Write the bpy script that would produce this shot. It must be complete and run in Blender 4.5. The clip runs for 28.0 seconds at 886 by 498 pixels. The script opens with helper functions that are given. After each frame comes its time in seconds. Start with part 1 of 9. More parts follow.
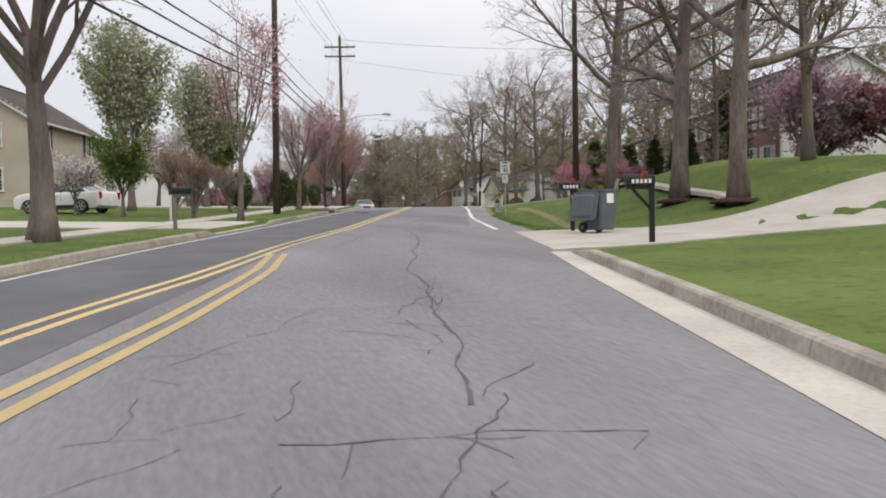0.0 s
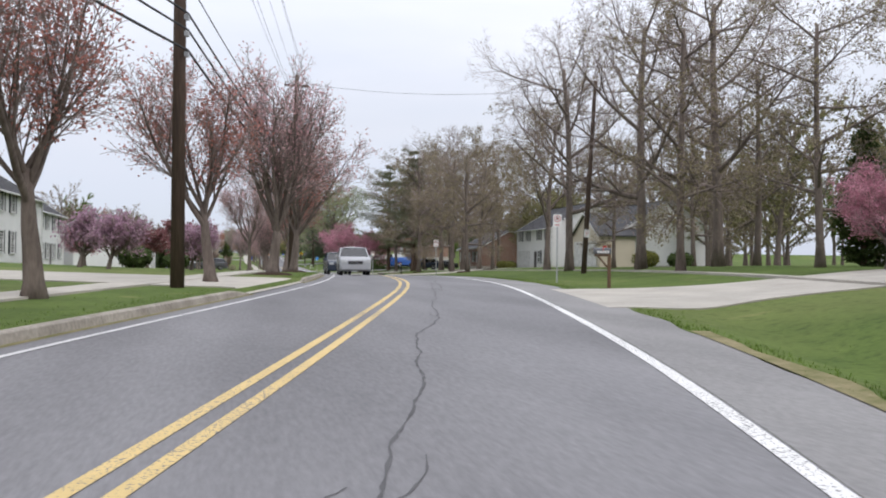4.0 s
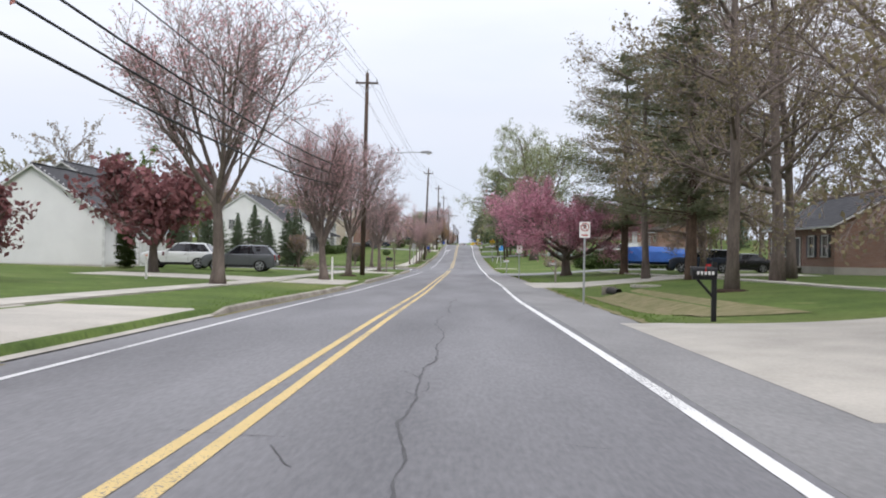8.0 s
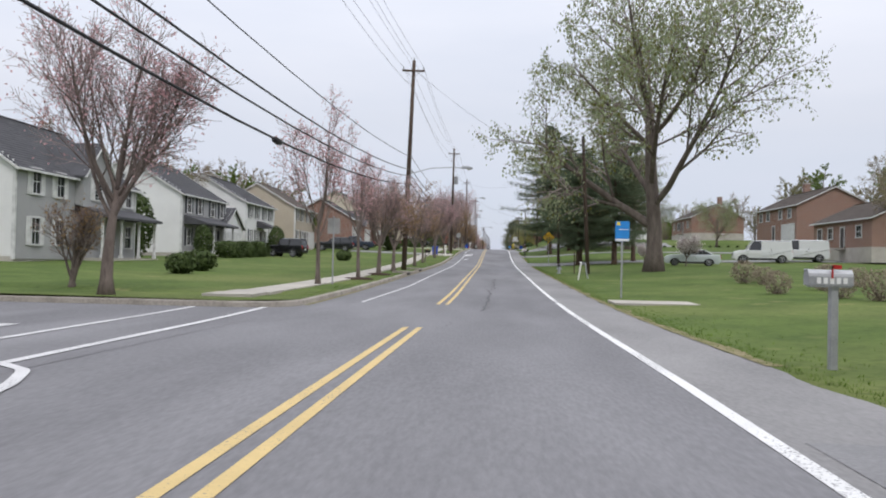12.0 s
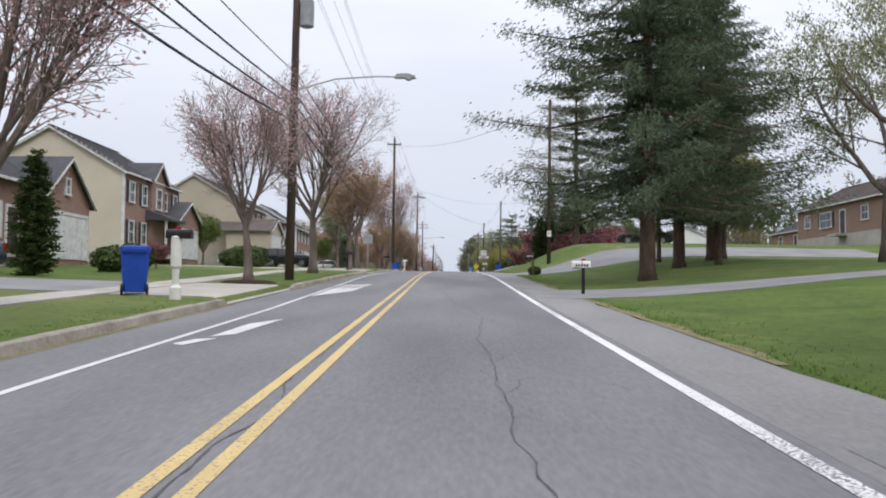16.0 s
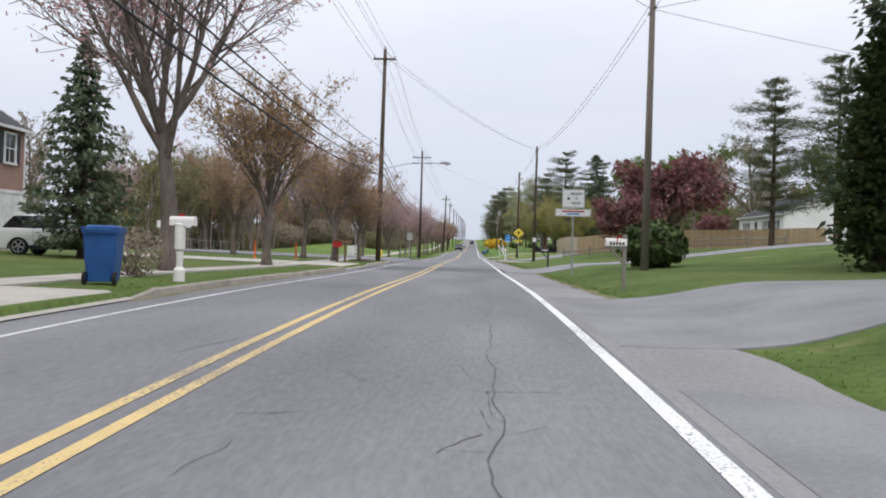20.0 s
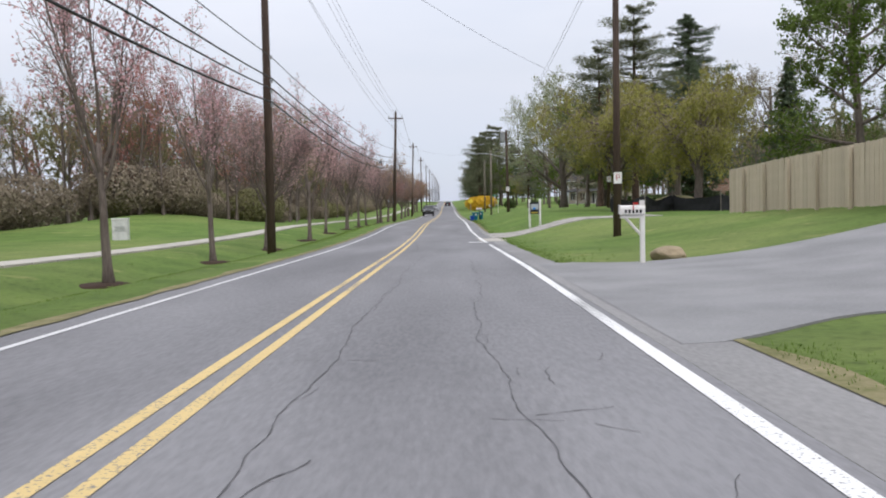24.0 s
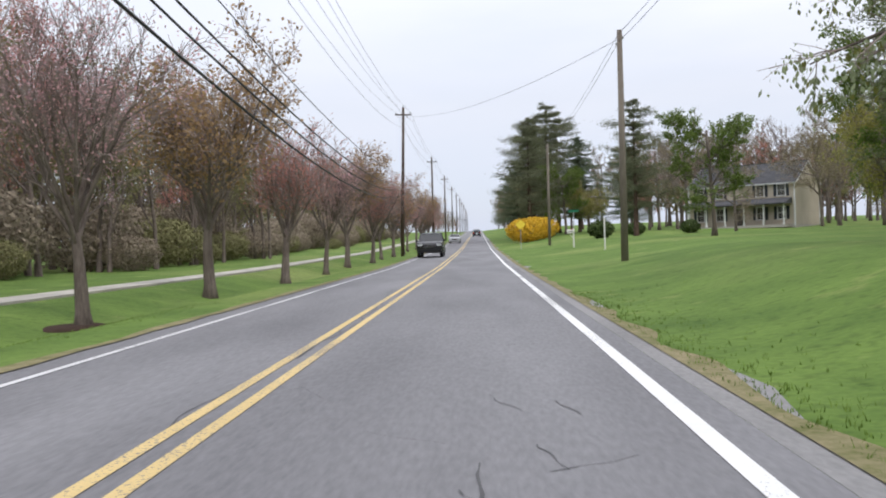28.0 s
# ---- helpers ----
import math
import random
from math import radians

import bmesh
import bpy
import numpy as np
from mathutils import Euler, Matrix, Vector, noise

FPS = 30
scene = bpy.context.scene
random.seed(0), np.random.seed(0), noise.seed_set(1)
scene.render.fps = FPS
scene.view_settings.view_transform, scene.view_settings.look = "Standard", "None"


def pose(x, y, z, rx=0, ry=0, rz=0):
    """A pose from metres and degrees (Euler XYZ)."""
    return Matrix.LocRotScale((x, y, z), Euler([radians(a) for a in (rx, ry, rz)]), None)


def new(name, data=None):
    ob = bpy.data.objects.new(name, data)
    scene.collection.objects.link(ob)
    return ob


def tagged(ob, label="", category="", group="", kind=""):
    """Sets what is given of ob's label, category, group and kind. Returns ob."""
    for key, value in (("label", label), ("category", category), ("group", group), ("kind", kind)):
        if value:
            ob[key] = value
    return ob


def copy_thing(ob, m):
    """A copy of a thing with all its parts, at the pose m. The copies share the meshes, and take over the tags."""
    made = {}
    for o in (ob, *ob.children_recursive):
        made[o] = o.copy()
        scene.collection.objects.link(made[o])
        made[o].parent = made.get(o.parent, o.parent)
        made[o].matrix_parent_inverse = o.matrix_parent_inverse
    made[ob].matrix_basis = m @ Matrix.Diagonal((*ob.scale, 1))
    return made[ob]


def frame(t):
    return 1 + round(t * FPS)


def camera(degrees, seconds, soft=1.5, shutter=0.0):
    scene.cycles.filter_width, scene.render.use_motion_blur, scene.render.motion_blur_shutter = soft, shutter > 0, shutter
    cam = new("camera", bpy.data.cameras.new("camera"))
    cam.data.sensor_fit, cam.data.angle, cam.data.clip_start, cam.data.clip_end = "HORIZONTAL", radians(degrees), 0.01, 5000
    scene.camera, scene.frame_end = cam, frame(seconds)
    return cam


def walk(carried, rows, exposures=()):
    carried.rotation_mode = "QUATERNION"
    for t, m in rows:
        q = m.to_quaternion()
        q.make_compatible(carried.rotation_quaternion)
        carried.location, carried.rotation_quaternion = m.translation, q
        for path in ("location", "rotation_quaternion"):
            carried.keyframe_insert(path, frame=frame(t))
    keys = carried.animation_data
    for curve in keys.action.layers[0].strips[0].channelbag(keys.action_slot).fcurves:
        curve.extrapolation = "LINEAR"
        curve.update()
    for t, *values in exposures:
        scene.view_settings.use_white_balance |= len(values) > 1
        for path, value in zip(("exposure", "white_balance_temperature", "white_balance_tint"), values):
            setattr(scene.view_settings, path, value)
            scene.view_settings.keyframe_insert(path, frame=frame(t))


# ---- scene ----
cam = camera(54.2, 28.0, soft=1.95)
PATH = [
    (0.0, -23.744, 23.005, -0.000, -17.12, -1.51, 1.08),
    (0.5, -22.381, 28.123, 0.269, -16.29, -2.13, 1.08),
    (1.0, -20.869, 33.295, 0.543, -15.59, -2.22, 0.66),
    (1.5, -19.275, 38.693, 0.769, -16.05, -0.62, 0.78),
    (2.0, -17.531, 44.578, 1.004, -16.91, 0.44, 1.28),
    (2.5, -15.442, 51.104, 1.244, -16.99, 0.95, 1.97),
    (4.5, -6.926, 78.879, 2.539, -11.11, 0.96, -1.55),
    (5.0, -4.778, 86.570, 2.646, -8.66, 0.75, -1.73),
    (5.5, -3.015, 94.842, 2.768, -6.25, 0.42, -1.26),
    (6.0, -1.561, 103.547, 2.856, -3.90, 0.21, -1.40),
    (6.5, -0.341, 112.386, 2.878, -1.75, 0.19, -0.76),
    (7.0, 0.642, 121.302, 2.859, -0.53, 0.48, -1.26),
    (7.5, 1.303, 130.385, 2.786, 0.64, 0.47, -1.82),
    (8.0, 1.628, 139.603, 2.687, 1.38, 0.26, -1.06),
    (8.5, 1.643, 148.777, 2.584, 1.90, -0.04, -0.67),
    (9.0, 1.576, 158.031, 2.500, 2.47, -0.44, -0.28),
    (9.5, 1.162, 166.867, 2.372, 2.09, -0.45, -0.76),
    (10.0, 1.351, 176.130, 2.235, 2.42, -0.06, -0.59),
    (10.5, 1.496, 185.180, 2.225, 2.61, 0.19, -1.14),
    (11.0, 1.336, 194.720, 2.165, 2.72, 0.51, -1.06),
    (11.5, 1.590, 204.476, 2.116, 3.16, 0.71, -1.25),
    (12.0, 1.687, 214.713, 2.071, 3.48, 0.94, -1.22),
    (12.5, 1.560, 225.013, 2.061, 3.40, 1.02, -1.42),
    (13.0, 1.675, 235.445, 2.020, 3.04, 1.16, -1.51),
    (13.5, 1.497, 246.434, 2.146, 2.10, 1.32, -1.74),
    (15.5, 1.421, 290.220, 2.970, 0.42, 2.56, -1.17),
    (16.0, 1.427, 300.483, 3.209, 0.40, 2.66, -0.51),
    (16.5, 1.388, 310.759, 3.657, 0.33, 2.36, 0.47),
    (17.0, 1.622, 321.299, 4.092, 0.68, 2.03, 0.65),
    (17.5, 1.681, 332.101, 4.549, 1.05, 1.70, 0.72),
    (18.0, 1.922, 343.175, 5.024, 1.64, 1.23, 0.27),
    (18.5, 1.990, 354.210, 5.366, 2.03, 0.92, 0.11),
    (19.0, 2.110, 365.038, 5.673, 2.19, 0.54, -0.49),
    (19.5, 2.191, 375.925, 5.930, 2.15, 0.24, -1.15),
    (20.0, 2.225, 387.855, 6.216, 1.98, -0.05, -1.50),
    (20.5, 2.168, 398.643, 6.407, 1.82, -0.41, -1.87),
    (21.0, 2.430, 409.113, 6.418, 2.10, -0.60, -1.68),
    (21.5, 2.360, 419.909, 6.341, 1.99, -0.59, -1.26),
    (23.5, 1.962, 461.028, 6.295, 0.54, -2.06, 1.80),
    (24.0, 1.841, 471.305, 6.228, 0.35, -2.43, 1.23),
    (24.5, 1.815, 481.620, 6.206, 0.50, -2.44, 1.31),
    (25.0, 1.832, 492.127, 6.170, 0.85, -1.98, 1.57),
    (25.5, 1.930, 503.101, 6.125, 1.16, -1.49, 2.14),
    (26.0, 1.847, 513.540, 6.164, 1.20, -1.21, 1.96),
    (26.5, 1.792, 523.745, 6.274, 1.37, -1.06, 2.21),
    (27.0, 2.088, 533.733, 6.469, 1.64, -0.91, 2.81),
    (27.5, 2.093, 544.512, 6.541, 2.16, -0.54, 2.38),
    (28.0, 2.029, 555.105, 6.549, 2.34, -0.31, 1.80),
]
EXPOSURE = ((0.0, -0.03), (1.0, 0.08), (2.0, 0.12), (5.0, 0.0), (7.0, 0.12), (9.0, 0.1), (11.0, 0.05), (12.0, -0.1), (13.5, -0.1), (16.0, -0.03), (18.0, -0.08), (20.0, -0.03), (21.0, 0.08), (24.0, -0.03), (26.0, 0.12), (28.0, 0.08))
walk(cam, [(t, pose(x, y, z, 90 + p, r, w)) for t, x, y, z, w, p, r in PATH], [(t, stops, 6850 if t < 1 else 6400, 12.5) for t, stops in EXPOSURE])

# ---- light: a bright overcast day ----
SUN_EL, SUN_AZ = radians(48), radians(150)
world = bpy.data.worlds.new("overcast_sky")
scene.world = world
world.use_nodes = True
wn, wl = world.node_tree.nodes, world.node_tree.links
bg = wn["Background"]
sky = wn.new("ShaderNodeTexSky")
sky.sky_type, sky.sun_disc, sky.sun_elevation, sky.sun_rotation = "NISHITA", False, SUN_EL, SUN_AZ
dim = wn.new("ShaderNodeVectorMath")
dim.operation = "SCALE"
dim.inputs["Scale"].default_value = 0.12
wl.new(sky.outputs[0], dim.inputs[0])
wc = wn.new("ShaderNodeTexCoord")
sep = wn.new("ShaderNodeSeparateXYZ")
wl.new(wc.outputs["Generated"], sep.inputs[0])
grad = wn.new("ShaderNodeValToRGB")
grad.color_ramp.elements[0].position, grad.color_ramp.elements[0].color = 0.0, (0.66, 0.72, 0.86, 1)
grad.color_ramp.elements[1].position, grad.color_ramp.elements[1].color = 1.0, (2.1, 2.15, 2.25, 1)
mid_stop = grad.color_ramp.elements.new(0.16)
mid_stop.color = (0.83, 0.86, 0.93, 1)
wl.new(sep.outputs["Z"], grad.inputs[0])
cloud_map = wn.new("ShaderNodeMapping")
cloud_map.inputs["Scale"].default_value = (1.6, 1.6, 7.0)
wl.new(wc.outputs["Generated"], cloud_map.inputs[0])
cloud = wn.new("ShaderNodeTexNoise")
cloud.inputs["Scale"].default_value, cloud.inputs["Detail"].default_value = 1.7, 5
wl.new(cloud_map.outputs[0], cloud.inputs["Vector"])
veil = wn.new("ShaderNodeMapRange")
veil.inputs["From Min"].default_value, veil.inputs["From Max"].default_value = 0.3, 0.75
veil.inputs["To Min"].default_value, veil.inputs["To Max"].default_value = 0.80, 0.97
wl.new(cloud.outputs["Fac"], veil.inputs["Value"])
blend = wn.new("ShaderNodeMix")
blend.data_type = "RGBA"
wl.new(veil.outputs[0], blend.inputs["Factor"])
wl.new(dim.outputs[0], blend.inputs["A"])
wl.new(grad.outputs[0], blend.inputs["B"])
wl.new(blend.outputs["Result"], bg.inputs["Color"])
bg.inputs["Strength"].default_value = 1.0
sun = new("sun", bpy.data.lights.new("sun", "SUN"))
sun.data.energy, sun.data.angle, sun.data.color = 1.1, radians(16), (1.0, 0.96, 0.9)
sun.matrix_world = Matrix.Translation((0, 0, 200)) @ Vector((math.cos(SUN_EL) * math.sin(SUN_AZ), math.cos(SUN_EL) * math.cos(SUN_AZ), math.sin(SUN_EL))).to_track_quat("Z", "Y").to_matrix().to_4x4()

# ---- materials ----


def material(name, base, dark=None, rough=0.8, scale=3.0, fine=40.0, bump=0.0, metal=0.0, spread=0.5, island=0.0, through_light=0.0, stretch=(1, 1, 1), spec=0.3, coords="Object"):
    """A surface with colour that varies at two scales, fine relief, and (island) a change of tone from piece to piece."""
    m = bpy.data.materials.new(name)
    m.use_nodes = True
    n, l = m.node_tree.nodes, m.node_tree.links
    b = n["Principled BSDF"]
    b.inputs["Roughness"].default_value, b.inputs["Metallic"].default_value = rough, metal
    b.inputs["Specular IOR Level"].default_value = spec
    dark = dark or tuple(c * 0.65 for c in base)
    tc = n.new("ShaderNodeTexCoord")
    mp = n.new("ShaderNodeMapping")
    mp.inputs["Scale"].default_value = stretch
    l.new(tc.outputs[coords], mp.inputs[0])
    big, small = n.new("ShaderNodeTexNoise"), n.new("ShaderNodeTexNoise")
    for tex, sc, det in ((big, scale, 4), (small, fine, 3)):
        tex.inputs["Scale"].default_value, tex.inputs["Detail"].default_value = sc, det
        l.new(mp.outputs[0], tex.inputs["Vector"])
    add = n.new("ShaderNodeMath")
    add.operation = "MULTIPLY_ADD"
    l.new(small.outputs["Fac"], add.inputs[0])
    add.inputs[1].default_value = 0.6
    l.new(big.outputs["Fac"], add.inputs[2])
    rng = n.new("ShaderNodeMapRange")
    rng.inputs["From Min"].default_value, rng.inputs["From Max"].default_value = 0.8 - spread / 2, 0.8 + spread / 2
    l.new(add.outputs[0], rng.inputs["Value"])
    mix = n.new("ShaderNodeMix")
    mix.data_type = "RGBA"
    l.new(rng.outputs[0], mix.inputs["Factor"])
    mix.inputs["A"].default_value, mix.inputs["B"].default_value = (*dark, 1), (*base, 1)
    out = mix.outputs["Result"]
    if island:
        geo = n.new("ShaderNodeNewGeometry")
        oi = n.new("ShaderNodeObjectInfo")
        both = n.new("ShaderNodeMath")
        both.operation = "ADD"
        l.new(geo.outputs["Random Per Island"], both.inputs[0])
        l.new(oi.outputs["Random"], both.inputs[1])
        fr = n.new("ShaderNodeMath")
        fr.operation = "FRACT"
        l.new(both.outputs[0], fr.inputs[0])
        vr = n.new("ShaderNodeMapRange")
        vr.inputs["To Min"].default_value, vr.inputs["To Max"].default_value = 1 - island, 1 + island
        l.new(fr.outputs[0], vr.inputs["Value"])
        hsv = n.new("ShaderNodeHueSaturation")
        l.new(vr.outputs[0], hsv.inputs["Value"])
        l.new(out, hsv.inputs["Color"])
        out = hsv.outputs[0]
    l.new(out, b.inputs["Base Color"])
    if bump:
        bp = n.new("ShaderNodeBump")
        bp.inputs["Strength"].default_value, bp.inputs["Distance"].default_value = bump, 0.02
        l.new(add.outputs[0], bp.inputs["Height"])
        l.new(bp.outputs[0], b.inputs["Normal"])
    if through_light:
        tr = n.new("ShaderNodeBsdfTranslucent")
        l.new(out, tr.inputs["Color"])
        ms = n.new("ShaderNodeMixShader")
        ms.inputs[0].default_value = through_light
        l.new(b.outputs[0], ms.inputs[1])
        l.new(tr.outputs[0], ms.inputs[2])
        l.new(ms.outputs[0], n["Material Output"].inputs["Surface"])
    return m


def worn_paint(name, paint, under, wear=0.5):
    """Road paint that is chipped away here and there down to the surface under it."""
    m = material(name, paint, tuple(c * 0.85 for c in paint), rough=0.7, scale=2.0, fine=30)
    n, l = m.node_tree.nodes, m.node_tree.links
    b = n["Principled BSDF"]
    src = b.inputs["Base Color"].links[0].from_socket
    tc = n.new("ShaderNodeTexCoord")
    chip = n.new("ShaderNodeTexNoise")
    chip.inputs["Scale"].default_value, chip.inputs["Detail"].default_value = 40.0, 8
    l.new(tc.outputs["Object"], chip.inputs["Vector"])
    area = n.new("ShaderNodeTexNoise")
    area.inputs["Scale"].default_value = 0.25
    l.new(tc.outputs["Object"], area.inputs["Vector"])
    s = n.new("ShaderNodeMath")
    s.operation = "MULTIPLY_ADD"
    l.new(area.outputs["Fac"], s.inputs[0])
    s.inputs[1].default_value = 0.7
    l.new(chip.outputs["Fac"], s.inputs[2])
    r = n.new("ShaderNodeMapRange")
    r.inputs["From Min"].default_value, r.inputs["From Max"].default_value = 1.13 - 0.25 * wear, 1.2 - 0.25 * wear
    l.new(s.outputs[0], r.inputs["Value"])
    mx = n.new("ShaderNodeMix")
    mx.data_type = "RGBA"
    l.new(r.outputs[0], mx.inputs["Factor"])
    l.new(src, mx.inputs["A"])
    mx.inputs["B"].default_value = (*under, 1)
    l.new(mx.outputs["Result"], b.inputs["Base Color"])
    return m


M = {}
M["asphalt"] = material("worn_grey_asphalt", (0.215, 0.213, 0.222), (0.125, 0.124, 0.131), rough=0.9, scale=0.55, fine=26, bump=0.5, spread=0.55, stretch=(1, 0.22, 1))
M["shoulder"] = material("pale_shoulder_asphalt", (0.265, 0.26, 0.258), (0.165, 0.162, 0.163), rough=0.92, scale=0.5, fine=22, bump=0.6, spread=0.55, stretch=(1, 0.4, 1))
M["new_asphalt"] = material("dark_asphalt_patch", (0.125, 0.125, 0.133), (0.085, 0.085, 0.092), rough=0.9, scale=0.8, fine=30, bump=0.3)
M["drive_asphalt"] = material("driveway_asphalt", (0.25, 0.248, 0.252), (0.17, 0.169, 0.173), rough=0.92, scale=0.6, fine=26, bump=0.4)
# the shade inside open cracks, put into the colour of flat ribbons
M["crack_shade"] = material("crack_shadow", (0.10, 0.099, 0.103), rough=0.8, fine=60)
M["concrete"] = material("pale_concrete", (0.46, 0.43, 0.38), (0.33, 0.31, 0.275), rough=0.9, scale=0.8, fine=20, bump=0.2, island=0.07)
M["kerb"] = material("weathered_kerb_concrete", (0.38, 0.35, 0.30), (0.19, 0.17, 0.145), rough=0.92, scale=1.1, fine=14, bump=0.4, island=0.08)
M["white_paint"] = worn_paint("worn_white_road_paint", (0.72, 0.72, 0.71), (0.17, 0.17, 0.175), 0.78)
M["thin_white_paint"] = worn_paint("faded_white_road_paint", (0.62, 0.62, 0.62), (0.17, 0.17, 0.175), 0.7)
M["faint_yellow_paint"] = worn_paint("faint_yellow_road_paint", (0.42, 0.32, 0.16), (0.2, 0.185, 0.165), 0.5)
M["yellow_paint"] = worn_paint("worn_yellow_road_paint", (0.60, 0.45, 0.20), (0.19, 0.175, 0.155), 0.72)
M["blade"] = material("grass_blades", (0.145, 0.215, 0.042), (0.09, 0.15, 0.027), rough=0.9, island=0.3, through_light=0.3, spec=0.1)
def lawn(name, fresh, deep, dry):
    """Lawn: broad patches, fine mottling and scattered dry spots."""
    m = material(name, fresh, deep, rough=0.95, scale=0.55, fine=11, bump=0.9, spread=0.6, spec=0.1)
    n, l = m.node_tree.nodes, m.node_tree.links
    b = n["Principled BSDF"]
    src = b.inputs["Base Color"].links[0].from_socket
    tc = n.new("ShaderNodeTexCoord")
    out = src
    for sc, det, lo, hi, most, col in ((0.09, 5, 0.5, 0.72, 0.55, tuple(0.5 * a + 0.5 * c for a, c in zip(fresh, dry))), (0.7, 6, 0.62, 0.78, 0.6, dry), (5.0, 4, 0.52, 0.75, 0.55, tuple(c * 0.5 for c in deep))):
        tex = n.new("ShaderNodeTexNoise")
        tex.inputs["Scale"].default_value, tex.inputs["Detail"].default_value = sc, det
        l.new(tc.outputs["Object"], tex.inputs["Vector"])
        rg = n.new("ShaderNodeMapRange")
        rg.inputs["From Min"].default_value, rg.inputs["From Max"].default_value, rg.inputs["To Max"].default_value = lo, hi, most
        l.new(tex.outputs["Fac"], rg.inputs["Value"])
        mx = n.new("ShaderNodeMix")
        mx.data_type = "RGBA"
        l.new(rg.outputs[0], mx.inputs["Factor"])
        l.new(out, mx.inputs["A"])
        mx.inputs["B"].default_value = (*col, 1)
        out = mx.outputs["Result"]
    # the rough meadow beyond the park street is fresher than the mown gardens
    xyz = n.new("ShaderNodeSeparateXYZ")
    l.new(tc.outputs["Object"], xyz.inputs[0])
    along = n.new("ShaderNodeMapRange")
    along.inputs["From Min"].default_value, along.inputs["From Max"].default_value = 462, 530
    l.new(xyz.outputs["Y"], along.inputs["Value"])
    meadow = n.new("ShaderNodeMix")
    meadow.data_type, meadow.blend_type = "RGBA", "MULTIPLY"
    l.new(along.outputs[0], meadow.inputs["Factor"])
    l.new(out, meadow.inputs["A"])
    meadow.inputs["B"].default_value = (1.24, 1.36, 1.22, 1)
    l.new(meadow.outputs["Result"], b.inputs["Base Color"])
    return m


M["grass"] = lawn("spring_lawn", (0.113, 0.158, 0.041), (0.054, 0.086, 0.023), (0.27, 0.24, 0.11))
M["dry_verge"] = material("dry_verge_earth", (0.26, 0.22, 0.135), (0.12, 0.125, 0.05), rough=0.97, scale=2.4, fine=16, bump=0.6, spec=0.1)
M["mulch"] = material("dark_mulch", (0.062, 0.042, 0.032), rough=0.98, scale=6, fine=40, bump=0.8, spec=0.1)
M["gravel"] = material("pale_gravel", (0.40, 0.38, 0.35), (0.2, 0.19, 0.175), rough=0.95, scale=3, fine=18, bump=0.9)
M["bark"] = material("grey_brown_bark", (0.207, 0.171, 0.149), (0.098, 0.078, 0.068), rough=0.95, scale=5, fine=24, bump=0.7, stretch=(1, 1, 0.25), spec=0.1)
M["pine_bark"] = material("red_brown_pine_bark", (0.134, 0.091, 0.067), (0.055, 0.039, 0.032), rough=0.95, scale=5, fine=22, bump=0.8, stretch=(1, 1, 0.3), spec=0.1)
M["twig"] = material("grey_twigs", (0.335, 0.272, 0.252), (0.215, 0.173, 0.16), rough=0.95, island=0.25, spec=0.1)
M["red_bud"] = material("red_maple_buds", (0.52, 0.25, 0.21), (0.36, 0.15, 0.125), rough=0.9, island=0.35, through_light=0.6, spec=0.1)
M["pink_bud"] = material("rose_buds", (0.70, 0.46, 0.47), (0.50, 0.29, 0.31), rough=0.9, island=0.3, through_light=0.6, spec=0.1)
M["rust_bud"] = material("rust_orange_buds", (0.42, 0.285, 0.15), (0.28, 0.185, 0.10), rough=0.9, island=0.35, through_light=0.6, spec=0.1)
M["olive_bud"] = material("olive_young_leaves", (0.235, 0.235, 0.07), (0.14, 0.145, 0.045), rough=0.9, island=0.3, through_light=0.35, spec=0.1)
M["green_leaf"] = material("fresh_green_leaves", (0.16, 0.22, 0.05), (0.085, 0.13, 0.03), rough=0.85, island=0.3, through_light=0.35, spec=0.15)
M["pale_leaf"] = material("pale_green_young_leaves", (0.36, 0.40, 0.24), (0.24, 0.28, 0.15), rough=0.9, island=0.25, through_light=0.35, spec=0.1)
M["oak_bud"] = material("brown_oak_catkins", (0.29, 0.25, 0.15), (0.19, 0.16, 0.095), rough=0.9, island=0.3, through_light=0.3, spec=0.1)
M["willow_leaf"] = material("yellow_green_willow_leaves", (0.36, 0.34, 0.1), (0.24, 0.23, 0.07), rough=0.9, island=0.3, through_light=0.4, spec=0.1)
M["cherry"] = material("pink_cherry_blossom", (0.62, 0.32, 0.39), (0.40, 0.17, 0.23), rough=0.9, island=0.3, through_light=0.35, spec=0.1)
M["redbud"] = material("magenta_redbud_blossom", (0.46, 0.30, 0.385), (0.32, 0.195, 0.265), rough=0.9, island=0.25, through_light=0.35, spec=0.1)
M["white_blossom"] = material("white_blossom", (0.74, 0.70, 0.68), (0.55, 0.48, 0.48), rough=0.9, island=0.2, through_light=0.35, spec=0.1)
M["plum"] = material("dark_plum_leaves", (0.27, 0.125, 0.125), (0.16, 0.07, 0.075), rough=0.85, island=0.3, through_light=0.25, spec=0.15)
M["needle"] = material("dark_spruce_needles", (0.155, 0.195, 0.12), (0.09, 0.12, 0.072), rough=0.9, island=0.35, through_light=0.22, spec=0.15)
M["pine_needle"] = material("soft_pine_needles", (0.235, 0.25, 0.155), (0.145, 0.16, 0.095), rough=0.9, island=0.3, through_light=0.25, spec=0.15)
M["box_leaf"] = material("clipped_shrub_leaves", (0.075, 0.105, 0.032), (0.035, 0.055, 0.018), rough=0.8, island=0.3, spec=0.2)
M["forsythia"] = material("yellow_forsythia_flowers", (0.70, 0.46, 0.04), (0.5, 0.32, 0.03), rough=0.9, island=0.25, through_light=0.3)
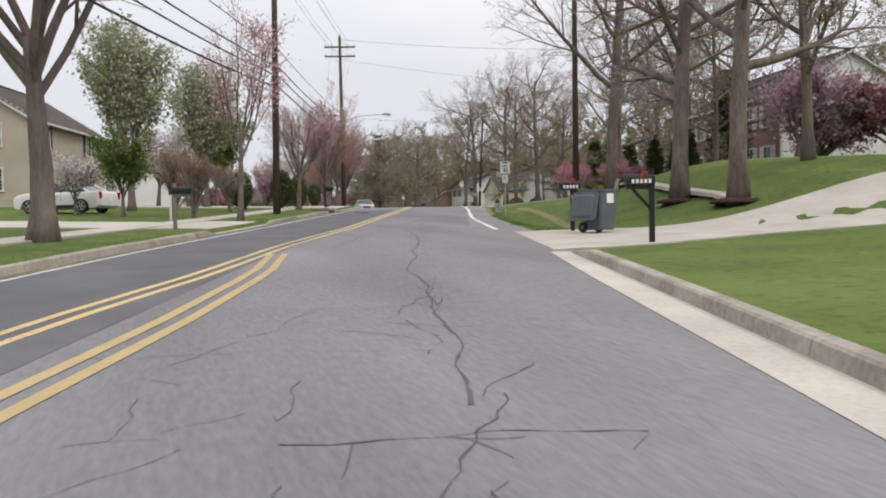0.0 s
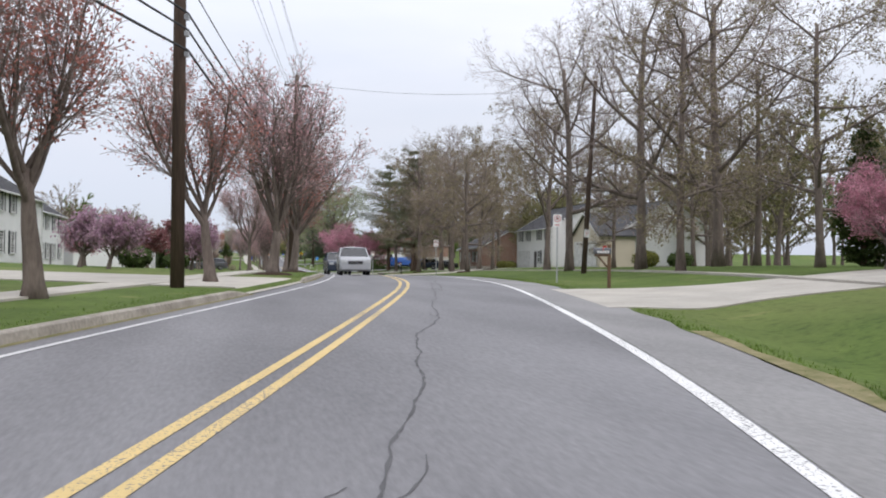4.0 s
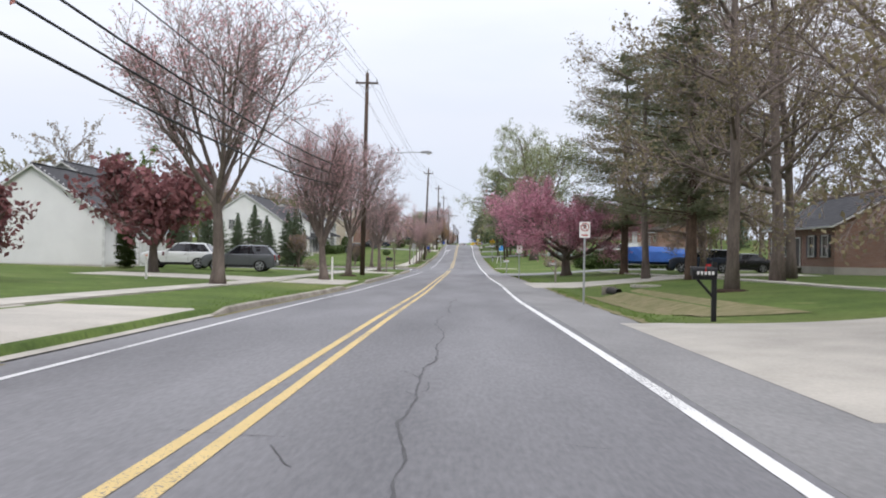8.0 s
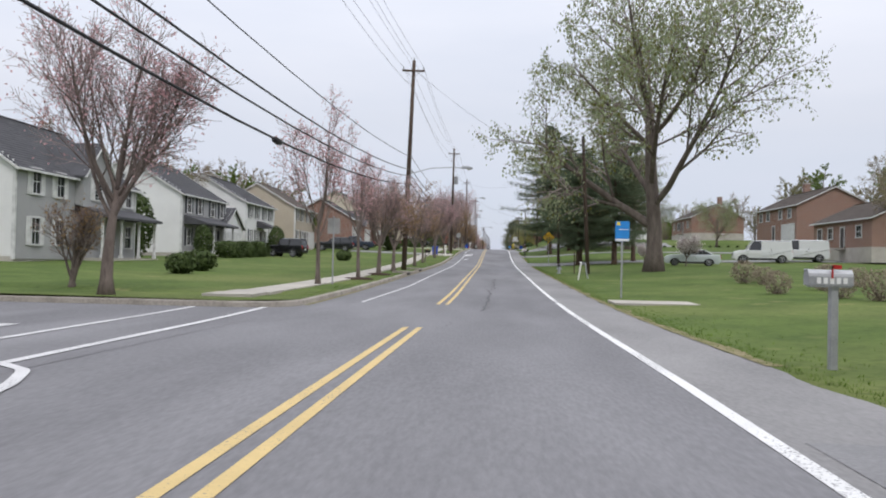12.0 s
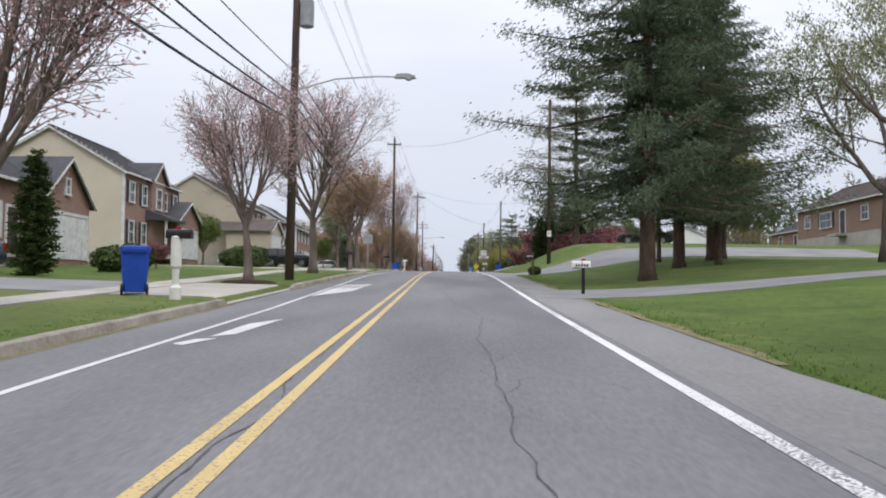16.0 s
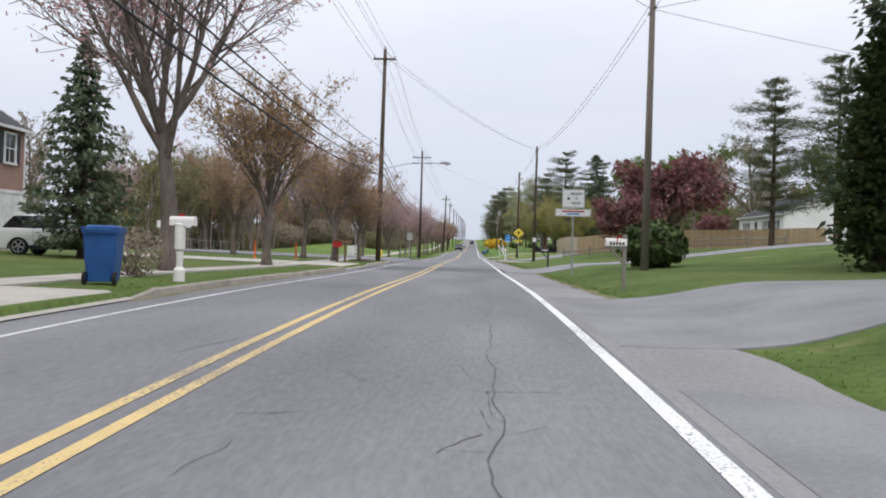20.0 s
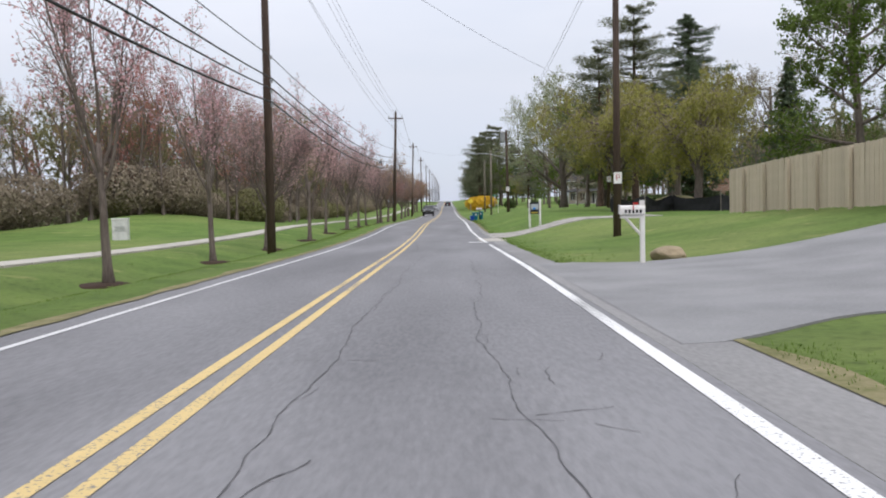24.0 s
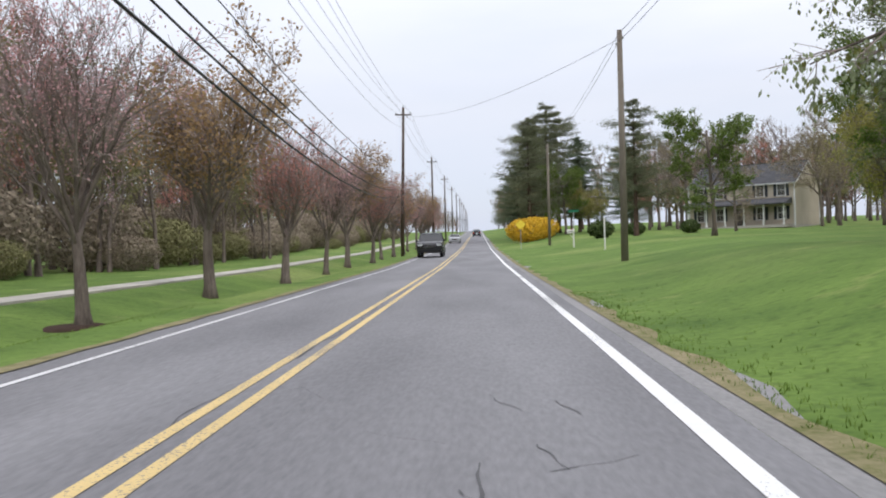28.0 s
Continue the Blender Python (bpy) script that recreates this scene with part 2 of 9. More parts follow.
M["pole_wood"] = material("creosoted_pole_wood", (0.115, 0.082, 0.062), (0.05, 0.036, 0.03), rough=0.9, scale=2, fine=30, bump=0.5, stretch=(1, 1, 0.08), spec=0.15)
M["grey_pole"] = material("silvered_pole_wood", (0.24, 0.21, 0.175), (0.13, 0.11, 0.09), rough=0.92, scale=2, fine=30, bump=0.5, stretch=(1, 1, 0.08), spec=0.15)
M["cable"] = material("black_cable_sheath", (0.022, 0.022, 0.024), rough=0.6)
M["wire"] = material("weathered_conductor", (0.12, 0.12, 0.125), rough=0.6)
M["ceramic"] = material("grey_ceramic", (0.33, 0.34, 0.35), rough=0.35)
M["galv"] = material("galvanised_steel", (0.42, 0.43, 0.44), (0.3, 0.31, 0.32), rough=0.5, metal=0.5, scale=4)
M["lamp_grey"] = material("grey_lamp_housing", (0.34, 0.35, 0.36), rough=0.5)
M["lens"] = material("clouded_lamp_lens", (0.62, 0.62, 0.58), rough=0.25)
M["sign_white"] = material("white_sign_sheeting", (0.75, 0.75, 0.74), (0.66, 0.66, 0.65), rough=0.5)
M["sign_yellow"] = material("yellow_sign_sheeting", (0.72, 0.43, 0.02), (0.62, 0.36, 0.02), rough=0.5)
M["sign_lemon"] = material("bright_yellow_sign_sheeting", (0.78, 0.60, 0.06), (0.68, 0.52, 0.05), rough=0.5)
M["sign_blue"] = material("blue_sign_sheeting", (0.03, 0.24, 0.62), (0.025, 0.2, 0.52), rough=0.45)
M["sign_green"] = material("green_sign_sheeting", (0.02, 0.20, 0.11), rough=0.45)
M["sign_back"] = material("dull_aluminium_sign_back", (0.44, 0.44, 0.43), rough=0.5, metal=0.4)
M["black"] = material("black_paint", (0.018, 0.018, 0.02), rough=0.45)
M["red"] = material("red_paint", (0.5, 0.03, 0.025), rough=0.5)
M["orange"] = material("orange_plastic", (0.75, 0.17, 0.03), rough=0.5)
M["bin_blue"] = material("blue_bin_plastic", (0.02, 0.075, 0.42), (0.015, 0.055, 0.33), rough=0.45)
M["bin_navy"] = material("dark_blue_bin_plastic", (0.02, 0.085, 0.26), (0.015, 0.065, 0.2), rough=0.5)
M["bin_teal"] = material("teal_bin_plastic", (0.01, 0.20, 0.28), rough=0.5)
M["bin_grey"] = material("grey_bin_plastic", (0.105, 0.115, 0.13), (0.08, 0.088, 0.1), rough=0.5)
M["tyre"] = material("black_rubber", (0.02, 0.02, 0.021), rough=0.8)
M["white_wood"] = material("white_painted_wood", (0.74, 0.73, 0.70), (0.62, 0.60, 0.57), rough=0.6, scale=3)
M["brown_wood"] = material("brown_stained_wood", (0.16, 0.10, 0.06), (0.09, 0.055, 0.035), rough=0.8, stretch=(1, 1, 0.2), bump=0.3)
M["grey_wood"] = material("weathered_grey_post_wood", (0.27, 0.245, 0.21), (0.16, 0.14, 0.12), rough=0.9, stretch=(1, 1, 0.2), bump=0.4)
M["fence_wood"] = material("silvered_fence_boards", (0.58, 0.5, 0.38), (0.42, 0.355, 0.265), rough=0.9, scale=1.5, fine=18, bump=0.3, stretch=(1, 1, 0.15), island=0.1)
M["fence_tan"] = material("tan_fence_boards", (0.42, 0.31, 0.19), (0.3, 0.215, 0.13), rough=0.9, scale=1.5, fine=18, bump=0.3, stretch=(1, 1, 0.15), island=0.1)
M["siding_white"] = material("white_lap_siding", (0.72, 0.72, 0.71), (0.63, 0.63, 0.62), rough=0.6, scale=0.6)
M["siding_cream"] = material("cream_lap_siding", (0.56, 0.50, 0.40), (0.48, 0.43, 0.34), rough=0.6, scale=0.6)
M["siding_grey"] = material("grey_lap_siding", (0.36, 0.36, 0.36), (0.3, 0.3, 0.3), rough=0.6, scale=0.6)
M["roof"] = material("charcoal_shingles", (0.085, 0.085, 0.092), (0.055, 0.055, 0.06), rough=0.92, scale=1.2, fine=12, bump=0.5)
M["roof_brown"] = material("brown_shingles", (0.12, 0.10, 0.088), (0.08, 0.066, 0.058), rough=0.92, scale=1.2, fine=12, bump=0.5)
M["trim"] = material("white_house_trim", (0.70, 0.70, 0.69), rough=0.55)
M["shutter"] = material("dark_shutters", (0.03, 0.035, 0.045), rough=0.6)
M["door_paint"] = material("dark_door_paint", (0.06, 0.05, 0.05), rough=0.5)
M["pane"] = material("dark_window_pane", (0.03, 0.035, 0.042), rough=0.06, spec=0.6)
M["glass"] = material("tinted_car_glass", (0.012, 0.014, 0.017), rough=0.04, spec=0.7)
M["chrome"] = material("bright_chrome", (0.6, 0.6, 0.62), rough=0.2, metal=1.0)
M["headlamp"] = material("clear_headlamp", (0.6, 0.62, 0.64), rough=0.1, spec=0.8)
M["tail"] = material("red_tail_lamp", (0.35, 0.01, 0.012), rough=0.15)
for key, col in (("car_white", (0.68, 0.69, 0.69)), ("car_silver", (0.36, 0.37, 0.39)), ("car_black", (0.012, 0.012, 0.014)), ("car_navy", (0.025, 0.035, 0.055)), ("car_grey", (0.1, 0.105, 0.115)), ("car_maroon", (0.12, 0.02, 0.025)), ("car_pale", (0.5, 0.55, 0.55))):
    M[key] = material(key + "_paint", col, tuple(c * 0.9 for c in col), rough=0.22, scale=0.5, spec=0.6)
M["tarp"] = material("bright_blue_tarpaulin", (0.03, 0.13, 0.45), (0.02, 0.08, 0.3), rough=0.5, scale=2, bump=0.6)
M["silt"] = material("black_silt_fabric", (0.02, 0.02, 0.022), rough=0.8, scale=3, bump=0.5)
M["iron"] = material("cast_iron", (0.06, 0.055, 0.05), (0.035, 0.03, 0.03), rough=0.8, bump=0.4)
M["stone"] = material("tan_stone", (0.36, 0.29, 0.19), (0.22, 0.18, 0.12), rough=0.95, bump=0.6)
M["wood_haze"] = material("far_wood_twigs", (0.33, 0.275, 0.21), (0.22, 0.183, 0.138), rough=0.95, island=0.3, through_light=0.25, spec=0.05)
M["wood_green"] = material("far_wood_young_leaves", (0.26, 0.245, 0.125), (0.17, 0.165, 0.08), rough=0.95, island=0.3, through_light=0.2, spec=0.05)

# ---- mesh building ----


class Shape:
    """Collects vertices and faces for one mesh."""

    def __init__(self):
        self.v, self.f = [], []

    def poly(self, pts):
        i = len(self.v)
        self.v += [tuple(p) for p in pts]
        self.f.append(tuple(range(i, i + len(pts))))
        return self

    def box(self, c, s, m=None, taper=1.0, cut=0.0):
        """A box round c; taper narrows its top, cut chamfers its upright edges."""
        i = len(self.v)
        x, y, z = (k / 2 for k in s)
        if cut:
            ring = [(x, y - cut), (x - cut, y), (-x + cut, y), (-x, y - cut), (-x, -y + cut), (-x + cut, -y), (x - cut, -y), (x, -y + cut)]
        else:
            ring = [(x, y), (-x, y), (-x, -y), (x, -y)]
        n = len(ring)
        pts = [(a, b, -z) for a, b in ring] + [(a * taper, b * taper, z) for a, b in ring]
        pts = [Vector(p) + Vector(c) for p in pts]
        if m is not None:
            pts = [m @ p for p in pts]
        self.v += [tuple(p) for p in pts]
        self.f += [tuple(range(i + n - 1, i - 1, -1)), tuple(range(i + n, i + 2 * n))]
        self.f += [(i + k, i + (k + 1) % n, i + n + (k + 1) % n, i + n + k) for k in range(n)]
        return self

    def tube(self, pts, radii, sides=8, caps=True):
        """A round bar along pts."""
        i = len(self.v)
        pts = [Vector(p) for p in pts]
        if not hasattr(radii, "__len__"):
            radii = [radii] * len(pts)
        ring0 = None
        for k, p in enumerate(pts):
            d = (pts[min(k + 1, len(pts) - 1)] - pts[max(k - 1, 0)]).normalized()
            if ring0 is None:
                ring0 = d.orthogonal().normalized()
            a = (ring0 - d * ring0.dot(d)).normalized()
            b = d.cross(a)
            ring0 = a
            for s in range(sides):
                w = 2 * math.pi * s / sides
                self.v.append(tuple(p + (a * math.cos(w) + b * math.sin(w)) * radii[k]))
        for k in range(len(pts) - 1):
            o = i + k * sides
            self.f += [(o + s, o + (s + 1) % sides, o + sides + (s + 1) % sides, o + sides + s) for s in range(sides)]
        if caps:
            self.f.append(tuple(range(i + sides - 1, i - 1, -1)))
            self.f.append(tuple(range(i + (len(pts) - 1) * sides, i + len(pts) * sides)))
        return self

    def turned(self, c, profile, sides=12, m=None):
        """A turned body: profile of (radius, height) round an upright axis at c."""
        i = len(self.v)
        for r, z in profile:
            for s in range(sides):
                w = 2 * math.pi * s / sides
                p = Vector((c[0] + r * math.cos(w), c[1] + r * math.sin(w), c[2] + z))
                self.v.append(tuple(m @ p if m is not None else p))
        for k in range(len(profile) - 1):
            o = i + k * sides
            self.f += [(o + s, o + (s + 1) % sides, o + sides + (s + 1) % sides, o + sides + s) for s in range(sides)]
        self.f.append(tuple(range(i + sides - 1, i - 1, -1)))
        self.f.append(tuple(range(i + (len(profile) - 1) * sides, i + len(profile) * sides)))
        return self

    def prism(self, outline, axis, lo, hi):
        """An outline of (a, b) pushed along axis from lo to hi."""
        i, n = len(self.v), len(outline)
        for w in (lo, hi):
            for a, b in outline:
                self.v.append({"x": (w, a, b), "y": (a, w, b), "z": (a, b, w)}[axis])
        self.f += [tuple(range(i + n - 1, i - 1, -1)), tuple(range(i + n, i + 2 * n))]
        self.f += [(i + k, i + (k + 1) % n, i + n + (k + 1) % n, i + n + k) for k in range(n)]
        return self

    def mesh(self, name, mat, smooth=False):
        me = bpy.data.meshes.new(name)
        me.from_pydata(self.v, [], self.f)
        me.materials.append(mat)
        if smooth:
            me.shade_smooth()
        me.update()
        return me


def fixed(ob):
    """Turns every face outwards."""
    bm = bmesh.new()
    bm.from_mesh(ob.data)
    bmesh.ops.recalc_face_normals(bm, faces=bm.faces)
    bm.to_mesh(ob.data)
    bm.free()
    return ob


def part(name, shape, mat, parent=None, label="", smooth=False, tidy=True):
    ob = new(name, shape.mesh(name, mat, smooth))
    if tidy and len(shape.f) < 3000:
        fixed(ob)
    if parent is not None:
        ob.parent = parent
    if label:
        ob["label"] = label
    return ob


def empty(name, label, category, group="", at=None, kind=""):
    ob = tagged(new(name), label, category, group, kind)
    if at is not None:
        ob.matrix_world = at
    return ob


# ---- the lie of the land ----
LINE_Y = (-60, 0, 23.4, 44.8, 54.2, 60.7, 68.6, 78.4, 84.7, 90.7, 98.8, 104.7, 113.5, 120, 128, 140, 150, 1700)
LINE_X = (-50.5, -33, -26.1, -20, -17.1, -14.9, -12.1, -9, -7.4, -5.9, -4.0, -2.9, -1.8, -0.95, -0.35, -0.02, 0, 0)
FALL_Y = (-120, 0, 23.0, 28.1, 33.3, 38.7, 44.6, 51.1, 60, 70, 78.9, 86.6, 94.8, 103.5, 112.4, 121.3, 130.4, 139.6, 148.8, 158.0, 166.9, 176.1, 185.2, 194.7, 204.5, 214.7, 225.0, 235.4, 246.4, 290.2, 300.5, 310.8, 321.3, 332.1, 343.2, 354.2, 365.0, 375.9, 387.9, 398.6, 409.1, 419.9, 461.0, 471.3, 481.6, 492.1, 503.1, 513.5, 523.7, 533.7, 544.5, 555.1, 600, 650, 1000, 1700)
FALL_Z = (-4.6, -2.45, -1.2, -0.93, -0.66, -0.43, -0.2, 0.04, 0.46, 0.95, 1.34, 1.45, 1.57, 1.66, 1.68, 1.66, 1.59, 1.49, 1.38, 1.3, 1.17, 1.04, 1.02, 0.96, 0.92, 0.87, 0.86, 0.82, 0.95, 1.77, 2.01, 2.46, 2.89, 3.35, 3.82, 4.17, 4.47, 4.73, 5.02, 5.21, 5.22, 5.14, 5.1, 5.03, 5.01, 4.97, 4.92, 4.96, 5.07, 5.27, 5.34, 5.35, 5.4, 5.85, 12.9, 14.4)
_ys = np.arange(-120.0, 1700.0, 1.0)
_k = np.exp(-0.5 * (np.arange(-15, 16) / 3.5) ** 2)
_k /= _k.sum()


def eased(xs, vs):
    raw = np.interp(_ys, xs, vs)
    return np.convolve(np.pad(raw, 15, mode="reflect", reflect_type="odd"), _k, mode="valid")


_line, _fall = eased((-120, *LINE_Y), (-68, *LINE_X)), eased(FALL_Y, FALL_Z)
_edge = eased((-120, 38, 42, 46, 52, 60, 80, 95, 160, 180, 205, 222, 250, 340, 365, 375, 440, 470, 500, 525, 1700), (4.85, 4.85, 5.3, 5.4, 5.0, 4.7, 4.8, 5.25, 5.45, 5.75, 5.7, 5.2, 5.1, 5.0, 5.6, 5.3, 5.2, 4.5, 4.3, 3.95, 3.8))
_rise = eased((-120, 50, 62, 100, 220, 240, 300, 345, 357, 363, 375, 392, 405, 470, 482, 493, 508, 525, 545, 575, 1700), (0.02, 0.03, 0.08, 0.07, 0.06, 0.03, 0.05, 0.1, 0.13, 0.26, 0.28, 0.15, 0.03, 0.04, 0.05, 0.08, 0.085, 0.09, 0.12, 0.1, 0.08))
_bank = eased((-120, 352, 360, 384, 396, 500, 510, 570, 600, 1700), (11.5, 11.5, 6.5, 6.5, 11.5, 11.5, 4.5, 4.5, 11.5, 11.5))
KERB_L = -3.5


def line_x(y):
    return float(np.interp(y, _ys, _line))


def edge_r(y):
    return float(np.interp(y, _ys, _edge))


def place(u, y):
    """The plan point u metres to the right of the centre line at y."""
    t = math.atan((line_x(y + 1) - line_x(y - 1)) / 2)
    return line_x(y) + u * math.cos(t), y - u * math.sin(t)


def heading(y):
    """The road's turn to the left of +y, in degrees."""
    return -math.degrees(math.atan((line_x(y + 1) - line_x(y - 1)) / 2))


def road_z(u, y):
    return float(np.interp(y, _ys, _fall)) + 0.005 * (1.7 - abs(u))


def smooth01(x):
    x = min(1.0, max(0.0, x))
    return x * x * (3 - 2 * x)


def swell(u, y):
    """Slow rise and fall of the gardens away from the road."""
    far = smooth01((abs(u) - 9) / 25)
    return 0.45 * far * noise.noise(Vector((u * 0.05, y * 0.05, 0))) if far else 0.0


def ground_z(u, y):
    """Height of the lawns and verges beside the road."""
    e = edge_r(y)
    if u >= e:
        z = road_z(e, y)
        d = u - e
        slope = float(np.interp(y, _ys, _rise))
        z += slope * 8.5 * smooth01((d - 0.4) / float(np.interp(y, _ys, _bank))) + 0.012 * min(d, 60)
        z += 1.5 * smooth01((d - 2.5) / 7.5) * smooth01((y - 41) / 7) * smooth01((74 - y) / 14)
        z += 0.4 * smooth01((y - 382) / 12) * smooth01((448 - y) / 14) * smooth01((d - 0.1) / 3.0)
        z += 1.25 * smooth01((y - 405) / 20) * smooth01((515 - y) / 22) * smooth01((d - 3) / 16)
        ditch = smooth01((y - 46) / 8) * smooth01((92 - y) / 8)
        z -= 0.42 * ditch * math.exp(-((d - 1.9) / 1.1) ** 2)
        ditch = smooth01((y - 160) / 6) * smooth01((186 - y) / 6)
        z -= 0.35 * ditch * math.exp(-((d - 2.2) / 1.1) ** 2)
        return z + swell(u, y)
    d = KERB_L - u
    z = road_z(KERB_L, y)
    swale = smooth01((y - 468) / 10)
    z += (1 - swale) * (0.14 + 0.018 * min(d, 40))
    z += swale * (-0.42 * math.exp(-((d - 3.0) / 1.5) ** 2) + 0.01 * min(d, 30))
    z += 1.1 * math.exp(-((y - 545) / 16) ** 2 - ((u + 24) / 6) ** 2)
    return z + swell(u, y)


def stand(u, y, dz=0.0, turn=0.0, lean=0.0, lean2=0.0, scale=None):
    x, yy = place(u, y)
    m = pose(x, yy, ground_z(u, y) + dz, lean, lean2, heading(y) + turn)
    return m @ Matrix.Scale(scale, 4) if scale else m


def lateral(cols, y0, y1, step, height, dz=0.0):
    """A strip that follows the road between plan columns (numbers, or functions of y)."""
    s = Shape()
    n = max(2, int((y1 - y0) / step) + 1)
    for k in range(n):
        y = y0 + (y1 - y0) * k / (n - 1)
        for c in cols:
            u = c(y) if callable(c) else c
            x, yy = place(u, y)
            s.v.append((x, yy, height(u, y) + dz))
    w = len(cols)
    s.f = [(r * w + c, r * w + c + 1, (r + 1) * w + c + 1, (r + 1) * w + c) for r in range(n - 1) for c in range(w - 1)]
    return s


# left kerb openings: from, to
GAPS_L = ((47.2, 53), (71, 78), (93, 101.5), (149, 157), (178, 184.5), (204, 209.5), (222, 238), (320, 327), (353, 360), (384, 391), (395.5, 402), (427, 434), (449, 466))
ground = Shape()
far_cols = (-230, -150, -100, -70, -52, -42, -35, -30, -27, -24, -21, -18, -15.5, -13.5, -12, -10.8, -9.8, -9, -8.2, -7.5, -6.8, -6.2, -5.6, -5, -4.4, -3.9, -3.62)
g_rows = [-120 + 2.0 * k for k in range(420)] + [725 + 15.0 * k for k in range(65)]
for y in g_rows:
    e = edge_r(y)
    us = list(far_cols) + [-3.4, 0.0, e - 0.15, e + 0.02, e + 0.5, e + 1, e + 1.6, e + 2.2, e + 2.8, e + 3.5, e + 4.5, e + 5.5, e + 6.5, e + 7.5, e + 8.5, e + 10, e + 12, e + 14, e + 17, e + 21, e + 26, e + 33, e + 42, e + 55, e + 75, e + 110, e + 170, e + 230]
    row = []
    for u in us:
        x, yy = place(u, y)
        if u <= -3.62 or u > e:
            z = ground_z(u, y)
            if -46 < u < -3.5 and 221 < y < 239:
                z = road_z(KERB_L, y) - 0.12
            elif -50 < u < -3.5 and 448 < y < 467:
                z -= 0.12
            z += 0.015 * noise.noise(Vector((x * 0.9, yy * 0.9, 3)))
        else:
            z = road_z(u, y) - 0.25
        row.append((x, yy, z))
    ground.v += [(-900.0, y, row[0][2]), *row, (900.0, y, row[-1][2])]
w = len(ground.v) // len(g_rows)
ground.f = [(r * w + c, r * w + c + 1, (r + 1) * w + c + 1, (r + 1) * w + c) for r in range(len(g_rows) - 1) for c in range(w - 1)]
tagged(part("ground", ground, M["grass"], smooth=True, tidy=False), "fresh green mown lawn and verges beside the road", "ground", kind="structure")

road = tagged(part("road", lateral((-3.62, -3.2, -2.4, -1.2, 0, 1.2, 2.4, 3.4, 3.72), -120, 1500, 1.5, road_z), M["asphalt"], smooth=True, tidy=False), "worn grey asphalt two-lane road with patches and cracks", "road", kind="structure")
part("old_lane", lateral((3.72, 4.3, lambda y: edge_r(y) - 0.25, edge_r), -120, 46, 1.5, road_z, 0.001), M["asphalt"], road, smooth=True, tidy=False)
part("shoulder", lateral((3.72, 4.3, lambda y: max(4.4, edge_r(y) - 0.25), lambda y: max(4.5, edge_r(y) + 0.06 * math.sin(y * 1.7) + 0.1 * noise.noise(Vector((0, y * 0.4, 0))))), 46, 1500, 0.6, road_z, 0.002), M["shoulder"], road, "paler gravelly asphalt shoulder", smooth=True, tidy=False)
part("left_edge", lateral((-3.95, -3.6), 468, 1500, 1.5, lambda u, y: road_z(-3.6, y), 0.001), M["shoulder"], road, "crumbling pale asphalt edge", tidy=False)


def stripe(name, u, width, y0, y1, mat, label):
    half = width / 2
    off = u if callable(u) else (lambda y: u)
    return part(name, lateral((lambda y: off(y) - half, lambda y: off(y) + half), y0, y1, 1.5, road_z, 0.006), mat, road, label, tidy=False)


def mid_line(y):
    return float(np.interp(y, (22, 31, 35, 41, 50, 60, 75, 94, 112, 150, 175, 204, 226, 245, 262, 309, 351, 380, 420, 478, 500, 541, 600), (-1.25, -0.95, -0.62, -0.52, -0.05, 0.03, 0.05, 0.14, 0.08, -0.05, 0.0, 0.08, 0.14, 0.2, 0.15, 0.03, -0.1, 0.0, 0.1, 0.08, 0.12, 0.08, 0.1)))


def right_line(y):
    return float(np.interp(y, (-120, 45, 51, 57, 66, 77, 149, 158, 167, 176, 185, 194, 204, 213, 224, 234, 244, 255, 299, 309, 320, 330, 341, 352, 363, 374, 385, 397, 408, 418, 429, 470, 480, 491, 501, 512, 523, 533, 543, 554, 564, 1500), (4.4, 4.4, 4.2, 3.92, 3.75, 3.62, 3.55, 3.49, 3.47, 3.58, 3.66, 3.6, 3.52, 3.6, 3.69, 3.69, 3.64, 3.6, 3.56, 3.52, 3.53, 3.59, 3.67, 3.72, 3.68, 3.62, 3.59, 3.6, 3.66, 3.68, 3.6, 3.52, 3.55, 3.58, 3.5, 3.32, 3.19, 3.2, 3.27, 3.35, 3.4, 3.4)))


def left_line(y):
    return float(np.interp(y, (-120, 40, 60, 98, 140, 170, 204, 216, 242, 252, 265, 309, 318, 340, 360, 480), (-3.2, -3.2, -3.05, -2.9, -2.8, -2.85, -2.35, -2.28, -2.2, -2.0, -2.1, -2.26, -2.26, -2.7, -2.84, -2.45)))


for a, b in ((-120, 231), (239.5, 452), (456, 1500)):
    stripe("yellow_line", lambda y: mid_line(y) - 0.13, 0.11, a, b, M["yellow_paint"], "chipped yellow centre stripe")
    stripe("yellow_line", lambda y: mid_line(y) + 0.13, 0.11, a, b, M["yellow_paint"], "chipped yellow centre stripe")
for a, b in ((47, 505), (508, 1500)):
    stripe("edge_line", right_line, 0.14, a, b, M["white_paint"], "chipped white edge stripe")
for a, b in ((-120, 217.5), (240, 447), (467, 1500)):
    stripe("edge_line", left_line, 0.10, a, b, M["thin_white_paint"], "faded white edge stripe")
for off in (0.0, 0.24):
    stripe("old_yellow_line", lambda y, off=off: off + float(np.interp(y, (24, 29, 31, 35, 39), (-0.2, 0.0, 0.06, 0.02, -0.4))), 0.12, 25, 38.5, M["faint_yellow_paint"], "old double yellow taper")

# ---- kerb, pavements, driveways ----
kerb_thing = empty("kerb", "weathered concrete kerb with dirty gutter along the road", "kerb", kind="structure")


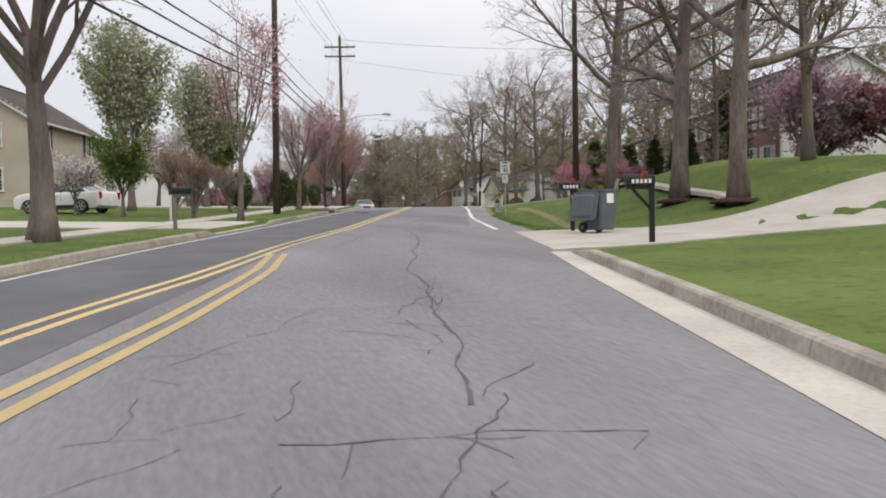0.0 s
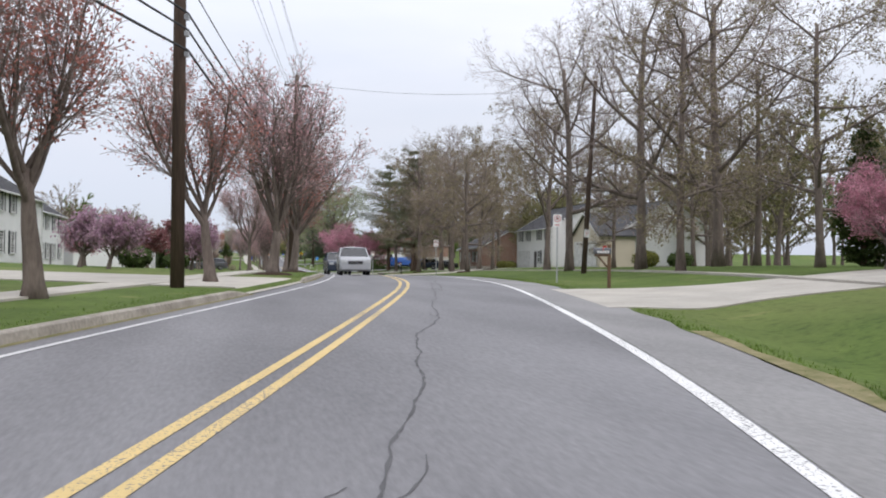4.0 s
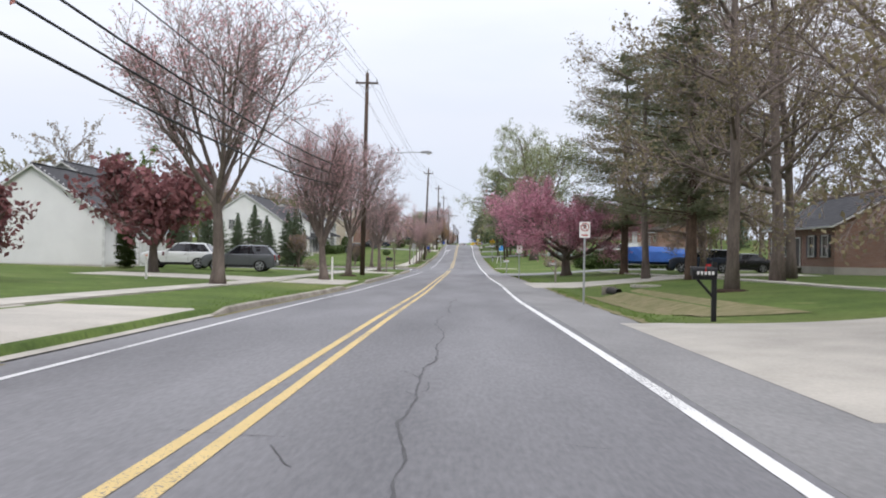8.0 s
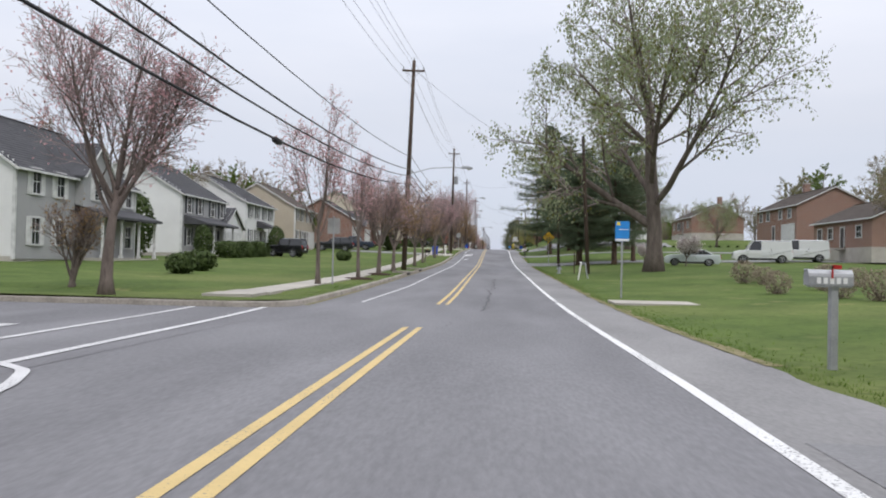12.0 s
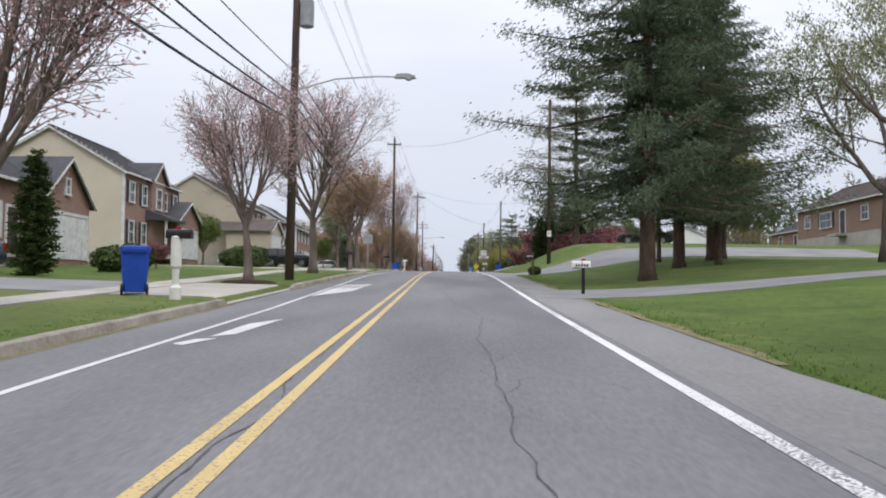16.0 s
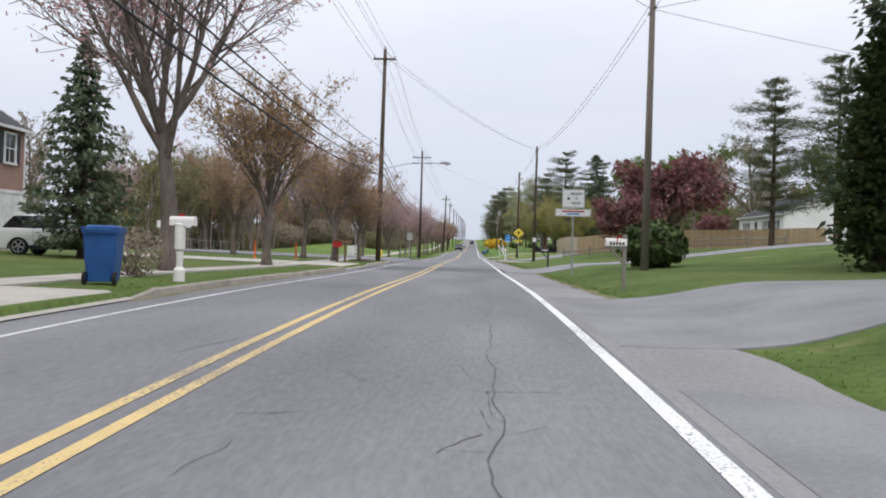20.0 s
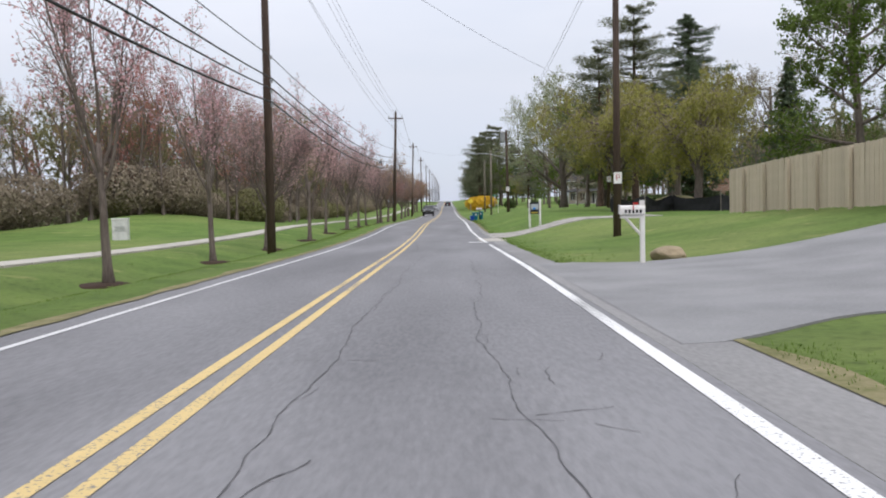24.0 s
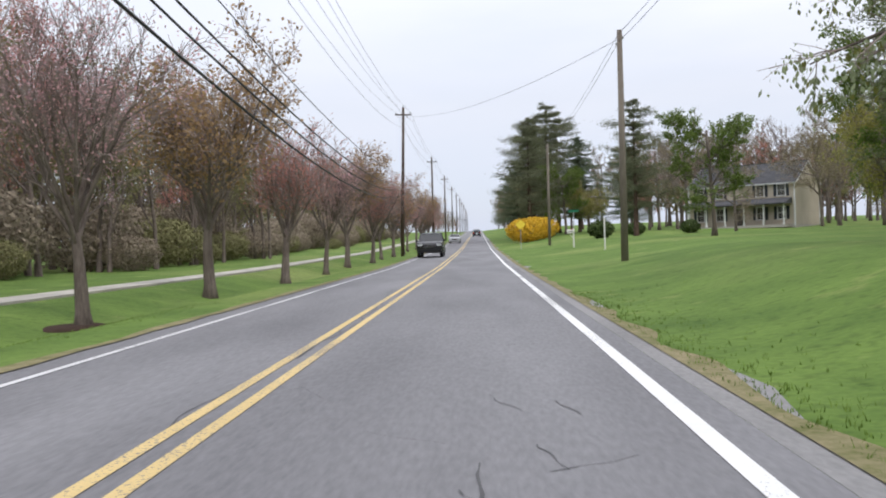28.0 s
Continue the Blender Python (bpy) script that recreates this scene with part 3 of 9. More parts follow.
def kerb_piece(y0, y1, u, side, low0=False, low1=False):
    s = Shape()
    for y, low in ((y0, low0), ((y0 + y1) / 2, low0 and low1), (y1, low1)):
        h = 0.02 if low else 0.14
        for du, dz in ((0.0, -0.05), (0.0, 0.0), (0.025, h - 0.02), (0.05, h), (0.17, h + 0.005), (0.19, -0.05)):
            uu = u + side * du
            x, yy = place(uu, y)
            s.v.append((x, yy, road_z(u, y) + dz))
    s.f = [(r * 6 + c, r * 6 + c + 1, (r + 1) * 6 + c + 1, (r + 1) * 6 + c) for r in range(2) for c in range(5)]
    s.f += [tuple(range(5, -1, -1)), tuple(range(12, 18))]
    return s


def in_gap(y):
    return any(a <= y <= b for a, b in GAPS_L)


y = -30.0
while y < 466:
    nxt = y + 3.0
    for a, b in GAPS_L:
        if y < a < nxt:
            nxt = a
    hit_gap = [g for g in GAPS_L if g[0] <= y + 0.01 < g[1]]
    if hit_gap:
        y = hit_gap[0][1]
        continue
    part("kerb_stone", kerb_piece(y + 0.006, nxt - 0.006, KERB_L, -1, any(abs(y - b) < 0.1 for a, b in GAPS_L if a != 222), any(abs(nxt - a) < 0.1 for a, b in GAPS_L if a != 222)), M["kerb"], kerb_thing)
    y = nxt
for k in range(22):
    a = -28 + 3 * k
    part("kerb_stone", kerb_piece(a + 0.006, min(a + 3, 38) - 0.006, 4.85, 1, False, a + 3 >= 38), M["kerb"], kerb_thing)
for a, b in ((-30, 46), (52, 71), (78, 93), (101.5, 149), (157, 178), (184.5, 204), (209.5, 222), (238, 320), (327, 353), (360, 384), (402, 427)):
    part("gutter", lateral((-3.5, -3.36), a, b, 1.5, road_z, 0.004), M["dry_verge"], kerb_thing, "dirt-filled gutter", tidy=False)

walk_l = empty("sidewalk", "pale concrete sidewalk of square slabs across the lawns", "sidewalk", kind="structure")
walk_r = empty("sidewalk", "narrow pale concrete sidewalk across rising lawns", "sidewalk", kind="structure")


def slab(y0, y1, u0, u1, lift=0.035):
    s = Shape()
    cx = []
    for y, u in ((y0, u0), (y0, u1), (y1, u1), (y1, u0)):
        x, yy = place(u, y)
        cx.append((x, yy, ground_z((u0 + u1) / 2, y) + lift))
    s.v = [(*c[:2], c[2] - 0.12) for c in cx] + cx
    s.f = [(4, 5, 6, 7), (0, 1, 5, 4), (1, 2, 6, 5), (2, 3, 7, 6), (3, 0, 4, 7)]
    return s


def walk_u(y):
    return float(np.interp(y, (-30, 60, 110, 150, 170, 205, 240, 256, 285, 306, 345, 380, 425, 448, 475, 495, 520, 560, 700), (-6.3, -6.3, -6.9, -7.6, -7.9, -7.4, -5.7, -5.4, -6.2, -6.9, -7.0, -6.3, -6.0, -6.2, -11.5, -10.6, -10.2, -10.2, -10.0)))


y = -20.0
while y < 448:
    if not (221 < y < 238):
        step = 1.55 if y > 20 else 3.1
        part("slab", slab(y + 0.012, y + step - 0.012, walk_u(y) - 0.62, walk_u(y) + 0.62), M["concrete"], walk_l, tidy=False)
    else:
        step = 1.55
    y += step
y = 470.0
far_walk = Shape()
while y < 760:
    s = slab(y + 0.012, y + 1.5 - 0.012, walk_u(y) - 0.75, walk_u(y) + 0.75, 0.05)
    o = len(far_walk.v)
    far_walk.v += s.v
    far_walk.f += [tuple(i + o for i in f) for f in s.f]
    y += 1.5
part("path_slabs", far_walk, M["concrete"], walk_l, "pale concrete path beside the wood", tidy=False)["kind"] = "stuff"
y = 46.0
while y < 150:
    part("slab", slab(y + 0.012, y + 1.55 - 0.012, 10.6 + 0.02 * (y - 46), 11.8 + 0.02 * (y - 46)), M["concrete"], walk_r, tidy=False)
    y += 1.55
y = 157.0
while y < 212:
    part("slab", slab(y + 0.012, y + 1.55 - 0.012, 14.2 + 1.2 * math.sin(y * 0.08), 15.4 + 1.2 * math.sin(y * 0.08)), M["concrete"], walk_r, tidy=False)
    y += 1.55


def drive(name, y0, y1, u0, u1, mat, label, flare=0.8, bend=0.0, level=False):
    """A driveway from the road at u0 out to u1, with flared mouth."""
    thing = empty(name, label, "driveway", kind="structure")
    s = Shape()
    run = abs(u1 - u0)
    steps = [0.4 * k / run for k in range(int(min(7.0, run) / 0.4))]
    steps += [steps[-1] + (1 - steps[-1]) * (k + 1) / 14 for k in range(14)]
    n = len(steps) - 1
    cols = max(5, int((y1 - y0) / 1.2))
    for f in steps:
        u = u0 + (u1 - u0) * f
        fl = flare * (1 - smooth01(f * 4))
        sh = bend * smooth01(f)
        for c in range(cols):
            yy_ = (y0 - fl + sh) + (y1 - y0 + 2 * fl) * c / (cols - 1)
            x, yy = place(u, yy_)
            inside = u > KERB_L - 0.02 and u < edge_r(yy_)
            z = road_z(u, yy_) + 0.006 if inside else max(ground_z(u, yy_) + 0.028, road_z(u0, yy_) + 0.006 if abs(u - u0) < 0.3 else -99)
            if level:
                z = road_z(KERB_L, yy_) + 0.005
            elif u0 < 0:
                z = road_z(KERB_L, yy_) + 0.02 + (z - road_z(KERB_L, yy_) - 0.02) * smooth01((u0 - u) / 0.45)
            s.v.append((x, yy, z))
    s.f = [(r * cols + c, r * cols + c + 1, (r + 1) * cols + c + 1, (r + 1) * cols + c) for r in range(n) for c in range(cols - 1)]
    # the edges go down into the ground
    rows_ = n + 1
    base = len(s.v)
    for c in (0, cols - 1):
        s.v += [(s.v[r * cols + c][0], s.v[r * cols + c][1], s.v[r * cols + c][2] - 0.1) for r in range(rows_)]
    s.f += [(r * cols, (r + 1) * cols, base + r + 1, base + r) for r in range(rows_ - 1)]
    s.f += [((r + 1) * cols + cols - 1, r * cols + cols - 1, base + rows_ + r, base + rows_ + r + 1) for r in range(rows_ - 1)]
    part("surface", s, mat, thing, tidy=False)
    return thing


CON, ASP = "pale concrete driveway apron between lawns", "grey asphalt driveway between lawns"
for a, b in GAPS_L:
    if a in (222, 449):
        continue
    asphalt_end = a in (320, 204)
    drive("driveway", a, b, -3.48, -6.6, M["concrete"], CON, 0.3)
    drive("driveway", a + 0.6, b - 0.6, -6.6, -17, M["drive_asphalt"] if asphalt_end else M["concrete"], ASP if asphalt_end else CON, 0.0, 1.5)
drive("side_street", 222.6, 237.4, -3.3, -45, M["asphalt"], "grey asphalt side street joining the road", 0.6, level=True)
drive("side_street", 450, 465, -3.3, -60, M["asphalt"], "grey asphalt park street joining the road", 2.0)
for a, b, u1, mat, lab, bend in ((39.9, 44.2, 26, "concrete", CON, 3), (90.5, 96.6, 28, "concrete", CON, 4), (148, 156.5, 26, "concrete", CON, 6), (185, 191, 24, "concrete", CON, 9), (213.6, 219.6, 34, "drive_asphalt", ASP, 7), (299.5, 304.5, 40, "drive_asphalt", ASP, 2), (325.2, 327.6, 45, "drive_asphalt", ASP, 0), (352.5, 359.5, 30, "drive_asphalt", ASP, 2), (388.5, 393.5, 14, "drive_asphalt", ASP, 1), (399, 405.5, 35, "drive_asphalt", ASP, 1), (431, 437, 40, "drive_asphalt", ASP, 1), (480.4, 490.5, 14, "drive_asphalt", ASP, 1), (513.5, 517, 12.5, "gravel", "washed gravel track beside the lawn", 1)):
    drive("driveway", a, b, 3.9 if mat != "concrete" else edge_r((a + b) / 2) - 0.5, u1, M[mat], lab, 1.4, bend)
slabs = empty("concrete_apron", "pale concrete landing with broken edge beside the road", "pavement", kind="structure")
for a, b, u0, u1 in ((468.6, 471.4, 4.75, 8.4), (471.5, 474.2, 4.9, 7.6), (241.8, 243.6, 5.4, 8.0)):
    part("slab", slab(a, b, u0, u1, 0.05), M["concrete"], slabs)

part("gutter", lateral((lambda y: edge_r(y) - 0.45, lambda y: edge_r(y) + 0.02), -20, 38, 1.5, road_z, 0.006), M["concrete"], kerb_thing, "pale concrete gutter pan", tidy=False)
# road patches, cracks and marks
part("patch", lateral((-3.4, -1.5, 0, 1.5, edge_r), 428.5, 437, 1.0, road_z, 0.004), M["new_asphalt"], road, "darker asphalt patch across the road", tidy=False)
part("patch", lateral((-3.35, -1.5, -0.3), -20, 70, 1.5, road_z, 0.003), M["new_asphalt"], road, "newer darker asphalt lane", tidy=False)
part("spill", lateral((3.2, 3.8, 4.4), 508.5, 512, 0.7, road_z, 0.005), M["concrete"], road, "pale sand washed across the edge", tidy=False)
part("stop_bar", lateral((2.7, 3.5), 507.4, 507.9, 0.25, road_z, 0.008), M["white_paint"], road, "white stop bar", tidy=False)
for corners in (((-2.25, 323.6), (-1.5, 326.6), (-1.42, 332.6), (-1.75, 331.9), (-2.38, 331.6)), ((-1.86, 312.4), (-1.6, 312.8), (-1.46, 315.6), (-1.82, 314.6)), ((-2.08, 311.5), (-1.9, 311.3), (-1.68, 312.2), (-1.95, 312.1))):
    s = Shape()
    for u, yv in corners:
        x, y2 = place(u, yv)
        s.v.append((x, y2, road_z(u, yv) + 0.008))
    s.f = [tuple(range(len(corners)))]
    part("lane_mark", s, M["thin_white_paint"], road, "faded white lane marking", tidy=False)


def ribbon(points, width, lift=0.02):
    """A painted band along plan points, at the level of the road's edge."""
    s = Shape()
    w = []
    for k, (u, y) in enumerate(points):
        a, b = points[max(0, k - 1)], points[min(len(points) - 1, k + 1)]
        d = Vector((b[0] - a[0], b[1] - a[1])).normalized()
        for sg in (-1, 1):
            uu, yv = u + sg * d.y * width / 2, y - sg * d.x * width / 2
            x, y2 = place(uu, yv)
            w.append((x, y2, road_z(max(uu, KERB_L), yv) + lift))
    s.v = w
    s.f = [(2 * k, 2 * k + 1, 2 * k + 3, 2 * k + 2) for k in range(len(points) - 1)]
    return s


def bend_of(points, n=8):
    """Points along a smooth bend through plan points."""
    t = np.linspace(0, len(points) - 1, n * (len(points) - 1) + 1)
    k = np.arange(len(points))
    us, ys = np.interp(t, k, [p[0] for p in points]), np.interp(t, k, [p[1] for p in points])
    for _ in range(3):
        us[1:-1], ys[1:-1] = (us[:-2] + us[2:] + 2 * us[1:-1]) / 4, (ys[:-2] + ys[2:] + 2 * ys[1:-1]) / 4
    return [(float(a), float(b)) for a, b in zip(us, ys)]


part("edge_line", ribbon(bend_of([(left_line(217.5), 217.4), (-2.2, 219.6), (-2.45, 221.2), (-2.78, 222.5), (-3.2, 223.5), (-3.75, 224.0)]), 0.14, 0.014), M["thin_white_paint"], road, "white edge stripe bending into the side street", tidy=False)
part("crossing_line", ribbon(bend_of([(-3.75, 224.0), (-3.95, 231), (-4.3, 239)]), 0.16, 0.015), M["thin_white_paint"], road, "white crossing line over the side street", tidy=False)
part("crossing_line", ribbon(bend_of([(-5.3, 224.6), (-5.6, 230), (-5.9, 236.2)]), 0.14, 0.015), M["thin_white_paint"], road, "white crossing line over the side street", tidy=False)
part("stop_line", ribbon(bend_of([(-6.7, 224.8), (-6.8, 229.5)]), 0.3, 0.015), M["thin_white_paint"], road, "white stop line of the side street", tidy=False)
# rounded kerbs and corner lawns of the side street
for flip in (0, 1):
    line = [(-3.48, 222.0), (-3.62, 222.8), (-4.2, 223.4), (-5.2, 223.6), (-12.0, 223.6), (-44.0, 223.6)]
    if flip:
        line = [(u, 460 - y) for u, y in line]
    line = bend_of(line, 6)
    for k in range(0, len(line) - 1, 3):
        seg = line[k:k + 4]
        s = Shape()
        for q, (u, y) in enumerate(seg):
            i = k + q
            a, b = line[max(0, i - 1)], line[min(len(line) - 1, i + 1)]
            d = Vector((b[0] - a[0], b[1] - a[1])).normalized()
            nu, ny = (d.y, -d.x) if flip else (-d.y, d.x)
            for off, dz in ((0.0, -0.05), (0.0, 0.0), (0.025, 0.12), (0.05, 0.14), (0.17, 0.145), (0.19, -0.05)):
                x, yy = place(u + nu * off, y + ny * off)
                s.v.append((x, yy, road_z(KERB_L, y) + 0.01 + dz))
        s.f = [(r * 6 + c, r * 6 + c + 1, (r + 1) * 6 + c + 1, (r + 1) * 6 + c) for r in range(len(seg) - 1) for c in range(5)]
        part("kerb_stone", s, M["kerb"], kerb_thing)
    inner = (lambda y: -3.66 - 1.5 * smooth01((y - 222.0) / 1.5)) if not flip else (lambda y: -3.66 - 1.5 * smooth01((238.0 - y) / 1.5))
    a, b = (219.9, 223.45) if not flip else (236.55, 240.1)
    part("corner_lawn", lateral((-46, -30, -20, -14, -10, -8, -6.5, lambda y, f=inner: f(y) - 0.5, inner), a, b, 0.3, lambda u, y: road_z(KERB_L, y) + 0.16 + 0.006 * min(40, -3.5 - u), 0.0), M["grass"], kerb_thing, "mown grass of the street corner", tidy=False)
for a, b, u0, u1 in ((238.2, 239.7, -6.4, -5.0), (239.75, 241.2, -6.3, -4.9)):
    part("ramp_slab", slab(a, b, u0, u1, 0.07), M["concrete"], walk_l)


def crack(u, y, run, way, width, seed):
    """A wandering crack: a thin dark ribbon with side branches."""
    r = random.Random(seed)
    s = Shape()

    def go(u, y, ang, left, wd, depth):
        prev = None
        while left > 0:
            st = r.uniform(0.05, 0.16)
            ang += r.uniform(-0.24, 0.24) if run > 8 else r.uniform(-0.6, 0.6)
            ang += (way - ang) * 0.42
            wv = wd * r.uniform(0.12, 0.7)
            nx, ny = math.cos(ang), -math.sin(ang)
            pair = []
            for sg in (-1, 1):
                uu, yv = u + sg * nx * wv / 2, y + sg * ny * wv / 2
                uu = min(3.4, max(-3.3, uu))
                x, y2 = place(uu, yv)
                pair.append((x, y2, road_z(uu, yv) + 0.005))
            if prev:
                s.poly([prev[0], prev[1], pair[1], pair[0]])
            prev = pair
            if depth < 1 and r.random() < 0.03:
                go(u, y, ang + r.choice((-1, 1)) * r.uniform(0.7, 1.4), min(left, 3.0) * r.uniform(0.1, 0.4), wd * 0.6, depth + 1)
            u, y, left = u + math.sin(ang) * st, y + math.cos(ang) * st, left - st

    go(u, y, way, run, width, 0)
    return s


cr = random.Random(11)
spec = [(1.3, 75, 34, 0.0, 0.05), (1.25, 96, 26, 0.0, 0.05), (1.3, 120, 22, 0, 0.05), (1.3, 141, 18, 0.0, 0.045), (1.35, 160, 9, 0, 0.07), (2.6, 158, 9, 0.15, 0.035), (1.33, 237, 26, 0.008, 0.13), (0.4, 292, 24, 0.0, 0.035), (2.2, 300, 28, -0.02, 0.03), (1.75, 343, 20, 0.006, 0.06), (2.3, 372, 40, 0.0, 0.022), (0.55, 466, 30, 0.005, 0.02), (2.3, 468, 26, 0.0, 0.02), (0.72, 500, 80, 0.002, 0.035), (1.58, 536, 24, 0.004, 0.035), (2.3, 520, 12, 0.0, 0.03), (0.6, 40, 18, 0.1, 0.05), (2.6, 28, 20, -0.05, 0.05)]
for k in range(46):
    spec.append((cr.uniform(-2.5, 2.8), cr.uniform(24, 60) if k < 14 else cr.uniform(60, 600), cr.uniform(1.5, 4), cr.choice((1.5, -1.5, 1.3, 0.1)), cr.uniform(0.015, 0.035)))
for k in range(8):
    spec.append((1.2 + cr.uniform(-0.8, 0.8), 492 + cr.uniform(0, 30), cr.uniform(1, 2.2), 1.5, 0.035))
for k, (u, y, run, way, wd) in enumerate(spec):
    part("crack", crack(u, y, run, way, wd, k), M["crack_shade"], road, "dark open crack in the asphalt", tidy=False)
# mottled stained stretch in the lane (fine crazing), as short ribbons
craze = Shape()
for k in range(700):
    yv = cr.choice((cr.uniform(24, 62), cr.uniform(372, 420), cr.uniform(460, 600), cr.uniform(60, 600)))
    u = cr.gauss(cr.choice((0.95, 2.45)), 0.35)
    s = crack(u, yv, cr.uniform(0.3, 1.0), cr.uniform(-1.6, 1.6), cr.uniform(0.01, 0.022), 1000 + k)
    o = len(craze.v)
    craze.v += s.v
    craze.f += [tuple(i + o for i in f) for f in s.f]
part("crazing", craze, M["crack_shade"], road, "fine crazed cracks in the wheel tracks", tidy=False)["kind"] = "stuff"
for u, y in ((-1.6, 121.5), (-1.7, 66)):
    s = Shape().turned((0, 0, 0), [(0.36, 0.0), (0.36, 0.012), (0.3, 0.014), (0.3, 0.008), (0.02, 0.009)], 20)
    o = empty("manhole_cover", "rusty round iron manhole cover flush in the asphalt", "manhole cover")
    part("cover", s, M["iron"], o)
    x, yy = place(u, y)
    o.matrix_world = pose(x, yy, road_z(u, y) + 0.003)
# dirt strips between asphalt and grass on the right, and bare ground beside the lane
verge = empty("verge", "strip of dry soil and thin grass at the road's edge", "verge", kind="structure")
for a, b in ((60, 84), (158, 184), (191, 215), (226, 300), (310, 356), (366, 386), (407, 430), (438, 482), (520, 700)):
    part("earth", lateral((lambda y: edge_r(y) - 0.03, lambda y: edge_r(y) + 0.08, lambda y: edge_r(y) + 0.2 + 0.07 * math.sin(y * 1.9) + 0.14 * noise.noise(Vector((5, y * 0.7, 0)))), a, b, 0.4, lambda u, y: max(ground_z(u, y), road_z(u, y)), 0.012), M["dry_verge"], verge, tidy=False)
for a, b in ((470, 700),):
    part("earth", lateral((lambda y: -4.25 - 0.15 * math.sin(y) - 0.25 * noise.noise(Vector((9, y * 0.3, 0))), -3.75), a, b, 0.6, ground_z, 0.012), M["dry_verge"], verge, tidy=False)
part("grass_edge", lateral((-4.3, -3.7, lambda y: -3.12 + 0.05 * math.sin(y * 1.3) + 0.12 * noise.noise(Vector((3, y * 0.5, 0)))), 474, 900, 0.7, lambda u, y: max(road_z(max(u, -3.6), y), ground_z(-4.3, y) if u < -4 else -99), 0.012), M["grass"], verge, "grass creeping over the road's edge", tidy=False)
part("earth", lateral((lambda y: -3.16 + 0.05 * math.sin(y * 1.3) + 0.12 * noise.noise(Vector((3, y * 0.5, 0))), lambda y: -2.92 + 0.08 * noise.noise(Vector((7, y * 0.8, 0)))), 474, 900, 0.7, road_z, 0.014), M["dry_verge"], verge, tidy=False)
part("earth", lateral((7.2, 8.0, 8.8, 9.8), 160, 180, 1.0, ground_z, 0.02), M["dry_verge"], verge, "bare dry grass in the roadside ditch", tidy=False)
part("channel", lateral((7.2, 7.35, 7.5), 50, 80, 1.0, ground_z, 0.02), M["dry_verge"], verge, "dirty concrete drainage channel in the ditch", tidy=False)

# ---- trees ----


def grow(seed, levels, trunk, up):
    """Branches as polylines by level. levels: (children, length share, angle, wander, segments) of each level."""
    r = random.Random(seed)
    out = [[] for _ in range(len(levels) + 1)]

    def branch(p, d, length, rad, lv):
        segs = trunk[2] if lv == 0 else levels[lv - 1][4]
        wander = trunk[3] if lv == 0 else levels[lv - 1][3]
        pts, rads = [p.copy()], [rad]
        tip = 0.45 if lv == 0 else 0.25
        for k in range(segs):
            d = (d + Vector((r.gauss(0, wander), r.gauss(0, wander), r.gauss(0, wander * 0.6) + up[min(lv, len(up) - 1)]))).normalized()
            p = p + d * (length / segs)
            pts.append(p.copy())
            rads.append(rad * (1 - (1 - tip) * (k + 1) / segs))
        out[lv].append((pts, rads))
        if lv >= len(levels):
            return
        n, share, ang, _, _ = levels[lv][:5]
        n = max(1, int(n * r.uniform(0.8, 1.25)))
        start = levels[lv][5] if len(levels[lv]) > 5 else 0.25
        spin = r.uniform(0, 6.28)
        for k in range(n):
            f = start + (1 - start) * (k + r.random()) / n
            f = min(0.999, f)
            i = min(segs - 1, int(f * segs))
            q = pts[i].lerp(pts[i + 1], f * segs - i)
            dd = (pts[i + 1] - pts[i]).normalized()
            spin += 2.4 + r.uniform(-0.5, 0.5)
            side = dd.orthogonal().normalized()
            side.rotate(Matrix.Rotation(spin, 3, dd))
            a = radians(ang * r.uniform(0.7, 1.3))
            nd = (dd * math.cos(a) + side * math.sin(a)).normalized()
            rr = rads[i] * (0.62 if lv == 0 else 0.58) * r.uniform(0.75, 1.1)
            branch(q, nd, length * share * r.uniform(0.75, 1.2) * (1.15 - 0.45 * f if lv else 1.1 - 0.25 * f), rr, lv + 1)

    branch(Vector((0, 0, -0.15)), Vector((trunk[4] if len(trunk) > 4 else 0, 0, 1)), trunk[0], trunk[1], 0)
    return out


def leaf_cloud(shape, lines, count, size, seed, droop=0.0, jitter=0.12):
    """Small pointed leaves or blossoms strewn along fine branches."""
    r = random.Random(seed)
    for _ in range(count):
        pts, _r = r.choice(lines)
        k = r.randrange(len(pts) - 1)
        p = pts[k].lerp(pts[k + 1], r.random()) + Vector((r.gauss(0, jitter), r.gauss(0, jitter), r.gauss(0, jitter) - droop * r.random()))
        s = size * r.uniform(0.6, 1.4)
        a = Vector((r.gauss(0, 1), r.gauss(0, 1), r.gauss(0, 1))).normalized()
        b = a.orthogonal().normalized()
        if droop:
            a = (a * 0.5 + Vector((0, 0, -1))).normalized()
            b = a.orthogonal().normalized()
        b.rotate(Matrix.Rotation(r.uniform(0, 6.28), 3, a))
        shape.poly([p - a * s, p + b * s * 0.6, p + a * s, p - b * s * 0.6])


SIDES = (8, 6, 4, 3, 3, 3)


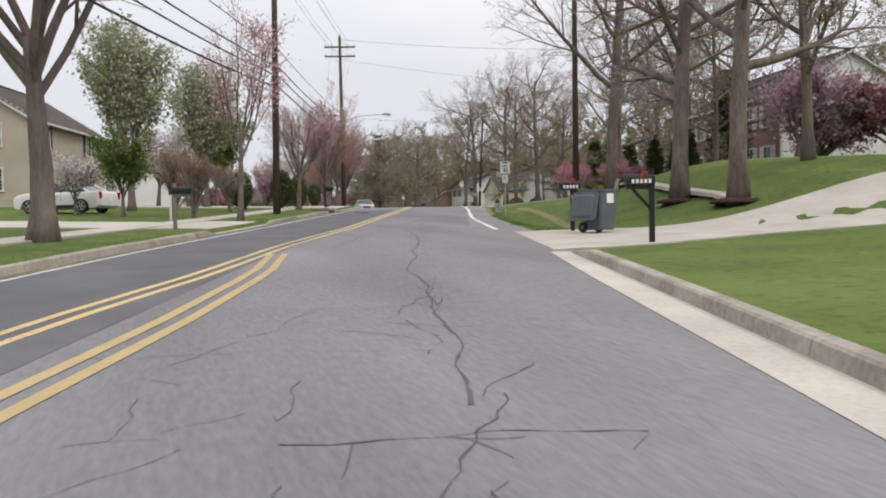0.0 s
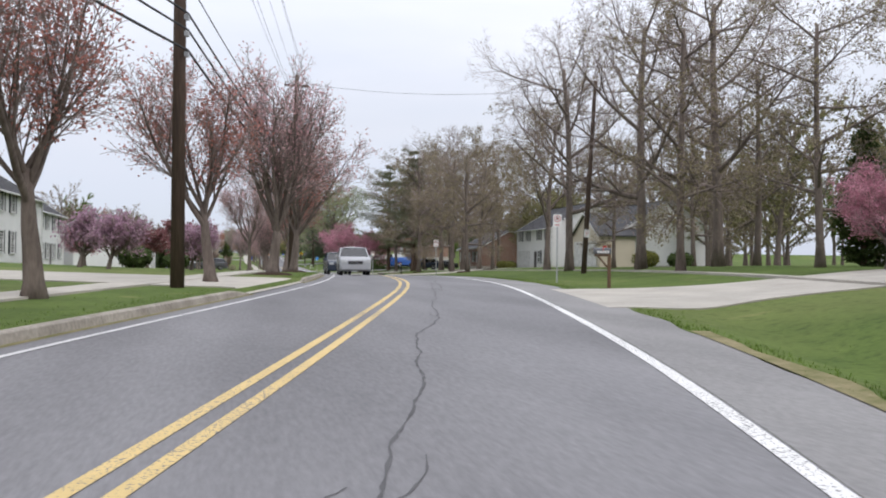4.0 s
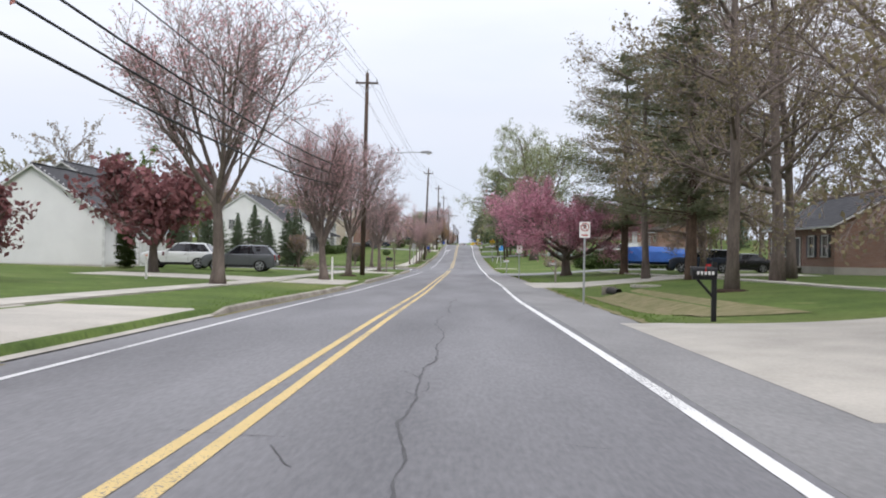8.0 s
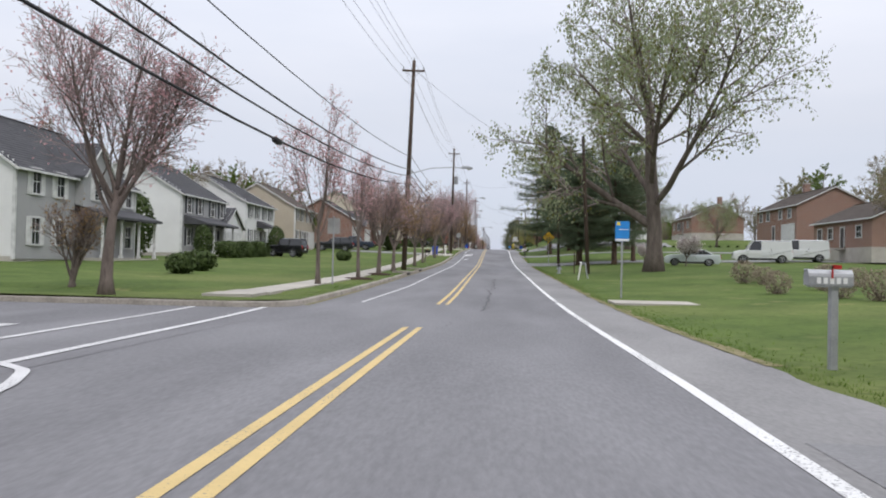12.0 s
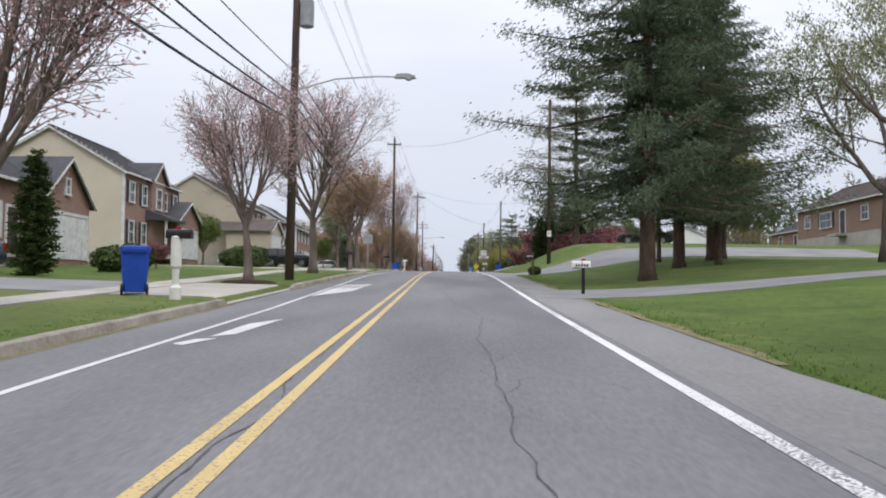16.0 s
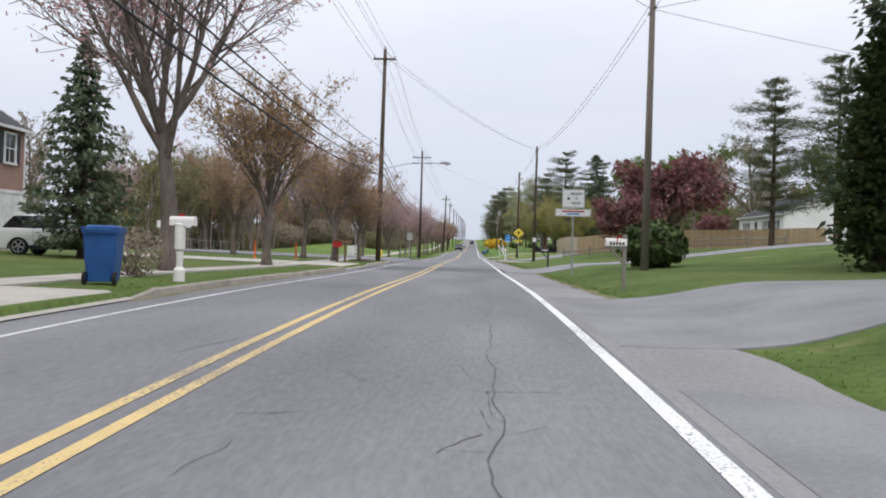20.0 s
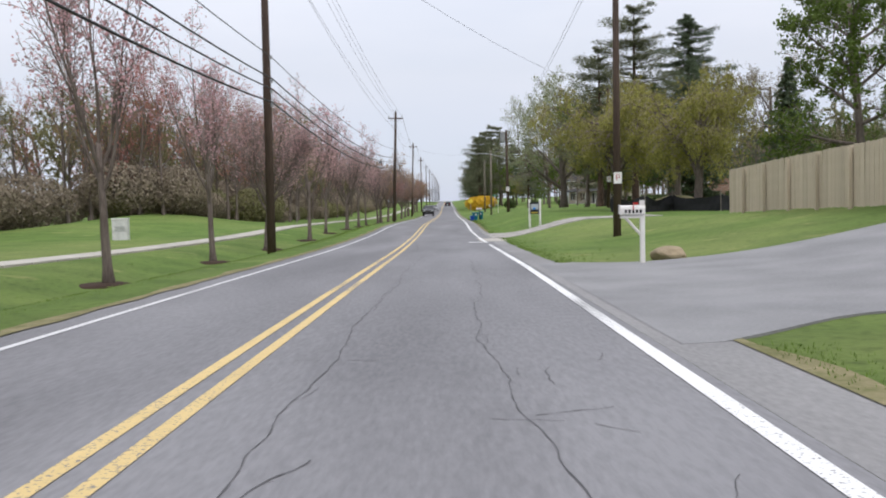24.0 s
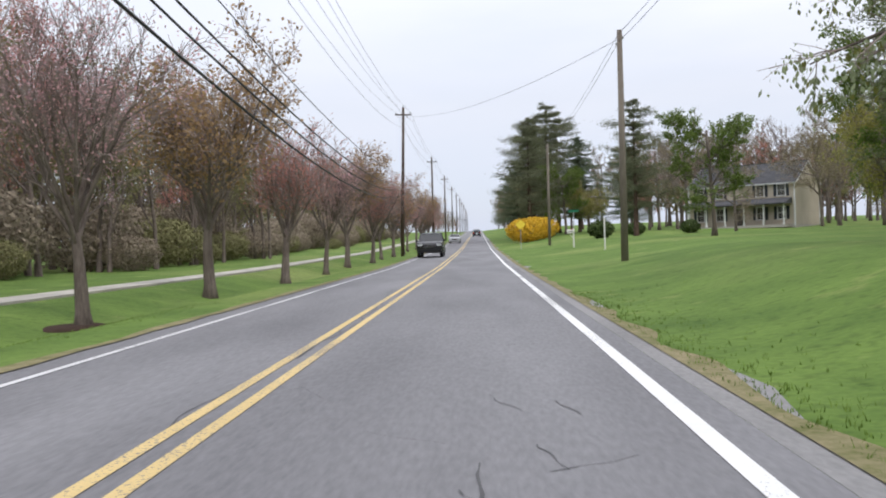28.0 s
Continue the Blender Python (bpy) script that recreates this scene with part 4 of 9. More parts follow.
def make_tree(name, label, seed, levels, trunk, up, leaf=None, bark="bark", group="trees", twig="twig", droop=0.0, min_rad=0.006, far=False):
    """A tree with trunk, limbs, twigs and, where it has any, buds, blossom or leaves. leaf: (material, count, size, name, label)."""
    lines = grow(seed, levels, trunk, up)
    thing = empty(name, label, "tree", group)
    base, limbs, fine = Shape(), Shape(), Shape()
    pts, rads = lines[0][0]
    rads = list(rads)
    rads[0] *= 1.45
    base.tube(pts, rads, 9)
    for lv in range(1, len(lines)):
        for pts, rads in lines[lv]:
            target = limbs if lv <= 2 else fine
            target.tube(pts, [max(q, min_rad) for q in rads], SIDES[lv], caps=False)
    if far:
        # the distant ones: trunk with its limbs, and one crown of twigs and leaves
        o = len(base.v)
        base.v += limbs.v
        base.f += [tuple(i + o for i in f) for f in limbs.f]
        part("trunk", base, M[bark], thing, tidy=False)
        leaf_cloud(fine, lines[-1] + lines[-2][::2], leaf[1], leaf[2], seed * 7, droop)
        part("crown", fine, M[leaf[0]], thing, leaf[4], tidy=False)["kind"] = "stuff"
        return thing
    part("trunk", base, M[bark], thing, smooth=True, tidy=False)
    part("limb_frame", limbs, M[bark], thing, smooth=True, tidy=False)["kind"] = "stuff"
    part("twig_crown", fine, M[twig], thing, tidy=False)["kind"] = "stuff"
    if leaf:
        mats = leaf if isinstance(leaf, list) else [leaf]
        for j, (mat, count, size, nm, lab) in enumerate(mats):
            s = Shape()
            leaf_cloud(s, lines[-1] + lines[-2][::2], count, size, seed * 7 + j, droop)
            o = part(nm, s, M[mat], thing, lab, tidy=False)
            o["kind"] = "stuff"
    return thing


def make_spruce(name, label, seed, height, radius, mat="needle", tiers=26, per=8, sprays=13, bare=0.08, droop=0.35, narrow=1.0, size=0.3, group="evergreens", lump=0.25, clump=0.12, spread=1.0, slim=0.34):
    r = random.Random(seed)
    thing = empty(name, label, "tree", group)
    base = Shape().tube([(0, 0, -0.15), (0, 0, 0.35), (0.03, 0, height * 0.5), (0, 0, height)], [height * 0.026, height * 0.019, height * 0.011, 0.02], 8)
    part("trunk", base, M["pine_bark"], thing, smooth=True, tidy=False)
    boughs, fol = Shape(), Shape()
    for t in range(tiers):
        f = bare + (1 - bare) * (t + 0.5 * r.random()) / tiers
        reach = radius * (1 - f ** 1.25) ** narrow * (1 - max(0, 0.25 - f) * 1.2)
        for k in range(per):
            a = 6.283 * (k + r.random()) / per
            rr = max(0.15, reach * r.uniform(1 - lump * 1.6, 1 + lump * 0.6))
            z = height * f + r.uniform(-0.2, 0.2)
            d = Vector((math.cos(a), math.sin(a), 0))
            p0, p1, p2 = Vector((0, 0, z)), d * rr * 0.55 + Vector((0, 0, z - droop * rr * 0.25)), d * rr + Vector((0, 0, z - droop * rr * 0.3 + 0.08 * rr))
            boughs.tube([p0, p1, p2], [0.012 + rr * 0.008, 0.01 + rr * 0.005, 0.006], 3, caps=False)
            for q in range(max(4, int(sprays * min(1.3, rr / radius + 0.25)))):
                g = r.uniform(clump, 1.02)
                p = (p0.lerp(p1, g * 1.8) if g < 0.55 else p1.lerp(p2, (g - 0.55) / 0.45)) + Vector((r.gauss(0, 0.11), r.gauss(0, 0.11), r.gauss(0, 0.07))) * (0.5 + rr * 0.35) * spread
                w = size * r.uniform(0.6, 1.4)
                out = (d + Vector((r.gauss(0, 0.7), r.gauss(0, 0.7), -droop - r.random() * 0.6))).normalized()
                side = out.cross(Vector((0, 0, 1))).normalized()
                side.rotate(Matrix.Rotation(r.uniform(-0.9, 0.9), 3, out))
                fol.poly([p - out * w * 0.4, p + side * w * slim, p + out * w, p - side * w * slim])
                fol.poly([p - out * w * 0.3, p + side.cross(out) * w * slim, p + out * w * 0.9, p - side.cross(out) * w * slim])
    part("bough_frame", boughs, M["pine_bark"], thing, tidy=False)["kind"] = "stuff"
    part("needles", fol, M[mat], thing, tidy=False)["kind"] = "stuff"
    return thing


def make_shrub(name, label, seed, rx, ry, rz, mat, count=1500, size=0.09, group="shrubs", stems=True, square=0.0, leaf_name="leaves"):
    r = random.Random(seed)
    thing = empty(name, label, "shrub", group)
    wood, fol = Shape(), Shape()
    for k in range(9 if stems else 5):
        a = r.uniform(0, 6.28)
        e = Vector((math.cos(a) * rx * 0.6, math.sin(a) * ry * 0.6, rz * r.uniform(0.9, 1.6)))
        wood.tube([(r.gauss(0, 0.05), r.gauss(0, 0.05), -0.1), e * 0.5 + Vector((0, 0, 0.1)), e], [0.022, 0.015, 0.006], 4, caps=False)
    for k in range(count):
        d = Vector((r.gauss(0, 1), r.gauss(0, 1), r.gauss(0, 1))).normalized()
        if square:
            m = max(abs(c) for c in d)
            d = d.lerp(d / m, square)
        f = (0.72 + 0.3 * r.random()) * (1 + 0.16 * noise.noise(d * 2.3 + Vector((seed, 0, 0))))
        p = Vector((d.x * rx * f, d.y * ry * f, rz + d.z * rz * f))
        if p.z < 0.03:
            p.z = r.uniform(0.03, 0.2)
        s = size * r.uniform(0.6, 1.4)
        a = (d + Vector((r.gauss(0, 0.6), r.gauss(0, 0.6), r.gauss(0, 0.6)))).normalized()
        b = a.orthogonal().normalized()
        b.rotate(Matrix.Rotation(r.uniform(0, 6.28), 3, a))
        c = a.cross(b)
        fol.poly([p - b * s, p + c * s * 0.65, p + b * s, p - c * s * 0.65])
    part("stem_frame", wood, M["bark"], thing, tidy=False)["kind"] = "stuff"
    part(leaf_name, fol, M[mat], thing, tidy=False)["kind"] = "stuff"
    return thing




class Kind:
    """One built plant, copied to its other places."""

    def __init__(self, thing):
        self.thing, self.used = thing, False

    def put(self, u, y, scale=1.0, turn=None, dz=-0.03, label=""):
        turn = (u * 57 + y * 31) % 360 if turn is None else turn
        m = stand(u, y, dz, turn)
        if not self.used:
            self.used = True
            self.thing.scale = (scale,) * 3
            self.thing.matrix_basis = m @ Matrix.Scale(scale, 4)
            ob = self.thing
        else:
            ob = copy_thing(self.thing, m)
            ob.scale = (scale,) * 3
        if label:
            ob["label"] = label
        return ob


VASE = [(10, 1.55, 33, 0.06, 6, 0.7), (8, 0.52, 30, 0.09, 4, 0.2), (7, 0.52, 32, 0.12, 3, 0.15), (6, 0.5, 34, 0.16, 2, 0.1)]
maple_a = Kind(make_tree("maple", "bare grey-brown maple with rosy spring buds on the verge", 3, VASE, (2.6, 0.17, 5, 0.03), (0.03, 0.10, 0.06, 0.03, 0.02), ("pink_bud", 5200, 0.036, "bud_haze", "rosy opening buds"), group="street trees"))
maple_b = Kind(make_tree("maple", "bare many-limbed maple with red buds beside the kerb", 8, VASE, (2.2, 0.18, 5, 0.04), (0.03, 0.12, 0.07, 0.03, 0.02), ("red_bud", 5200, 0.038, "bud_haze", "dark red opening buds"), group="street trees"))
maple_e = Kind(make_tree("maple", "many-stemmed maple branching low, with rosy spring buds", 5, [(14, 2.5, 26, 0.06, 7, 0.75), (8, 0.42, 28, 0.09, 4, 0.2), (7, 0.5, 32, 0.12, 3, 0.15), (5, 0.5, 34, 0.16, 2, 0.1)], (1.7, 0.2, 4, 0.03), (0.03, 0.08, 0.05, 0.03, 0.02), ("pink_bud", 6500, 0.036, "bud_haze", "rosy opening buds"), group="street trees"))
maple_c = Kind(make_tree("maple", "spreading maple covered in rust-brown young leaves", 14, VASE, (2.4, 0.17, 5, 0.04), (0.03, 0.10, 0.05, 0.02, 0.0), ("rust_bud", 6500, 0.055, "young_leaves", "rust-brown young leaves"), group="street trees"))
maple_d = Kind(make_tree("maple", "slender young maple with dark red buds", 21, [(7, 1.3, 24, 0.06, 6, 0.6), (6, 0.45, 25, 0.09, 4, 0.2), (6, 0.5, 28, 0.12, 3, 0.15), (4, 0.5, 34, 0.16, 2, 0.1)], (2.8, 0.10, 5, 0.03), (0.03, 0.13, 0.08, 0.04, 0.02), ("pink_bud", 2400, 0.04, "bud_haze", "dark red opening buds"), group="street trees"))
OAK = [(13, 0.42, 62, 0.08, 6, 0.28), (8, 0.5, 40, 0.1, 4, 0.2), (7, 0.5, 38, 0.13, 3, 0.15), (5, 0.5, 38, 0.16, 2, 0.1)]
oak_a = Kind(make_tree("oak", "tall bare oak with straight grey trunk on the lawn", 31, OAK, (13.5, 0.27, 9, 0.025), (0.02, 0.05, 0.03, 0.0, 0.0), ("oak_bud", 900, 0.05, "bud_haze", "sparse olive buds"), group="lawn trees"))
oak_b = Kind(make_tree("oak", "tall leafing oak with olive-brown catkins on the lawn", 37, OAK, (12.0, 0.24, 9, 0.03), (0.02, 0.05, 0.03, 0.0, 0.0), ("oak_bud", 11000, 0.07, "catkin_haze", "olive-brown catkins"), group="lawn trees"))
oak_c = Kind(make_tree("oak", "dense bare pin oak with fine drooping twigs", 43, [(17, 0.36, 75, 0.08, 6, 0.2), (9, 0.45, 38, 0.12, 4, 0.2), (7, 0.5, 38, 0.14, 3, 0.15), (4, 0.5, 38, 0.16, 2, 0.1)], (11.5, 0.2, 9, 0.02), (0.02, 0.0, -0.02, -0.03, -0.03), ("oak_bud", 7000, 0.06, "bud_haze", "brown-green buds"), group="lawn trees"))
BOWL = [(9, 1.5, 46, 0.1, 6, 0.55), (8, 0.5, 34, 0.12, 4, 0.2), (7, 0.5, 36, 0.14, 3, 0.15), (5, 0.5, 40, 0.18, 2, 0.1)]
cherry_a = Kind(make_tree("cherry_tree", "broad cherry tree in full rose-pink blossom", 52, BOWL, (1.7, 0.24, 4, 0.06), (0.02, 0.04, 0.01, 0.0, 0.0), ("cherry", 24000, 0.036, "blossom", "rose-pink blossom"), group="blossom trees", min_rad=0.008))
cherry_b = Kind(make_tree("cherry_tree", "wide old cherry tree in full rose-pink blossom", 55, [(11, 2.1, 60, 0.1, 6, 0.5), (8, 0.5, 34, 0.12, 4, 0.2), (7, 0.5, 36, 0.14, 3, 0.15), (5, 0.5, 40, 0.18, 2, 0.1)], (1.5, 0.25, 4, 0.06), (0.02, 0.10, 0.03, 0.0, -0.02), ("cherry", 40000, 0.038, "blossom", "rose-pink blossom"), group="blossom trees", min_rad=0.008))
redbud_a = Kind(make_tree("redbud", "low redbud in magenta-pink blossom beside the house", 58, BOWL, (1.0, 0.12, 4, 0.08), (0.02, 0.08, 0.03, 0.0, 0.0), ("redbud", 3600, 0.06, "blossom", "magenta-pink blossom"), group="blossom trees"))
pear_a = Kind(make_tree("pear_tree", "small white-blossoming pear tree on the lawn", 63, VASE, (1.2, 0.1, 4, 0.04), (0.02, 0.08, 0.03, 0.02, 0.0), ("white_blossom", 2600, 0.06, "blossom", "white blossom"), group="blossom trees"))
green_a = Kind(make_tree("pear_tree", "upright tree in fresh pale green leaf", 67, VASE, (1.8, 0.15, 4, 0.03), (0.03, 0.15, 0.1, 0.05, 0.02), ("green_leaf", 9000, 0.08, "leaves", "fresh green leaves"), group="leafing trees"))
pear_b = Kind(make_tree("pear_tree", "tall upright pear tree in pale green leaf with fading white blossom", 69, [(11, 2.0, 22, 0.06, 6, 0.6), (8, 0.42, 30, 0.09, 4, 0.2), (7, 0.5, 32, 0.12, 3, 0.15), (5, 0.5, 34, 0.16, 2, 0.1)], (2.0, 0.15, 4, 0.03), (0.03, 0.14, 0.1, 0.05, 0.02), [("pale_leaf", 9500, 0.065, "leaves", "pale green young leaves"), ("white_blossom", 1500, 0.06, "blossom", "fading white blossom")], group="leafing trees"))
willow_a = Kind(make_tree("maple", "great spreading tree with pale green young leaves", 72, [(10, 0.92, 46, 0.09, 7, 0.24), (9, 0.52, 36, 0.12, 5, 0.2), (8, 0.48, 38, 0.14, 3, 0.15), (5, 0.5, 40, 0.18, 2, 0.1)], (7.5, 0.37, 7, 0.04), (0.03, 0.04, 0.0, -0.03, -0.06), [("pale_leaf", 22000, 0.06, "leaves", "pale green young leaves"), ("olive_bud", 4000, 0.07, "ivy", "olive-green tufts")], group="leafing trees", droop=0.25))
willow_b = Kind(make_tree("willow", "drooping yellow-green willow at the wood's edge", 79, [(11, 0.7, 50, 0.1, 6, 0.3), (9, 0.5, 42, 0.14, 5, 0.2), (8, 0.6, 45, 0.14, 4, 0.15), (5, 0.55, 40, 0.18, 3, 0.1)], (7.0, 0.32, 7, 0.04), (0.03, 0.02, -0.05, -0.14, -0.2), ("willow_leaf", 22000, 0.075, "leaves", "yellow-green hanging leaves"), group="leafing trees", droop=0.5))
leafy_a = Kind(make_tree("maple", "tall woodland tree in fresh green leaf", 83, OAK, (11.0, 0.26, 8, 0.03), (0.02, 0.05, 0.03, 0.0, 0.0), ("green_leaf", 17000, 0.10, "leaves", "fresh green leaves"), group="woodland trees"))
crape_a = Kind(make_tree("crape_myrtle", "vase-shaped bare crape myrtle with fine brown twigs", 91, [(9, 1.9, 20, 0.06, 5, 0.2), (7, 0.45, 26, 0.1, 4, 0.3), (7, 0.5, 30, 0.12, 3, 0.15), (5, 0.5, 34, 0.16, 2, 0.1)], (0.9, 0.12, 3, 0.03), (0.03, 0.06, 0.04, 0.03, 0.02), ("rust_bud", 900, 0.04, "bud_haze", "brown seed heads"), group="shrub trees"))
plum_a = Kind(make_tree("plum_tree", "small plum tree with dark wine-red leaves", 97, BOWL, (1.1, 0.13, 4, 0.05), (0.02, 0.08, 0.03, 0.0, 0.0), ("plum", 4200, 0.08, "leaves", "dark wine-red leaves"), group="blossom trees"))
wood_a = Kind(make_tree("woodland_tree", "tall bare grey-brown tree in the roadside wood", 101, [(11, 0.4, 38, 0.08, 5, 0.3), (7, 0.45, 34, 0.12, 4, 0.2), (6, 0.5, 36, 0.14, 2, 0.15)], (12, 0.16, 7, 0.03), (0.02, 0.08, 0.04, 0.0), ("rust_bud", 700, 0.07, "bud_haze", "sparse brown buds"), group="woodland trees", far=True))
wood_b = Kind(make_tree("woodland_tree", "bare woodland tree with faint green leafing", 107, [(11, 0.42, 40, 0.08, 5, 0.25), (7, 0.45, 34, 0.12, 4, 0.2), (6, 0.5, 36, 0.14, 2, 0.15)], (10, 0.14, 7, 0.04), (0.02, 0.08, 0.04, 0.0), ("wood_green", 2200, 0.09, "young_leaves", "faint green young leaves"), group="woodland trees", far=True))
wood_c = Kind(make_tree("woodland_tree", "bare woodland tree flushed with red buds", 113, [(10, 0.42, 34, 0.08, 5, 0.3), (7, 0.45, 34, 0.12, 4, 0.2), (6, 0.5, 36, 0.14, 2, 0.15)], (11, 0.14, 7, 0.03), (0.02, 0.1, 0.05, 0.0), ("red_bud", 2200, 0.075, "bud_haze", "reddish buds"), group="woodland trees", far=True))
spruce_a = Kind(make_spruce("spruce", "tall dense dark green spruce with drooping boughs", 121, 14.5, 4.6, tiers=34, per=8, sprays=480, bare=0.17, droop=0.45, size=0.105, slim=0.16, narrow=0.5, lump=0.75))
spruce_b = Kind(make_spruce("spruce", "dark conical spruce on the lawn", 127, 9.0, 2.6, tiers=28, per=9, sprays=26, size=0.19))
arbor_a = Kind(make_spruce("arborvitae", "columnar dark green arborvitae", 131, 4.2, 0.85, "box_leaf", tiers=30, per=9, sprays=46, bare=0.02, droop=-0.4, narrow=0.5, size=0.085, lump=0.07))
pine_a = Kind(make_spruce("pine", "tall open white pine with tiered boughs", 137, 15.0, 4.2, "pine_needle", tiers=17, per=7, sprays=300, bare=0.22, droop=-0.2, narrow=0.42, size=0.175, slim=0.13, lump=0.7, clump=0.25, spread=1.7))
cone_a = Kind(make_shrub("arborvitae", "egg-shaped clipped dark green arborvitae", 133, 0.72, 0.72, 1.25, "box_leaf", 3400, 0.06, group="evergreens", stems=False))
shrub_g = Kind(make_shrub("shrub", "rounded clipped green shrub by the house", 141, 0.8, 0.8, 0.55, "box_leaf", 1300))
shrub_y = Kind(make_shrub("shrub", "rounded yellow-green shrub on the lawn", 143, 0.9, 0.9, 0.6, "olive_bud", 1300))
shrub_b = Kind(make_shrub("shrub", "bare brown twiggy shrub in dry grass", 147, 0.7, 0.7, 0.6, "wood_haze", 900, 0.05))
shrub_r = Kind(make_shrub("shrub", "large wine-red shrub behind the lawn", 149, 2.2, 2.2, 1.7, "plum", 3000, 0.14))
forsy = Kind(make_shrub("forsythia", "arching forsythia bush in full yellow flower", 151, 1.6, 1.6, 1.0, "forsythia", 2600, 0.09, leaf_name="flower_haze"))
hedge_a = Kind(make_shrub("hedge", "clipped dense green hedge beside the lawn", 157, 2.2, 0.9, 0.7, "box_leaf", 3200, 0.09, square=0.75))
brush_a = Kind(make_shrub("brush", "tangled brown undergrowth at the wood's edge", 163, 2.6, 2.2, 1.5, "wood_haze", 5200, 0.085, group="undergrowth"))
brush_b = Kind(make_shrub("brush", "greening undergrowth at the wood's edge", 167, 2.4, 2.2, 1.4, "wood_green", 5000, 0.085, group="undergrowth"))

FAR = [(11, 0.45, 42, 0.1, 3, 0.22), (6, 0.5, 38, 0.14, 2, 0.15)]
far_a = Kind(make_tree("woodland_tree", "far bare brown tree behind the houses", 201, FAR, (11, 0.2, 5, 0.04), (0.02, 0.06, 0.02), ("wood_haze", 2400, 0.12, "twig_ends", "fine brown twigs"), group="far trees", far=True))
far_b = Kind(make_tree("woodland_tree", "far tree with olive spring leaf behind the houses", 207, FAR, (10, 0.2, 5, 0.04), (0.02, 0.05, 0.0), ("wood_green", 2600, 0.14, "young_leaves", "olive young leaves"), group="far trees", far=True))
far_c = Kind(make_tree("woodland_tree", "far tree in fresh green leaf behind the houses", 213, FAR, (10, 0.22, 5, 0.04), (0.02, 0.05, 0.0), ("green_leaf", 2600, 0.16, "leaves", "fresh green leaves"), group="far trees", far=True))
far_d = Kind(make_tree("woodland_tree", "far reddish budding tree behind the houses", 219, FAR, (9, 0.2, 5, 0.04), (0.02, 0.08, 0.02), ("red_bud", 1500, 0.11, "bud_haze", "reddish buds"), group="far trees", far=True))

# ---- planting, left side ----
for kind, u, y, sc in (
    (maple_a, -5.6, 41.2, 1.35), (maple_d, -4.5, 53.6, 0.95), (crape_a, -6.9, 55.8, 1.0), (crape_a, -8.6, 58.5, 1.15), (crape_a, -9.8, 61.5, 1.15), (crape_a, -8.2, 65.0, 0.95), (crape_a, -10.4, 66.5, 1.05), (maple_a, -5.6, 69.3, 0.68), (maple_d, -4.9, 74.8, 0.85),
    (maple_b, -5.4, 80.5, 0.9), (maple_b, -6.0, 87, 0.9), (maple_b, -5.3, 96.0, 0.85), (maple_e, -5.2, 107.6, 1.1), (maple_b, -5.2, 122.2, 1.15), (maple_b, -5.4, 134.5, 1.15), (maple_b, -5.2, 147.5, 1.05),
    (maple_a, -7.9, 173, 1.3), (maple_e, -5.5, 183.8, 1.05), (maple_a, -5.6, 193.6, 1.0), (maple_a, -5.2, 209.6, 0.95), (maple_d, -5.0, 222.6, 0.75), (maple_a, -8.8, 237.5, 1.05), (maple_d, -5.1, 247.6, 0.95),
    (maple_d, -4.6, 254.2, 0.9), (maple_a, -4.6, 261, 0.75), (maple_c, -4.6, 268, 0.8), (maple_a, -4.8, 283.7, 0.8), (maple_c, -5.2, 296, 0.75), (maple_a, -5.2, 312.4, 0.95), (maple_a, -5.1, 328.6, 0.92),
    (maple_a, -5.2, 342.4, 1.1), (maple_c, -5.2, 357.8, 0.95), (maple_a, -6.5, 375.2, 1.15), (pear_b, -11.8, 403, 1.45), (maple_c, -6.4, 397, 0.7), (maple_a, -6.0, 411.2, 1.4), (maple_c, -6.0, 422.3, 1.0),
    (maple_c, -5.7, 437, 0.9), (maple_a, -8.9, 444.4, 0.9), (maple_c, -4.9, 442, 0.7), (maple_c, -14, 446, 0.9), (oak_b, -26, 452, 0.6), (maple_a, -19, 470, 0.9), (maple_a, -30, 462, 1.0), (maple_c, -9, 476, 0.85),
):
    if kind in (maple_a, maple_b, maple_c, maple_d, maple_e):
        sc *= 1.28 if y < 200 else 1.1 if y < 335 else 1.25
    kind.put(u, y, sc)
yy = 482.4
k = 0
while yy < 720:
    ((maple_a, maple_d, maple_d) if yy < 572 else (maple_a, maple_c, maple_b))[k % 3].put(-6.7 + 0.25 * math.sin(yy), yy, (1.05, 1.35, 1.25)[k % 3])
    yy += 10.1
    k += 1
# the wood on the left
wr = random.Random(77)
for k in range(105):
    y = 484 + 150 * (k / 105) ** 1.1 + wr.uniform(-2, 2)
    u = -15.5 - 3 * abs(math.sin(y * 0.05)) - wr.expovariate(0.2)
    if y < 556:
        u -= 11 * smooth01((556 - y) / 24)
    wr.choice((wood_a, wood_b, wood_b, wood_c)).put(u, y, wr.uniform(0.75, 1.05))
for k in range(46):
    y = 480 + 6.5 * k + wr.uniform(-2, 2)
    u = -17 - wr.uniform(0, 5) - (14 * smooth01((556 - y) / 24) if y < 556 else 0)
    wr.choice((brush_a, brush_b, brush_a)).put(u, y, wr.uniform(0.5, 0.9))


